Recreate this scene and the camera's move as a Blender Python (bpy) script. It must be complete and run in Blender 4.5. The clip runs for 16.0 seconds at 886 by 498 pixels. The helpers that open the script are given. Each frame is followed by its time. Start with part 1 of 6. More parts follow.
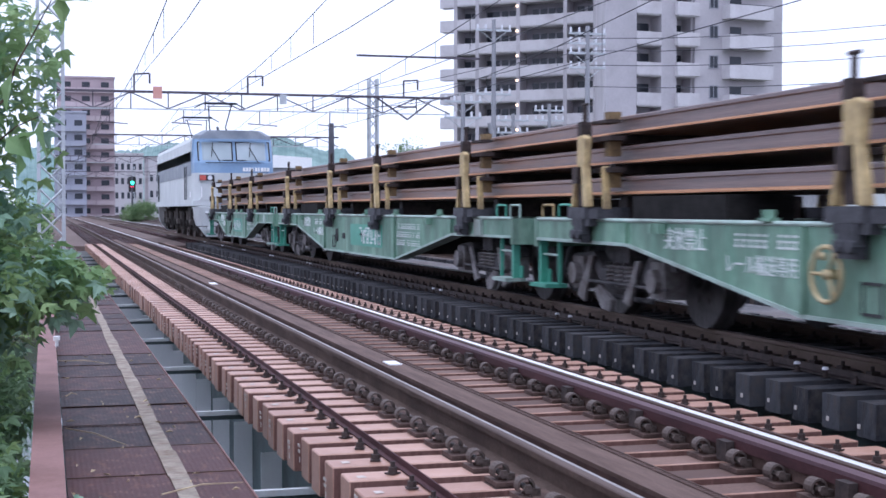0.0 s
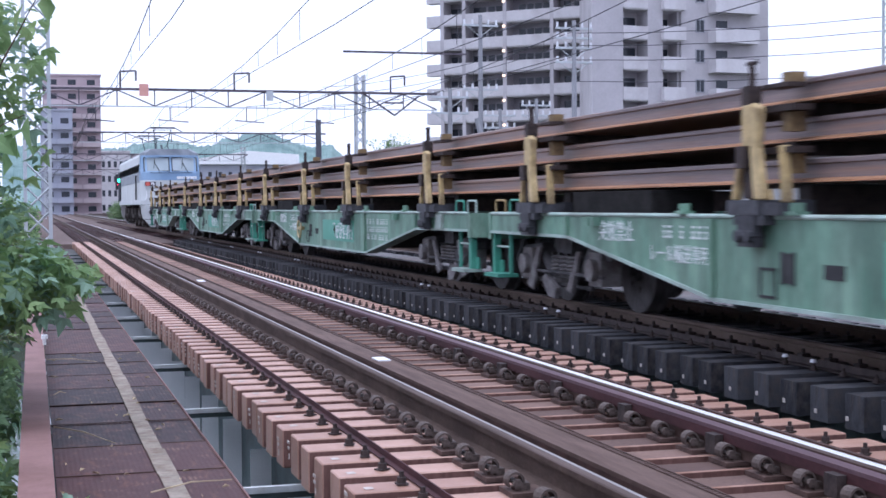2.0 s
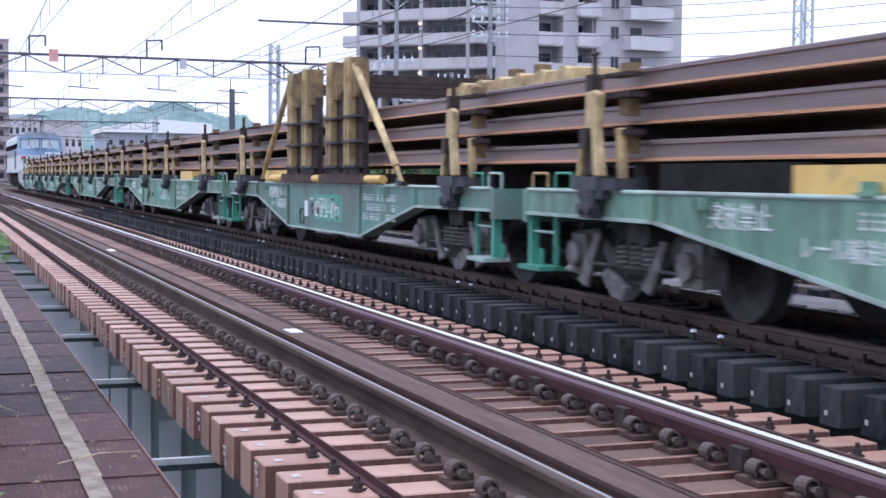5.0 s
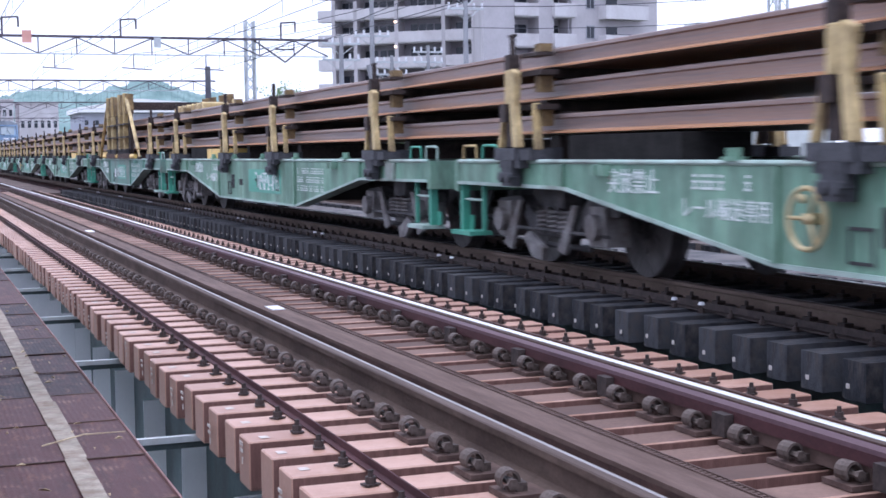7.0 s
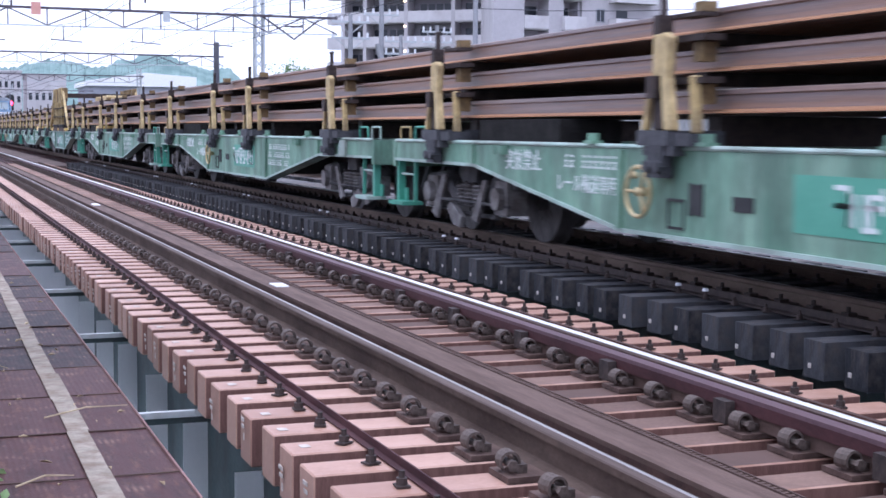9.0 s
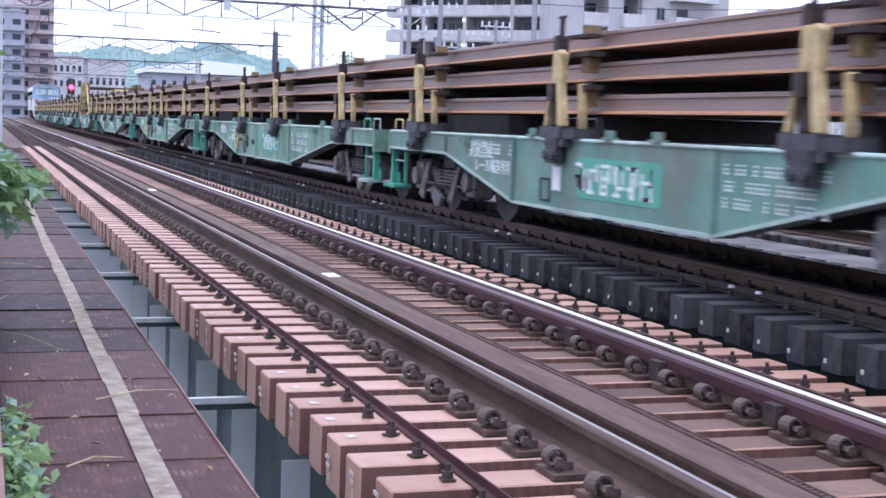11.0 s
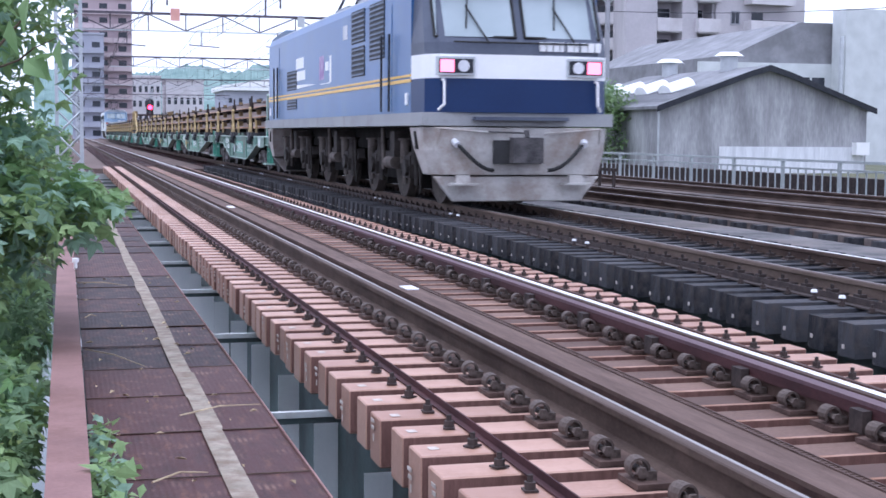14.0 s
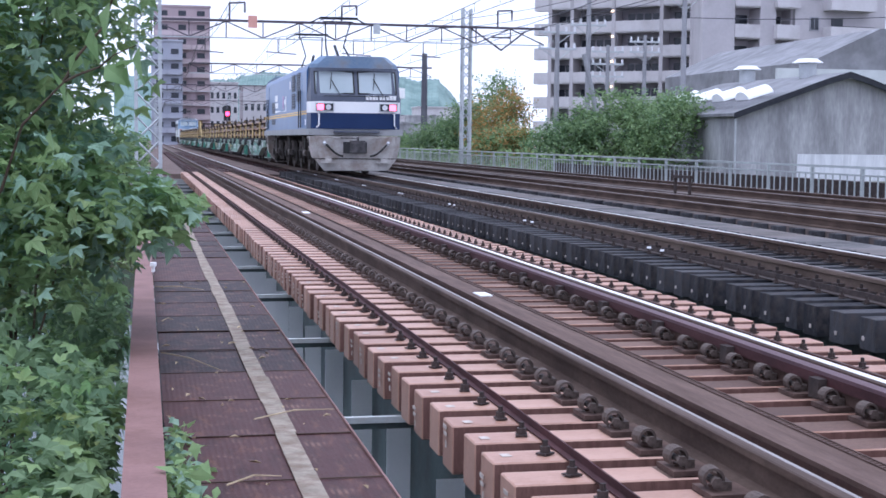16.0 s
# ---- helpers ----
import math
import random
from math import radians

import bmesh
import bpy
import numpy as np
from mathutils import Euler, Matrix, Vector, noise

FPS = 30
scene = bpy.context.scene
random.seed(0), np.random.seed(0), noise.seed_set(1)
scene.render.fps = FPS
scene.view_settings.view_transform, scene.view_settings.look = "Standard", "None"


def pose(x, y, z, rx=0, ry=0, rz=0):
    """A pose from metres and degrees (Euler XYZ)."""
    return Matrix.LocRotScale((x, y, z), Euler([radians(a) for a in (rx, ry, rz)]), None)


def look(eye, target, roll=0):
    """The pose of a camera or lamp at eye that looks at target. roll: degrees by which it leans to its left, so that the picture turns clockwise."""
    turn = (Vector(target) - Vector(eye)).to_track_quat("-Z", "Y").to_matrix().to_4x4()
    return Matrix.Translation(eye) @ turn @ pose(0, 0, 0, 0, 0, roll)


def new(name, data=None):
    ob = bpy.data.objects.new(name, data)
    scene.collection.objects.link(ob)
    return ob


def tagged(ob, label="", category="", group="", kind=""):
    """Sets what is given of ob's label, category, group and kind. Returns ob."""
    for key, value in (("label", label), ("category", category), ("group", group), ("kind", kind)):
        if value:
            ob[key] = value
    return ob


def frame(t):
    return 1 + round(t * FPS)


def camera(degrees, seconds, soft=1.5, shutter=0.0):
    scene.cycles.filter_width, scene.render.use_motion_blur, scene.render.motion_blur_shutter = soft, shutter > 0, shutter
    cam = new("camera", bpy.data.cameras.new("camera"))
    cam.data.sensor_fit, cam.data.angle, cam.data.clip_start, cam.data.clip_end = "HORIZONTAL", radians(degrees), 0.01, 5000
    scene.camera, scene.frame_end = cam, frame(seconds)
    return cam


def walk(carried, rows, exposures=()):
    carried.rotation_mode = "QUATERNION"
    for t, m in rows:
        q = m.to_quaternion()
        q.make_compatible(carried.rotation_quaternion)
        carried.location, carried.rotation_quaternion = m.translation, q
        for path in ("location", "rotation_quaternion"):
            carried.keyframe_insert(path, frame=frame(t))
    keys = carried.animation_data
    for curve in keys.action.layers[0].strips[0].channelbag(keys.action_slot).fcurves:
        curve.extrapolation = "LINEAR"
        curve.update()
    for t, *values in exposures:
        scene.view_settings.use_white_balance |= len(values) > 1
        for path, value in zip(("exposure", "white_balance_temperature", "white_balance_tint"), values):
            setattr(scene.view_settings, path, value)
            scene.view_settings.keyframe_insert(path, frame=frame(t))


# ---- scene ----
# camera: fixed stand, panned by hand
EYE = (0.0, 0.0, 1.075)
cam = camera(35.0, 16.0, 1.6, 0.3)
TURNS = ((0.0, -15.75, -1.61, -0.01), (0.5, -15.59, -1.72, -0.22), (1.0, -16.09, -1.77, -0.20), (1.5, -16.24, -1.76, 0.35), (2.0, -16.25, -1.79, 0.38), (2.5, -16.52, -1.85, 0.24), (3.0, -16.79, -1.97, -0.21), (3.5, -18.56, -2.08, 0.13), (6.0, -20.16, -3.54, -0.30), (6.5, -20.42, -3.84, 0.47), (7.0, -20.62, -3.98, 0.73), (7.5, -20.94, -4.22, 0.58), (8.0, -20.96, -4.47, 0.41), (8.5, -20.76, -4.64, -0.06), (11.0, -18.06, -5.05, -1.93), (11.5, -17.48, -5.15, -2.09), (12.0, -17.14, -5.23, -1.73), (12.5, -16.84, -5.38, -1.68), (13.0, -16.69, -5.41, -1.29), (13.5, -15.92, -5.15, -0.71), (14.0, -15.02, -4.66, -0.44), (14.5, -14.44, -4.57, -0.30), (15.0, -13.63, -4.58, -0.72), (15.5, -13.01, -4.51, -0.62), (16.0, -11.99, -4.42, -0.60))
walk(cam, [(t, pose(*EYE, 90 + p, r, y)) for t, y, p, r in TURNS], [(0.0, 0.53, 5300, 14), (3.5, 0.55, 5300, 14), (6.5, 0.72, 5300, 14), (8.5, 0.78, 5280, 15), (12.5, 0.9, 5280, 15), (13.5, 0.82, 5280, 14), (14.5, 0.64, 5280, 13), (16.0, 0.55, 5280, 13)])

# overcast daylight
SUN_AZ, SUN_EL = radians(-45), radians(77)
world = bpy.data.worlds.new("sky")
scene.world = world
world.use_nodes = True
wn, wl = world.node_tree.nodes, world.node_tree.links
sky = wn.new("ShaderNodeTexSky")
sky.sky_type, sky.sun_disc, sky.sun_elevation, sky.sun_rotation = "NISHITA", False, SUN_EL, SUN_AZ
veil = wn.new("ShaderNodeMixRGB")
veil.inputs[0].default_value = 0.92
veil.inputs[2].default_value = (12.4, 12.0, 12.9, 1)
wl.new(sky.outputs[0], veil.inputs[1])
wl.new(veil.outputs[0], wn["Background"].inputs[0])
wn["Background"].inputs[1].default_value = 0.076
sun_data = bpy.data.lights.new("sun", "SUN")
sun_data.energy, sun_data.angle, sun_data.color = 1.4, radians(50), (1.0, 0.97, 0.93)
sun = new("sun", sun_data)
sun.matrix_world = look((-8, 12, 50), (0, 20, 0))


# ---- materials ----
def mat(name, c1, c2, rough=0.6, metal=0.0, scale=3.0, fine=40.0, bump=0.2, stretch=(1, 1, 1), dirt=None, dirt_scale=1.2, dirt_amount=0.4, vary=0.0, spec=0.3):
    """Two-scale noise between two colours, an optional patchy dirt, fine relief."""
    m = bpy.data.materials.new(name)
    m.use_nodes = True
    n, l = m.node_tree.nodes, m.node_tree.links
    b = n["Principled BSDF"]
    b.inputs["Roughness"].default_value, b.inputs["Metallic"].default_value = rough, metal
    b.inputs["Specular IOR Level"].default_value = spec
    tc, mp = n.new("ShaderNodeTexCoord"), n.new("ShaderNodeMapping")
    mp.inputs["Scale"].default_value = stretch
    l.new(tc.outputs["Object"], mp.inputs[0])
    n1, n2 = n.new("ShaderNodeTexNoise"), n.new("ShaderNodeTexNoise")
    n1.inputs["Scale"].default_value, n1.inputs["Detail"].default_value = scale, 5
    n2.inputs["Scale"].default_value, n2.inputs["Detail"].default_value = fine, 3
    for x in (n1, n2):
        l.new(mp.outputs[0], x.inputs["Vector"])
    add = n.new("ShaderNodeMath")
    add.operation = "MULTIPLY_ADD"
    add.inputs[1].default_value, add.inputs[2].default_value = 0.4, -0.2
    l.new(n2.outputs[0], add.inputs[0])
    sm = n.new("ShaderNodeMath")
    l.new(n1.outputs[0], sm.inputs[0])
    l.new(add.outputs[0], sm.inputs[1])
    out = sm.outputs[0]
    if vary:
        oi, mv = n.new("ShaderNodeObjectInfo"), n.new("ShaderNodeMath")
        mv.operation = "MULTIPLY_ADD"
        mv.inputs[1].default_value, mv.inputs[2].default_value = vary, -vary / 2
        l.new(oi.outputs["Random"], mv.inputs[0])
        s2 = n.new("ShaderNodeMath")
        l.new(out, s2.inputs[0])
        l.new(mv.outputs[0], s2.inputs[1])
        out = s2.outputs[0]
    ramp = n.new("ShaderNodeValToRGB")
    ramp.color_ramp.elements[0].position, ramp.color_ramp.elements[1].position = 0.3, 0.7
    ramp.color_ramp.elements[0].color, ramp.color_ramp.elements[1].color = (*c1, 1), (*c2, 1)
    l.new(out, ramp.inputs[0])
    col = ramp.outputs[0]
    if dirt:
        n3, r3, mx = n.new("ShaderNodeTexNoise"), n.new("ShaderNodeValToRGB"), n.new("ShaderNodeMixRGB")
        n3.inputs["Scale"].default_value, n3.inputs["Detail"].default_value = dirt_scale, 8
        n3.inputs["Roughness"].default_value = 0.7
        l.new(mp.outputs[0], n3.inputs["Vector"])
        r3.color_ramp.elements[0].position, r3.color_ramp.elements[1].position = 0.62 - dirt_amount * 0.4, 0.75
        l.new(n3.outputs[0], r3.inputs[0])
        l.new(r3.outputs[0], mx.inputs[0])
        l.new(col, mx.inputs[1])
        mx.inputs[2].default_value = (*dirt, 1)
        col = mx.outputs[0]
    l.new(col, b.inputs["Base Color"])
    if bump:
        bp = n.new("ShaderNodeBump")
        bp.inputs["Strength"].default_value, bp.inputs["Distance"].default_value = bump, 0.01
        l.new(sm.outputs[0], bp.inputs["Height"])
        l.new(bp.outputs[0], b.inputs["Normal"])
    return m


def glow(name, colour, strength):
    m = bpy.data.materials.new(name)
    m.use_nodes = True
    b = m.node_tree.nodes["Principled BSDF"]
    b.inputs["Base Color"].default_value = (*colour, 1)
    b.inputs["Emission Color"].default_value = (*colour, 1)
    b.inputs["Emission Strength"].default_value = strength
    return m


M = {
    "rust_plate": mat("rust_plate", (0.02, 0.0115, 0.013), (0.066, 0.028, 0.028), 0.6, 0.1, 4, 70, 0.5, (3, 1, 1), dirt=(0.16, 0.078, 0.052), dirt_scale=4.5, dirt_amount=0.2, vary=0.6, spec=0.2),
    "rust_pink": mat("rust_pink", (0.18, 0.10, 0.092), (0.27, 0.155, 0.142), 0.75, 0.1, 3, 50, 0.3, dirt=(0.13, 0.065, 0.05)),
    "stripe": mat("stripe_paint", (0.19, 0.16, 0.125), (0.34, 0.29, 0.235), 0.85, 0, 8, 60, 0.3, dirt=(0.14, 0.085, 0.06), dirt_scale=9, dirt_amount=0.45),
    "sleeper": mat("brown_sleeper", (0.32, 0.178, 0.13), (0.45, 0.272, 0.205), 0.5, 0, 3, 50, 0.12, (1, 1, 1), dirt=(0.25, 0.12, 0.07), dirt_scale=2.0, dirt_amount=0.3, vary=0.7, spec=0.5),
    "dark_sleeper": mat("creosoted_sleeper", (0.02, 0.0205, 0.025), (0.062, 0.062, 0.069), 0.85, 0, 6, 50, 0.9, (1, 4, 1), dirt=(0.09, 0.075, 0.068), dirt_scale=5, dirt_amount=0.3, vary=0.6, spec=0.2),
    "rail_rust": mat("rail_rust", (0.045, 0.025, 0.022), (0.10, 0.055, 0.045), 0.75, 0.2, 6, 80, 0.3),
    "rail_dusty": mat("rail_dusty", (0.1, 0.073, 0.058), (0.175, 0.13, 0.106), 0.85, 0.1, 4, 60, 0.3, (1, 0.4, 1), spec=0.2),
    "rail_brown": mat("rail_brown", (0.062, 0.041, 0.033), (0.12, 0.083, 0.066), 0.8, 0.2, 5, 70, 0.3, (1, 0.4, 1), dirt=(0.045, 0.028, 0.023), dirt_scale=3, dirt_amount=0.4, spec=0.2),
    "rail_shine": mat("rail_head_polished", (0.97, 0.95, 0.92), (0.99, 0.98, 0.95), 0.5, 1.0, 2, 90, 0.0, (20, 0.5, 1)),
    "rail_dull": mat("rail_head_dull", (0.3, 0.27, 0.26), (0.42, 0.385, 0.38), 0.4, 0.8, 2, 90, 0.05, (20, 0.5, 1)),
    "visor_blue": mat("cab_roof_blue", (0.13, 0.2, 0.31), (0.24, 0.3, 0.38), 0.4, 0, 1.2, 20, 0.05, dirt=(0.2, 0.18, 0.17), dirt_scale=1.2, dirt_amount=0.4),
    "panel_pale": mat("pale_cladding", (0.62, 0.63, 0.66), (0.78, 0.79, 0.81), 0.6, 0, 1, 8, 0.1, (4, 1, 0.4), dirt=(0.5, 0.51, 0.53), dirt_scale=0.8),
    "rail_head": mat("rail_head", (0.075, 0.054, 0.046), (0.13, 0.096, 0.084), 0.75, 0.2, 2, 90, 0.05, (20, 0.5, 1), spec=0.2),
    "guard_top": mat("guard_top", (0.09, 0.056, 0.046), (0.16, 0.106, 0.088), 0.75, 0.1, 2, 60, 0.25, (6, 0.5, 1), dirt=(0.06, 0.036, 0.028), dirt_scale=3, dirt_amount=0.45, spec=0.2),
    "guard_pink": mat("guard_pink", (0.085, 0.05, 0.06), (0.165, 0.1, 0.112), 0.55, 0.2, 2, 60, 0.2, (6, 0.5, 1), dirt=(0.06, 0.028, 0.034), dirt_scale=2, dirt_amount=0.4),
    "iron": mat("dark_iron", (0.03, 0.024, 0.023), (0.075, 0.055, 0.05), 0.7, 0.3, 12, 60, 0.3),
    "sleeper_dusty": mat("dusty_sleeper", (0.1, 0.06, 0.049), (0.215, 0.134, 0.105), 0.75, 0, 3, 50, 0.2, (1, 1, 1), dirt=(0.06, 0.04, 0.033), dirt_scale=3.0, dirt_amount=0.5, vary=1.0, spec=0.25),
    "plate_brown": mat("base_plate_brown", (0.06, 0.036, 0.03), (0.115, 0.073, 0.06), 0.8, 0.1, 12, 60, 0.3),
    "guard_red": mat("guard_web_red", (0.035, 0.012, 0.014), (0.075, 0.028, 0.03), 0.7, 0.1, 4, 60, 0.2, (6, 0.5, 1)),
    # near-black that holds the shade under floors and decks in its colour
    "shade_black": mat("underfloor_black", (0.014, 0.013, 0.013), (0.03, 0.028, 0.027), 0.9, 0, 5, 40, 0.3, spec=0.1),
    "clip": mat("clip_steel", (0.055, 0.04, 0.034), (0.125, 0.095, 0.082), 0.7, 0.2, 20, 80, 0.3),
    "girder": mat("girder_paint", (0.05, 0.075, 0.077), (0.11, 0.145, 0.145), 0.6, 0, 2, 30, 0.2, dirt=(0.05, 0.035, 0.03)),
    "beam": mat("pale_steel", (0.42, 0.45, 0.46), (0.6, 0.62, 0.62), 0.5, 0.2, 6, 40, 0.15, dirt=(0.3, 0.28, 0.26), dirt_scale=3),
    "ballast": mat("ballast", (0.06, 0.057, 0.06), (0.19, 0.18, 0.18), 0.95, 0, 1.6, 18, 1.0, dirt=(0.13, 0.1, 0.085), dirt_scale=0.4),
    "rust_ballast": mat("rusty_ballast", (0.07, 0.05, 0.045), (0.18, 0.13, 0.115), 0.95, 0, 1.2, 22, 1.0),
    "concrete": mat("concrete", (0.34, 0.335, 0.33), (0.48, 0.475, 0.47), 0.85, 0, 1.2, 30, 0.3, dirt=(0.2, 0.2, 0.19), dirt_scale=0.6),
    "earth": mat("earth", (0.06, 0.07, 0.04), (0.14, 0.14, 0.09), 0.95, 0, 0.3, 6, 0.6),
    "wagon_green": mat("wagon_green", (0.115, 0.245, 0.168), (0.285, 0.445, 0.33), 0.5, 0, 2.0, 30, 0.15, (1, 1, 0.3), dirt=(0.05, 0.075, 0.06), dirt_scale=2.6, dirt_amount=0.6),
    "wagon_green_old": mat("wagon_green_worn", (0.10, 0.21, 0.17), (0.19, 0.33, 0.27), 0.6, 0, 1.6, 30, 0.15, dirt=(0.16, 0.14, 0.12), dirt_scale=1.2, dirt_amount=0.5),
    "bright_green": mat("step_green", (0.06, 0.24, 0.17), (0.11, 0.34, 0.25), 0.5, 0, 3, 30, 0.1),
    "label_green": mat("label_green", (0.10, 0.32, 0.23), (0.13, 0.37, 0.27), 0.5, 0, 3, 30, 0.05),
    "deck_edge": mat("deck_edge", (0.30, 0.42, 0.37), (0.46, 0.55, 0.5), 0.5, 0, 3, 40, 0.1, dirt=(0.15, 0.14, 0.12)),
    "bogie": mat("bogie_grime", (0.03, 0.029, 0.032), (0.11, 0.102, 0.104), 0.8, 0.1, 5, 40, 0.4),
    "bogie_grey": mat("bogie_grey", (0.11, 0.1, 0.1), (0.27, 0.255, 0.25), 0.8, 0.1, 6, 40, 0.4, dirt=(0.09, 0.07, 0.06), dirt_scale=4),
    "underframe": mat("underframe_black", (0.032, 0.032, 0.034), (0.062, 0.061, 0.063), 0.85, 0, 4, 40, 0.3),
    "yellow": mat("stand_yellow", (0.46, 0.33, 0.14), (0.68, 0.53, 0.27), 0.6, 0, 4, 40, 0.25, dirt=(0.13, 0.09, 0.055), dirt_scale=3.4, dirt_amount=0.6),
    "yellow_clean": mat("box_yellow", (0.66, 0.44, 0.12), (0.78, 0.55, 0.18), 0.5, 0, 2, 30, 0.1, dirt=(0.3, 0.2, 0.1), dirt_scale=2, dirt_amount=0.2),
    "load_side": mat("new_rail_brown", (0.15, 0.118, 0.118), (0.29, 0.225, 0.21), 0.45, 0.25, 3, 50, 0.2, (4, 0.1, 4), dirt=(0.34, 0.18, 0.10), dirt_scale=1.6, dirt_amount=0.35),
    "load_foot": mat("new_rail_foot", (0.42, 0.21, 0.11), (0.6, 0.33, 0.18), 0.55, 0.3, 3, 50, 0.15, (4, 0.1, 4), dirt=(0.2, 0.11, 0.07), dirt_scale=1.5, dirt_amount=0.3),
    "stand_grey": mat("stand_grey", (0.035, 0.035, 0.04), (0.1, 0.1, 0.11), 0.7, 0.2, 5, 40, 0.3),
    "yellow_dirty": mat("dirty_yellow", (0.16, 0.105, 0.05), (0.36, 0.25, 0.11), 0.7, 0, 6, 40, 0.3, dirt=(0.06, 0.045, 0.035), dirt_scale=4, dirt_amount=0.6),
    "gear": mat("loco_gear", (0.022, 0.019, 0.018), (0.06, 0.052, 0.048), 0.85, 0.1, 5, 40, 0.4),
    "gear_grey": mat("loco_gear_dusty", (0.06, 0.051, 0.046), (0.15, 0.128, 0.115), 0.8, 0.1, 5, 40, 0.4),
    "white": mat("white_paint", (0.8, 0.8, 0.81), (0.88, 0.88, 0.88), 0.45, 0, 2, 30, 0.05),
    "stencil": mat("stencil_white", (0.6, 0.65, 0.63), (0.75, 0.78, 0.76), 0.7, 0, 8, 60, 0.05),
    "brass": mat("handwheel_brass", (0.42, 0.33, 0.17), (0.58, 0.48, 0.28), 0.5, 0.3, 6, 40, 0.15),
    "loco_blue": mat("loco_blue", (0.017, 0.082, 0.235), (0.026, 0.108, 0.285), 0.32, 0, 0.8, 20, 0.03, dirt=(0.05, 0.12, 0.23), dirt_scale=0.7, dirt_amount=0.3, spec=0.4),
    "loco_navy": mat("loco_navy", (0.006, 0.022, 0.085), (0.009, 0.03, 0.105), 0.35, 0, 1, 20, 0.03),
    "skirt": mat("skirt_grey", (0.38, 0.365, 0.35), (0.54, 0.52, 0.5), 0.6, 0, 2, 30, 0.12, dirt=(0.24, 0.18, 0.145), dirt_scale=2.4, dirt_amount=0.5),
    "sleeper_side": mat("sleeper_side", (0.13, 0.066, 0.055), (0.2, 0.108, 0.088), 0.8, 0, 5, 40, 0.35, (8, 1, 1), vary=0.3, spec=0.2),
    "faint_mark": mat("faint_mark", (0.38, 0.32, 0.28), (0.55, 0.5, 0.46), 0.8, 0, 20, 60, 0.1),
    "loco_grey": mat("loco_grey", (0.28, 0.285, 0.3), (0.34, 0.345, 0.35), 0.6, 0, 1, 30, 0.05, dirt=(0.23, 0.22, 0.215), dirt_scale=1.5, dirt_amount=0.2),
    "cab_grey": mat("cab_grey", (0.07, 0.08, 0.115), (0.1, 0.112, 0.15), 0.45, 0, 2, 30, 0.05),
    "slat_grey": mat("louvre_slat", (0.1, 0.13, 0.19), (0.17, 0.2, 0.27), 0.5, 0.1, 2, 30, 0.05),
    "stripe_yellow": mat("loco_yellow", (0.72, 0.44, 0.08), (0.8, 0.5, 0.1), 0.4, 0, 2, 30, 0.03),
    "louvre": mat("louvre_dark", (0.02, 0.022, 0.03), (0.04, 0.042, 0.05), 0.6, 0.2, 4, 30, 0.1),
    "roof_grey": mat("loco_roof", (0.2, 0.22, 0.25), (0.32, 0.34, 0.37), 0.6, 0, 2, 30, 0.1),
    "pale_blue": mat("pale_blue", (0.20, 0.30, 0.45), (0.27, 0.38, 0.53), 0.45, 0, 1, 20, 0.05),
    "cream": mat("cream_grey", (0.50, 0.52, 0.52), (0.62, 0.64, 0.64), 0.5, 0, 1, 20, 0.05),
    "rubber": mat("black_rubber", (0.015, 0.015, 0.016), (0.03, 0.03, 0.03), 0.7, 0, 10, 40, 0.1),
    "wheel": mat("wheel_steel", (0.06, 0.055, 0.055), (0.13, 0.12, 0.12), 0.6, 0.4, 6, 40, 0.2),
    "tile_grey": mat("apartment_tile", (0.43, 0.405, 0.425), (0.51, 0.48, 0.5), 0.8, 0, 0.25, 4, 0.1, dirt=(0.36, 0.34, 0.35), dirt_scale=0.15),
    "tile_white": mat("apartment_parapet", (0.54, 0.515, 0.53), (0.62, 0.595, 0.61), 0.75, 0, 0.25, 4, 0.1, dirt=(0.45, 0.42, 0.43), dirt_scale=0.3),
    # wall behind the balconies, their shade put into a darker tile colour
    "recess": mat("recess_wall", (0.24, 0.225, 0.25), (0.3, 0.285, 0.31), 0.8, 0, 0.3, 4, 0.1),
    "dark_glass": mat("window_glass", (0.03, 0.035, 0.045), (0.05, 0.055, 0.07), 0.08, 0, 0.5, 3, 0.0),
    "frame_grey": mat("window_frame", (0.3, 0.3, 0.33), (0.36, 0.36, 0.39), 0.5, 0.2, 2, 20, 0.0),
    "pink_tile": mat("pink_tile", (0.36, 0.285, 0.305), (0.44, 0.35, 0.37), 0.8, 0, 0.3, 4, 0.1),
    "pink_pale": mat("pale_pink_parapet", (0.46, 0.38, 0.39), (0.54, 0.45, 0.46), 0.8, 0, 0.3, 4, 0.1),
    "blue_tile": mat("blue_grey_tile", (0.33, 0.34, 0.41), (0.4, 0.41, 0.48), 0.8, 0, 0.3, 4, 0.1),
    "slate": mat("corrugated_slate", (0.2, 0.2, 0.215), (0.30, 0.30, 0.32), 0.85, 0, 0.8, 8, 0.2, dirt=(0.13, 0.13, 0.135), dirt_scale=0.5, dirt_amount=0.5),
    "plaster": mat("stained_plaster", (0.27, 0.27, 0.285), (0.58, 0.58, 0.59), 0.85, 0, 0.5, 8, 0.15, (1.3, 1.3, 0.3), dirt=(0.17, 0.17, 0.18), dirt_scale=0.6, dirt_amount=0.65),
    "fence": mat("fence_grey", (0.33, 0.36, 0.36), (0.45, 0.48, 0.48), 0.6, 0.2, 2, 30, 0.1),
    "pole": mat("pole_concrete", (0.24, 0.24, 0.26), (0.34, 0.34, 0.36), 0.8, 0, 1, 20, 0.1),
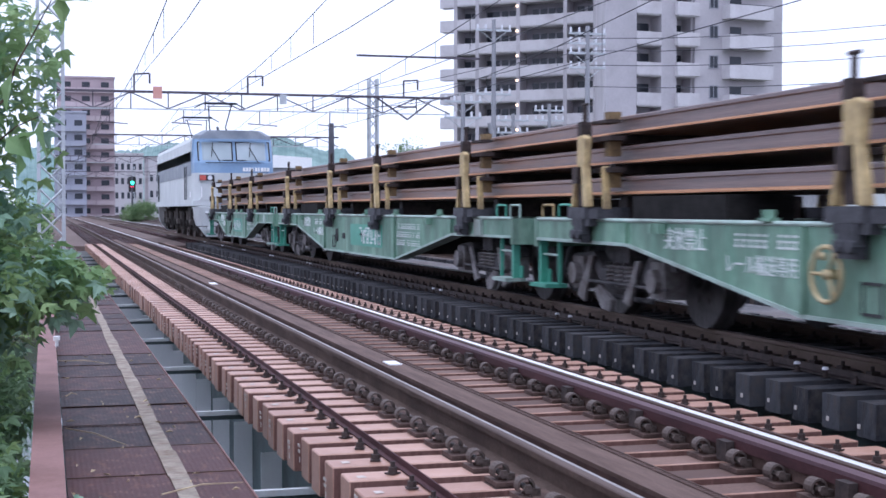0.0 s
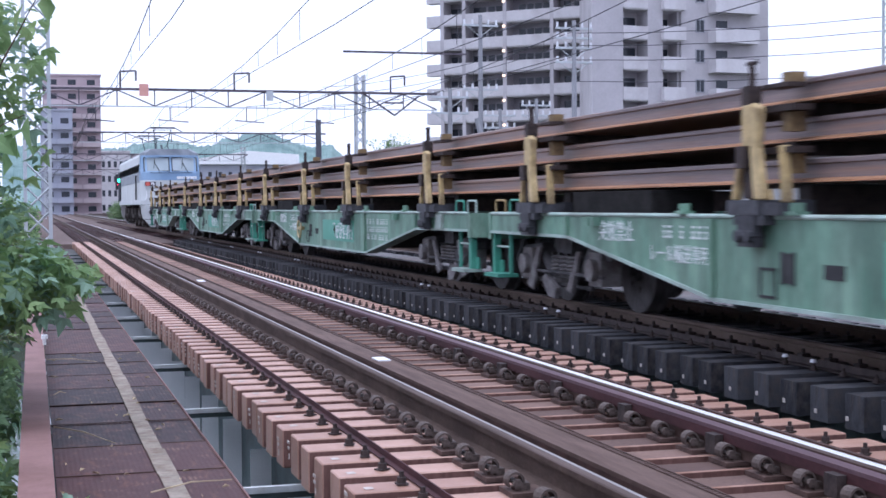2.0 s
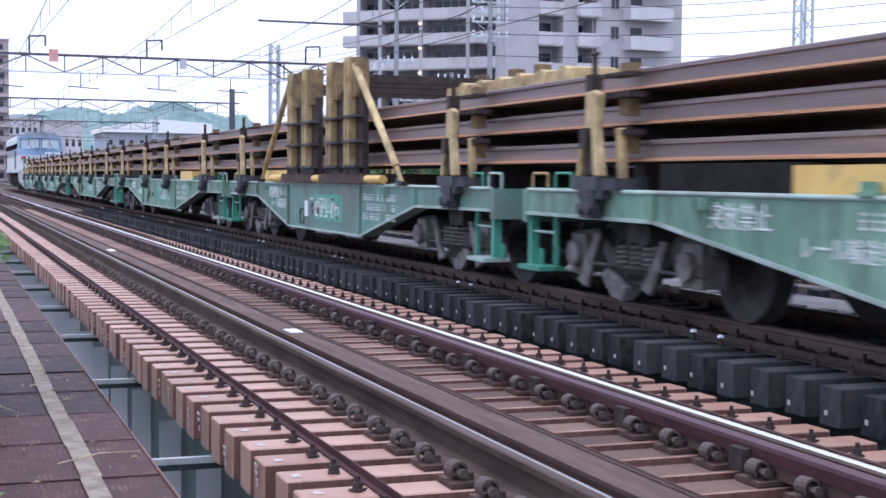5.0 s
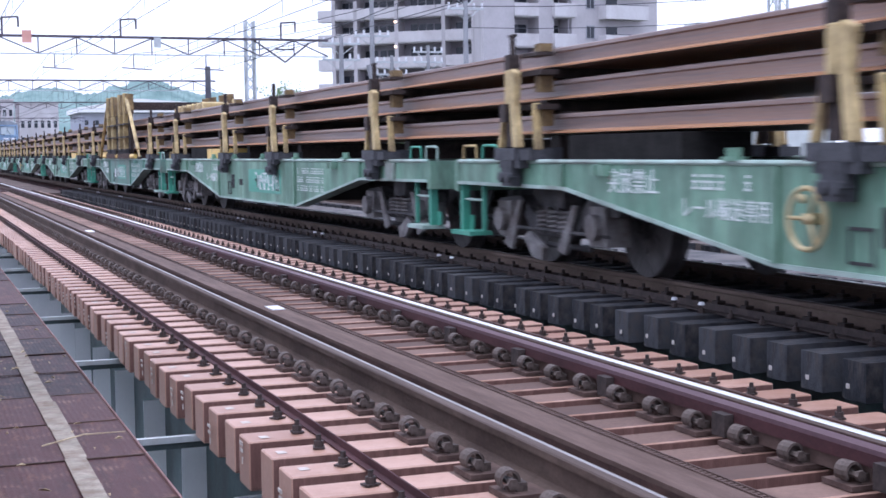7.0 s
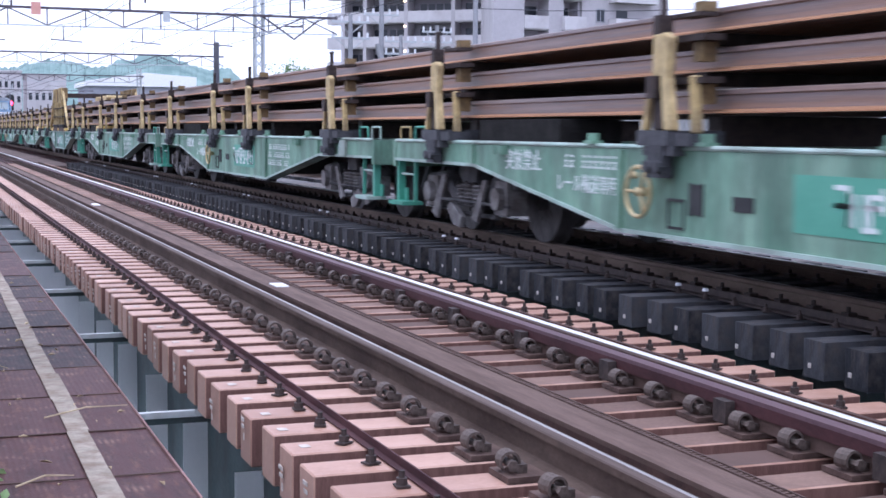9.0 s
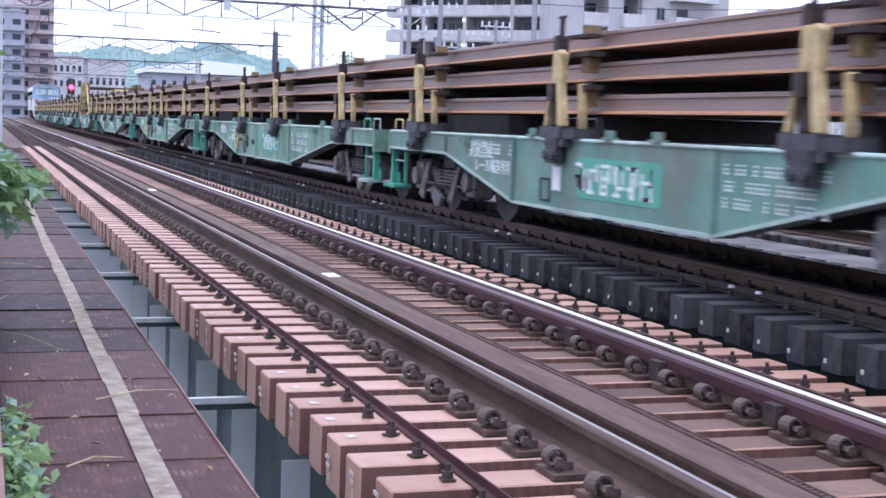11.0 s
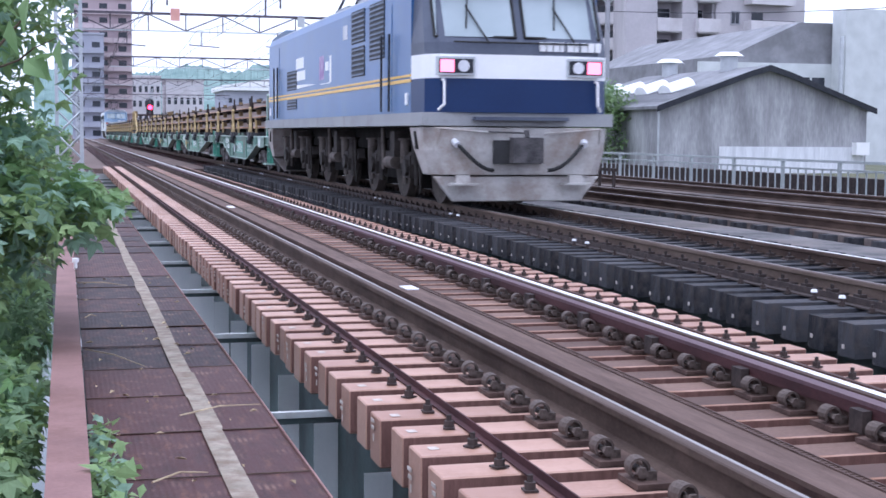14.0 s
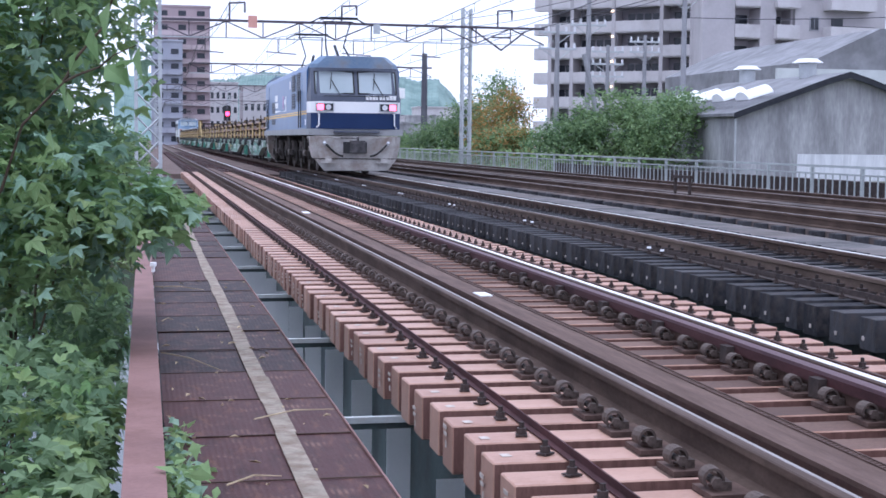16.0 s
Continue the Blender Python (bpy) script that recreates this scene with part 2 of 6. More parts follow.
    "pole_dark": mat("pole_dark", (0.08, 0.08, 0.1), (0.13, 0.13, 0.15), 0.8, 0, 1, 20, 0.1),
    "mast": mat("mast_galvanised", (0.42, 0.44, 0.46), (0.56, 0.58, 0.6), 0.5, 0.4, 2, 20, 0.1),
    "gantry": mat("gantry_steel", (0.07, 0.06, 0.075), (0.13, 0.11, 0.13), 0.6, 0.2, 2, 20, 0.1),
    "wire": mat("wire", (0.04, 0.04, 0.05), (0.07, 0.07, 0.08), 0.6, 0.3, 2, 20, 0.0),
    "porcelain": mat("porcelain", (0.6, 0.6, 0.64), (0.75, 0.75, 0.78), 0.3, 0, 5, 20, 0.0),
    "bark": mat("bark", (0.05, 0.035, 0.025), (0.12, 0.09, 0.06), 0.9, 0, 6, 40, 0.6),
    "leaf": mat("leaf_green", (0.14, 0.25, 0.09), (0.33, 0.44, 0.2), 0.55, 0, 1.3, 6, 0.1, dirt=(0.26, 0.28, 0.08), dirt_scale=1.1, dirt_amount=0.25),
    "leaf_blue": mat("leaf_bluegreen", (0.14, 0.25, 0.16), (0.33, 0.46, 0.34), 0.5, 0, 1.5, 6, 0.1),
    "leaf_autumn": mat("leaf_autumn", (0.3, 0.2, 0.07), (0.52, 0.33, 0.13), 0.6, 0, 1.3, 6, 0.1),
    "leaf_pale": mat("leaf_pale", (0.13, 0.215, 0.085), (0.30, 0.40, 0.19), 0.6, 0, 1.3, 6, 0.1),
    "leaf_mid": mat("leaf_mid", (0.10, 0.17, 0.085), (0.22, 0.31, 0.16), 0.6, 0, 1.3, 6, 0.1),
    "leaf_dark": mat("leaf_dark", (0.05, 0.10, 0.05), (0.12, 0.19, 0.09), 0.6, 0, 1.3, 6, 0.1),
    "straw": mat("dry_straw", (0.26, 0.2, 0.12), (0.5, 0.4, 0.26), 0.8, 0, 8, 40, 0.1),
    # woods in a pale blue-green that has the distance haze mixed in
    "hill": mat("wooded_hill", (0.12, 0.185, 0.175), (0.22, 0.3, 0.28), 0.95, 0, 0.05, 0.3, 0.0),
    "violet": mat("violet_emblem", (0.25, 0.12, 0.32), (0.5, 0.4, 0.55), 0.5, 0, 6, 20, 0.0),
    "red_sign": mat("red_sign", (0.5, 0.09, 0.07), (0.6, 0.13, 0.1), 0.5, 0, 2, 20, 0.0),
    "faded_red": mat("faded_red_plate", (0.62, 0.3, 0.25), (0.7, 0.38, 0.32), 0.6, 0, 2, 20, 0.0),
    "red_lamp": glow("red_lamp", (1.0, 0.03, 0.08), 6),
    "tail_lamp": glow("tail_lamp", (1.0, 0.14, 0.22), 2.4),
    "green_lamp": glow("green_lamp", (0.1, 0.9, 0.5), 3),
    "bulb": glow("warm_bulb", (1.0, 0.7, 0.45), 1.6),
}


def leafy(m):
    """Lets some light through a leaf."""
    n, l = m.node_tree.nodes, m.node_tree.links
    b, out = n["Principled BSDF"], n["Material Output"]
    tr, mx = n.new("ShaderNodeBsdfTranslucent"), n.new("ShaderNodeMixShader")
    mx.inputs[0].default_value = 0.4
    l.new(b.inputs["Base Color"].links[0].from_socket, tr.inputs["Color"])
    l.new(b.outputs[0], mx.inputs[1])
    l.new(tr.outputs[0], mx.inputs[2])
    l.new(mx.outputs[0], out.inputs["Surface"])


for key in ("leaf", "leaf_blue", "leaf_autumn", "leaf_dark", "leaf_pale", "leaf_mid"):
    leafy(M[key])
M["water"] = mat("river_water", (0.012, 0.03, 0.03), (0.02, 0.045, 0.045), 0.03, 0, 0.5, 3, 0.06)


def ribbed(m, period=0.026):
    """Adds worn pressed ribs to a plate."""
    n, l = m.node_tree.nodes, m.node_tree.links
    b = n["Principled BSDF"]
    tc, wv, nz = n.new("ShaderNodeTexCoord"), n.new("ShaderNodeTexWave"), n.new("ShaderNodeTexNoise")
    wv.inputs["Scale"].default_value, wv.inputs["Distortion"].default_value = 0.314 / period, 0.6
    nz.inputs["Scale"].default_value, nz.inputs["Detail"].default_value = 7.0, 6
    l.new(tc.outputs["Object"], wv.inputs["Vector"])
    l.new(tc.outputs["Object"], nz.inputs["Vector"])
    rp, mu, mx, bp = n.new("ShaderNodeValToRGB"), n.new("ShaderNodeMath"), n.new("ShaderNodeMixRGB"), n.new("ShaderNodeBump")
    rp.color_ramp.elements[0].position, rp.color_ramp.elements[1].position = 0.56, 0.76
    mu.operation = "MULTIPLY"
    l.new(nz.outputs[0], rp.inputs[0])
    l.new(wv.outputs[0], mu.inputs[0])
    l.new(rp.outputs[0], mu.inputs[1])
    l.new(mu.outputs[0], mx.inputs[0])
    l.new(b.inputs["Base Color"].links[0].from_socket, mx.inputs[1])
    mx.inputs[2].default_value = (0.2, 0.12, 0.095, 1)
    l.new(mx.outputs[0], b.inputs["Base Color"])
    bp.inputs["Strength"].default_value, bp.inputs["Distance"].default_value = 0.25, 0.004
    l.new(wv.outputs[0], bp.inputs["Height"])
    l.new(b.inputs["Normal"].links[0].from_socket, bp.inputs["Normal"])
    l.new(bp.outputs[0], b.inputs["Normal"])


ribbed(M["rust_plate"])


# ---- mesh helpers ----
def box(bm, x0, x1, y0, y1, z0, z1):
    v = [bm.verts.new(p) for p in ((x0, y0, z0), (x1, y0, z0), (x1, y1, z0), (x0, y1, z0), (x0, y0, z1), (x1, y0, z1), (x1, y1, z1), (x0, y1, z1))]
    for f in ((3, 2, 1, 0), (4, 5, 6, 7), (0, 1, 5, 4), (1, 2, 6, 5), (2, 3, 7, 6), (3, 0, 4, 7)):
        bm.faces.new([v[i] for i in f])
    return v


def tube(bm, a, b, r, n=8, r2=None):
    a, b = Vector(a), Vector(b)
    q = (b - a).to_track_quat("Z", "Y")
    r2 = r if r2 is None else r2
    ring = [[bm.verts.new(p + q @ Vector((rr * math.cos(2 * math.pi * i / n), rr * math.sin(2 * math.pi * i / n), 0))) for i in range(n)] for p, rr in ((a, r), (b, r2))]
    for i in range(n):
        bm.faces.new((ring[0][i], ring[0][(i + 1) % n], ring[1][(i + 1) % n], ring[1][i]))
    bm.faces.new(ring[0][::-1])
    bm.faces.new(ring[1])


def prism(bm, pts, axis, a, b):
    """Extrudes a polygon. axis x: pts are (y, z); y: (x, z); z: (x, y)."""
    def at(p, s):
        return {"x": (s, p[0], p[1]), "y": (p[0], s, p[1]), "z": (p[0], p[1], s)}[axis]
    lo, hi = [bm.verts.new(at(p, a)) for p in pts], [bm.verts.new(at(p, b)) for p in pts]
    n = len(pts)
    fs = [bm.faces.new(lo), bm.faces.new(hi[::-1])]
    for i in range(n):
        fs.append(bm.faces.new((lo[i], hi[i], hi[(i + 1) % n], lo[(i + 1) % n])))
    bmesh.ops.recalc_face_normals(bm, faces=fs)
    return fs


def ring(bm, centre, axis, r, thick, n=24, m=6):
    """A torus round an axis x, y or z."""
    vs = []
    for i in range(n):
        a = 2 * math.pi * i / n
        row = []
        for j in range(m):
            b = 2 * math.pi * j / m
            d, h = r + thick * math.cos(b), thick * math.sin(b)
            p = {"x": (h, d * math.cos(a), d * math.sin(a)), "y": (d * math.cos(a), h, d * math.sin(a)), "z": (d * math.cos(a), d * math.sin(a), h)}[axis]
            row.append(bm.verts.new(Vector(centre) + Vector(p)))
        vs.append(row)
    for i in range(n):
        for j in range(m):
            bm.faces.new((vs[i][j], vs[(i + 1) % n][j], vs[(i + 1) % n][(j + 1) % m], vs[i][(j + 1) % m]))


def mesh_of(name, bm, material, bevel=0.0, smooth=False):
    if bevel:
        bmesh.ops.bevel(bm, geom=[e for e in bm.edges if e.is_manifold and e.calc_face_angle(0) > 0.5], offset=bevel, segments=1, affect="EDGES")
    me = bpy.data.meshes.new(name)
    bm.to_mesh(me)
    bm.free()
    for m in (material if isinstance(material, (list, tuple)) else [material]):
        me.materials.append(m)
    if smooth:
        for p in me.polygons:
            p.use_smooth = True
    return me


def part(name, bm, material, parent=None, label="", bevel=0.0, smooth=False, at=None):
    ob = new(name, mesh_of(name, bm, material, bevel, smooth))
    if parent:
        ob.parent = parent
    if at is not None:
        ob.matrix_basis = at
    if label:
        ob["label"] = label
    return ob


def thing(name, label, category, m=None, group="", kind=""):
    ob = tagged(new(name), label, category, group, kind)
    ob.empty_display_size = 0.3
    if m is not None:
        ob.matrix_basis = m
    return ob


def solid(name, bm, material, label, category, m=None, group="", kind="", bevel=0.0, smooth=False):
    ob = part(name, bm, material, None, label, bevel, smooth, m)
    return tagged(ob, label, category, group, kind)


def B():
    return bmesh.new()


def boxes(*specs):
    bm = B()
    for s in specs:
        box(bm, *s)
    return bm


def tubes(*specs):
    bm = B()
    for s in specs:
        tube(bm, *s)
    return bm


def text_mesh(body, size, depth=0.004):
    cu = bpy.data.curves.new("writing", "FONT")
    cu.body, cu.size, cu.extrude, cu.align_x, cu.align_y = body, size, depth, "CENTER", "CENTER"
    ob = bpy.data.objects.new("writing", cu)
    scene.collection.objects.link(ob)
    bpy.context.view_layer.update()
    me = bpy.data.meshes.new_from_object(ob.evaluated_get(bpy.context.evaluated_depsgraph_get()))
    bpy.data.objects.remove(ob)
    return me

# ---- ground, river, bridge ----
M["ridge"] = mat("brown_grey_ballast", (0.055, 0.042, 0.038), (0.16, 0.13, 0.12), 0.95, 0, 1.6, 18, 1.0)

def ground():
    bm = B()
    xs = [-900, -300, -120, -60, -30, -12, -5, 0, 5, 8, 12, 16, 20, 30, 45, 80, 160, 400, 900, 2500]
    ys = [-300, -120, -60, -30, -10, 5, 20, 35, 46, 50, 54, 58, 75, 100, 160, 300, 700, 1500, 4000]
    def height(x, y):
        river = -4.2 if y < 48 else (-0.62 if y > 56 else -4.2 + (y - 48) / 8 * 3.58)
        if x > 16:
            return min(-0.62, max(river, -2.4)) if y < 56 else -0.62
        return river
    vs = [[bm.verts.new((x, y, height(x, y))) for x in xs] for y in ys]
    for j in range(len(ys) - 1):
        for i in range(len(xs) - 1):
            bm.faces.new((vs[j][i], vs[j][i + 1], vs[j + 1][i + 1], vs[j + 1][i]))
    solid("ground", bm, M["earth"], "weedy earth bank sloping down to the river", "ground", kind="structure")


ground()
solid("water", boxes((-60, 15.6, -60, 53, -4.1, -3.4)), M["water"], "dark green still river water under the bridge", "water", kind="structure")

TRACK_NEAR, TRACK_FAR, GAUGE = 2.735, 6.365, 1.132
Y0, Y1, YEND = -6.0, 52.0, 420.0
XL, XR = TRACK_NEAR - GAUGE / 2 - 0.045, TRACK_NEAR + GAUGE / 2


def rail_profile(h=0.153, head=0.065, foot=0.127):
    hh, w = head / 2, 0.008
    return [(-foot / 2, -h), (foot / 2, -h), (foot / 2, -h + 0.012), (w, -h + 0.03), (w, -0.045), (hh, -0.036), (hh, -0.011), (hh - 0.004, -0.005), (hh - 0.014, -0.001), (0.006, 0), 
            (-0.006, 0), (-hh + 0.014, -0.001), (-hh + 0.004, -0.005), (-hh, -0.011), (-hh, -0.036), (-w, -0.045), (-w, -h + 0.03), (-foot / 2, -h + 0.012)]


def running_rail(x, material_side, material_top, z=0.0, band=(-0.02, 0.017), label="rusty running rail with a polished head"):
    """A rail along the line; only its top face is polished."""
    bm = B()
    fs = prism(bm, [(x + a, z + b) for a, b in rail_profile()], "y", Y0, YEND)
    for f in fs:
        if f.normal.z > 0.5 and f.calc_center_median().z > z - 0.012:
            f.material_index = 1
    r = solid("rail", bm, [material_side, M["rail_head"]], label, "rail", kind="structure")
    a, b = band
    bm = B()
    prism(bm, [(x + a, z - 0.0012), (x + b, z - 0.0012), (x + b, z + 0.0006), (x + b * 0.6 + a * 0.4, z + 0.002), (x + b * 0.4 + a * 0.6, z + 0.0022), (x + b * 0.2 + a * 0.8, z + 0.0016), (x + a, z + 0.0002)], "y", Y0, YEND)
    part("running_band", bm, material_top, r, "narrow polished running band")


running_rail(XL, M["rail_brown"], M["rail_dull"], band=(-0.002, 0.013))
running_rail(XR, M["rail_rust"], M["rail_shine"], band=(-0.024, 0.02))
running_rail(TRACK_FAR - GAUGE / 2, M["rail_dusty"], M["rail_dull"], band=(-0.004, 0.008))
running_rail(TRACK_FAR + GAUGE / 2, M["rail_brown"], M["rail_shine"])
for xc in (10.4, 14.0):
    for s in (-1, 1):
        running_rail(xc + s * GAUGE / 2, M["rail_brown"], M["rail_dull"], label="weathered rail of a siding track")

# guard angles inside the gauge of the near track
gr = thing("guard_rail", "brown steel guard angle beside the running rail", "guard rail", kind="structure")
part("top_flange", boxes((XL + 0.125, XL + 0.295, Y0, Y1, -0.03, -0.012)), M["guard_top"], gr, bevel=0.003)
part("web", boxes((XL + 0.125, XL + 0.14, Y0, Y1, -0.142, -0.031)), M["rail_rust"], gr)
part("cable_tray", boxes((XL + 0.297, XL + 0.303, Y0, Y1, -0.06, -0.006), (XL + 0.345, XL + 0.351, Y0, Y1, -0.06, -0.012), (XL + 0.3031, XL + 0.3449, Y0, Y1, -0.06, -0.052)), M["plate_brown"], gr, "narrow brown cable tray")
tooth = mesh_of("tray_slat", boxes((XL + 0.304, XL + 0.344, -0.009, 0.009, -0.05, -0.016)), M["guard_top"])
for i in range(290):
    o = new("tray_slat", tooth)
    o.parent, o.matrix_basis = gr, pose(0, 3.4 + 0.032 * i, 0)
gr = thing("guard_rail", "pinkish rusty guard angle beside the running rail", "guard rail", kind="structure")
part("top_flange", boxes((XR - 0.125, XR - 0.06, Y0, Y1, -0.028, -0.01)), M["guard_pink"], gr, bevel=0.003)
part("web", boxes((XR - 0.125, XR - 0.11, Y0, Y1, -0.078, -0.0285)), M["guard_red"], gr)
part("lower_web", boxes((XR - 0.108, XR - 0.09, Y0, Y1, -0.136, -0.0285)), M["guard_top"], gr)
bracket = mesh_of("bracket", boxes((-0.172, -0.128, -0.05, 0.05, -0.136, -0.04)), M["iron"], 0.006)
for i in range(44):
    o = new("bracket", bracket)
    o.parent, o.matrix_basis = gr, pose(XR, 4.0 + 1.071 * i, 0)
solid("sleeper_tie_bar", boxes((1.60, 1.635, Y0, Y1, -0.157, -0.150), (1.628, 1.635, Y0, Y1, -0.1495, -0.12)), M["guard_red"], "thin dark red steel angle bolted across the sleepers", "tie bar", kind="structure")
solid("sleeper_tie_bar", boxes((3.82, 3.85, Y0, Y1, -0.157, -0.150)), M["rail_rust"], "thin dark red steel angle bolted across the sleepers", "tie bar", kind="structure")
solid("sleeper_tie_bar", boxes((5.36, 5.44, Y0, Y1, -0.119, -0.108), (5.43, 5.44, Y0, Y1, -0.107, -0.06)), M["iron"], "blackened steel angle bolted across the dark sleepers", "tie bar", kind="structure")

# plate girders under the sleepers, piers in the river
for xc in (TRACK_NEAR, TRACK_FAR):
    for s in (-1, 1):
        x = xc + s * 0.8
        bm = boxes((x - 0.01, x + 0.01, Y0, Y1, -2.0, -0.44), (x - 0.15, x + 0.15, Y0, Y1, -0.44, -0.405), (x - 0.15, x + 0.15, Y0, Y1, -2.04, -2.0))
        gd = solid("bridge_girder", bm, M["girder"], "dark grey-green riveted steel plate girder under the sleepers", "girder", kind="structure")
        # white panels added on the web for pale upright patches below the sleepers
        panel_mesh = mesh_of("stiffener", boxes((-0.19, -0.011, 0, 0.012, -2.0, -1.0)), M["white"])
        for i in range(31):
            o = new("stiffener", panel_mesh)
            o.parent, o.matrix_basis = gd, pose(x, 10.1 - 9.0 + 1.8 * i - 5.4, 0)
for y in (-2, 20, 44):
    bm = B()
    prism(bm, [(0.6, y - 0.8), (8.3, y - 0.8), (8.6, y), (8.3, y + 0.8), (0.6, y + 0.8), (0.3, y)], "z", -4.3, -2.05)
    solid("bridge_pier", bm, M["concrete"], "pale concrete bridge pier standing in the river", "pier", kind="structure")
bm = B()
prism(bm, [(-0.5, Y1), (8.4, Y1), (8.4, Y1 + 3), (-0.5, Y1 + 3)], "z", -4.3, -0.42)
solid("abutment", bm, M["concrete"], "concrete abutment at the far end of the bridge", "abutment", kind="structure")

# trackbeds
def bed(name, x0, x1, y0, y1, z, material, label):
    bm = B()
    prism(bm, [(x0, z), (x1, z), (x1 + 0.5, z - 0.5), (x0 - 0.5, z - 0.5)], "y", y0, y1)
    solid(name, bm, material, label, "trackbed", kind="structure")


bed("trackbed", 0.6, 7.85, Y1 + 0.05, YEND, -0.24, M["rust_ballast"], "rust-stained ballast bed under the main tracks")
bm = boxes((8.25, 15.6, Y0, YEND, -1.3, -0.30))
solid("trackbed", bm, M["ballast"], "grey ballasted slab under the siding tracks", "trackbed", kind="structure")
solid("pavement", boxes((7.98, 9.2, Y0, YEND, -0.6, -0.21)), M["ballast"], "worn grey concrete walkway strip beside the track", "walkway", kind="structure", bevel=0.01)
solid("trackbed_ridge", boxes((9.5, 11.4, Y0, YEND, -0.296, -0.16), (12.9, 15.2, Y0, YEND, -0.296, -0.155)), M["ridge"], "rusty brown ballast between the siding rails", "trackbed", kind="structure", bevel=0.03)

# ---- walkway ----
walkway = thing("walkway", "rusty steel chequer-plate walkway along the bridge", "walkway", kind="structure")
PLATE = 0.862
bm = B()
box(bm, 0.085, 0.915, 0.006, PLATE - 0.006, -0.264, -0.252)
plate_mesh = mesh_of("plate", bm, M["rust_plate"])
seam_mesh = mesh_of("seam_lip", boxes((0.085, 0.915, -0.006, 0.002, -0.2515, -0.247)), M["rail_brown"])
for i in range(62):
    ob = new("plate", plate_mesh)
    ob.parent = walkway
    ob.matrix_basis = pose(0, 5.39 - PLATE * 10 + i * PLATE, random.uniform(-0.004, 0.004), random.uniform(-0.3, 0.3))
    sm_ob = new("seam_lip", seam_mesh)
    sm_ob.parent, sm_ob.matrix_basis = walkway, pose(0, 5.39 - PLATE * 10 + i * PLATE, random.uniform(-0.003, 0.003), 0, 0, random.uniform(-0.4, 0.4))
part("edge_strip", boxes((0.918, 0.926, Y0, 50, -0.30, -0.244)), M["rust_pink"], walkway, "worn steel edge strip")
bm = B()
y = Y0
while y < 50:
    n = random.uniform(0.5, 0.86)
    w0, w1 = random.uniform(-0.002, 0.002), random.uniform(-0.002, 0.002)
    box(bm, 0.57 + w0 * 3, 0.662 + w1 * 3, y, y + n, -0.2465, -0.2425)
    y += n + 0.004
part("painted_stripe", bm, M["stripe"], walkway, "flaking pale yellow stripe")
rnd_scrap = random.Random(12)
for i in range(46):
    x, y = rnd_scrap.uniform(0.1, 0.9), 4.6 + 9 * rnd_scrap.random() ** 1.5
    a, q = rnd_scrap.uniform(0, 6.3), rnd_scrap.uniform(0.012, 0.03)
    ca, sa = math.cos(a) * q, math.sin(a) * q
    bm = B()
    v = [bm.verts.new(p) for p in ((x - ca, y - sa, -0.24), (x - sa * 0.4, y + ca * 0.4, -0.228), (x + ca, y + sa, -0.236), (x + sa * 0.4, y - ca * 0.4, -0.232), (x, y, -0.24))]
    for j in range(4):
        bm.faces.new((v[j], v[(j + 1) % 4], v[4]))
    solid("fallen_leaf", bm, M["straw"], "small dry fallen leaf on the plate walkway", "leaf", group="litter on the walkway")
for x0, y0, x1, y1 in ((0.1, 8.7, 0.42, 8.0), (0.09, 12.6, 0.5, 12.3), (0.5, 6.55, 0.9, 6.75), (0.3, 5.3, 0.52, 5.42), (0.12, 10.2, 0.2, 10.3)):
    bm = tubes(((x0, y0, -0.238), ((x0 + x1) / 2, (y0 + y1) / 2 + 0.03, -0.226), 0.004, 5), (((x0 + x1) / 2, (y0 + y1) / 2 + 0.03, -0.226), (x1, y1, -0.24), 0.004, 5, 0.002))
    solid("dry_stalk", bm, M["straw"], "pale dry grass stalk lying on the walkway", "stalk", group="litter on the walkway")
part("bearer", boxes((0.1, 0.16, Y0, 50, -0.40, -0.27), (0.84, 0.9, Y0, 50, -0.40, -0.27)), M["girder"], walkway)
solid("kerb_beam", boxes((-0.08, 0.07, Y0, 50, -0.13, -0.10), (-0.08, -0.06, Y0, 50, -0.42, -0.131), (0.055, 0.07, Y0, 50, -0.27, -0.131)), M["rust_pink"], "pinkish brown rusty steel beam edging the walkway", "edge beam", kind="structure", bevel=0.006)
bm = boxes((0.5, 1.78, -0.02, 0.02, -0.435, -0.402), (0.5, 1.78, -0.004, 0.004, -0.47, -0.4355))
# web takes the dark girder colour to imitate shadow under the pale top
for f in bm.faces:
    f.material_index = 1 if f.calc_center_median().z < -0.434 else 0
beam_mesh = mesh_of("cross_beam", bm, [M["beam"], M["girder"]])
for i in range(18):
    ob = new("cross_beam", beam_mesh)
    ob.matrix_basis = pose(0, 7.34 - 12 + 3.0 * i, 0)
    tagged(ob, "pale galvanised cross beam between walkway and girder", "beam", kind="structure")
pin = thing("marker_pin", "small white marker pin fixed on the edge beam", "marker", pose(0.075, 12.5, -0.1))
part("cap", tubes(((0, 0, 0.05), (0, 0, 0.085), 0.028, 10)), M["white"], pin)
part("stem", tubes(((0, 0, 0.0), (0, 0, 0.049), 0.015, 8)), M["white"], pin)
solid("marker_plate", boxes((XL + 0.17, XL + 0.26, 9.5, 9.72, -0.0115, -0.004)), M["white"], "small white painted plate on the guard angle", "marker", bevel=0.002)
solid("marker_plate", boxes((XL + 0.17, XL + 0.26, 20.5, 20.9, -0.0115, -0.004)), M["white"], "small white painted plate on the guard angle", "marker", bevel=0.002)


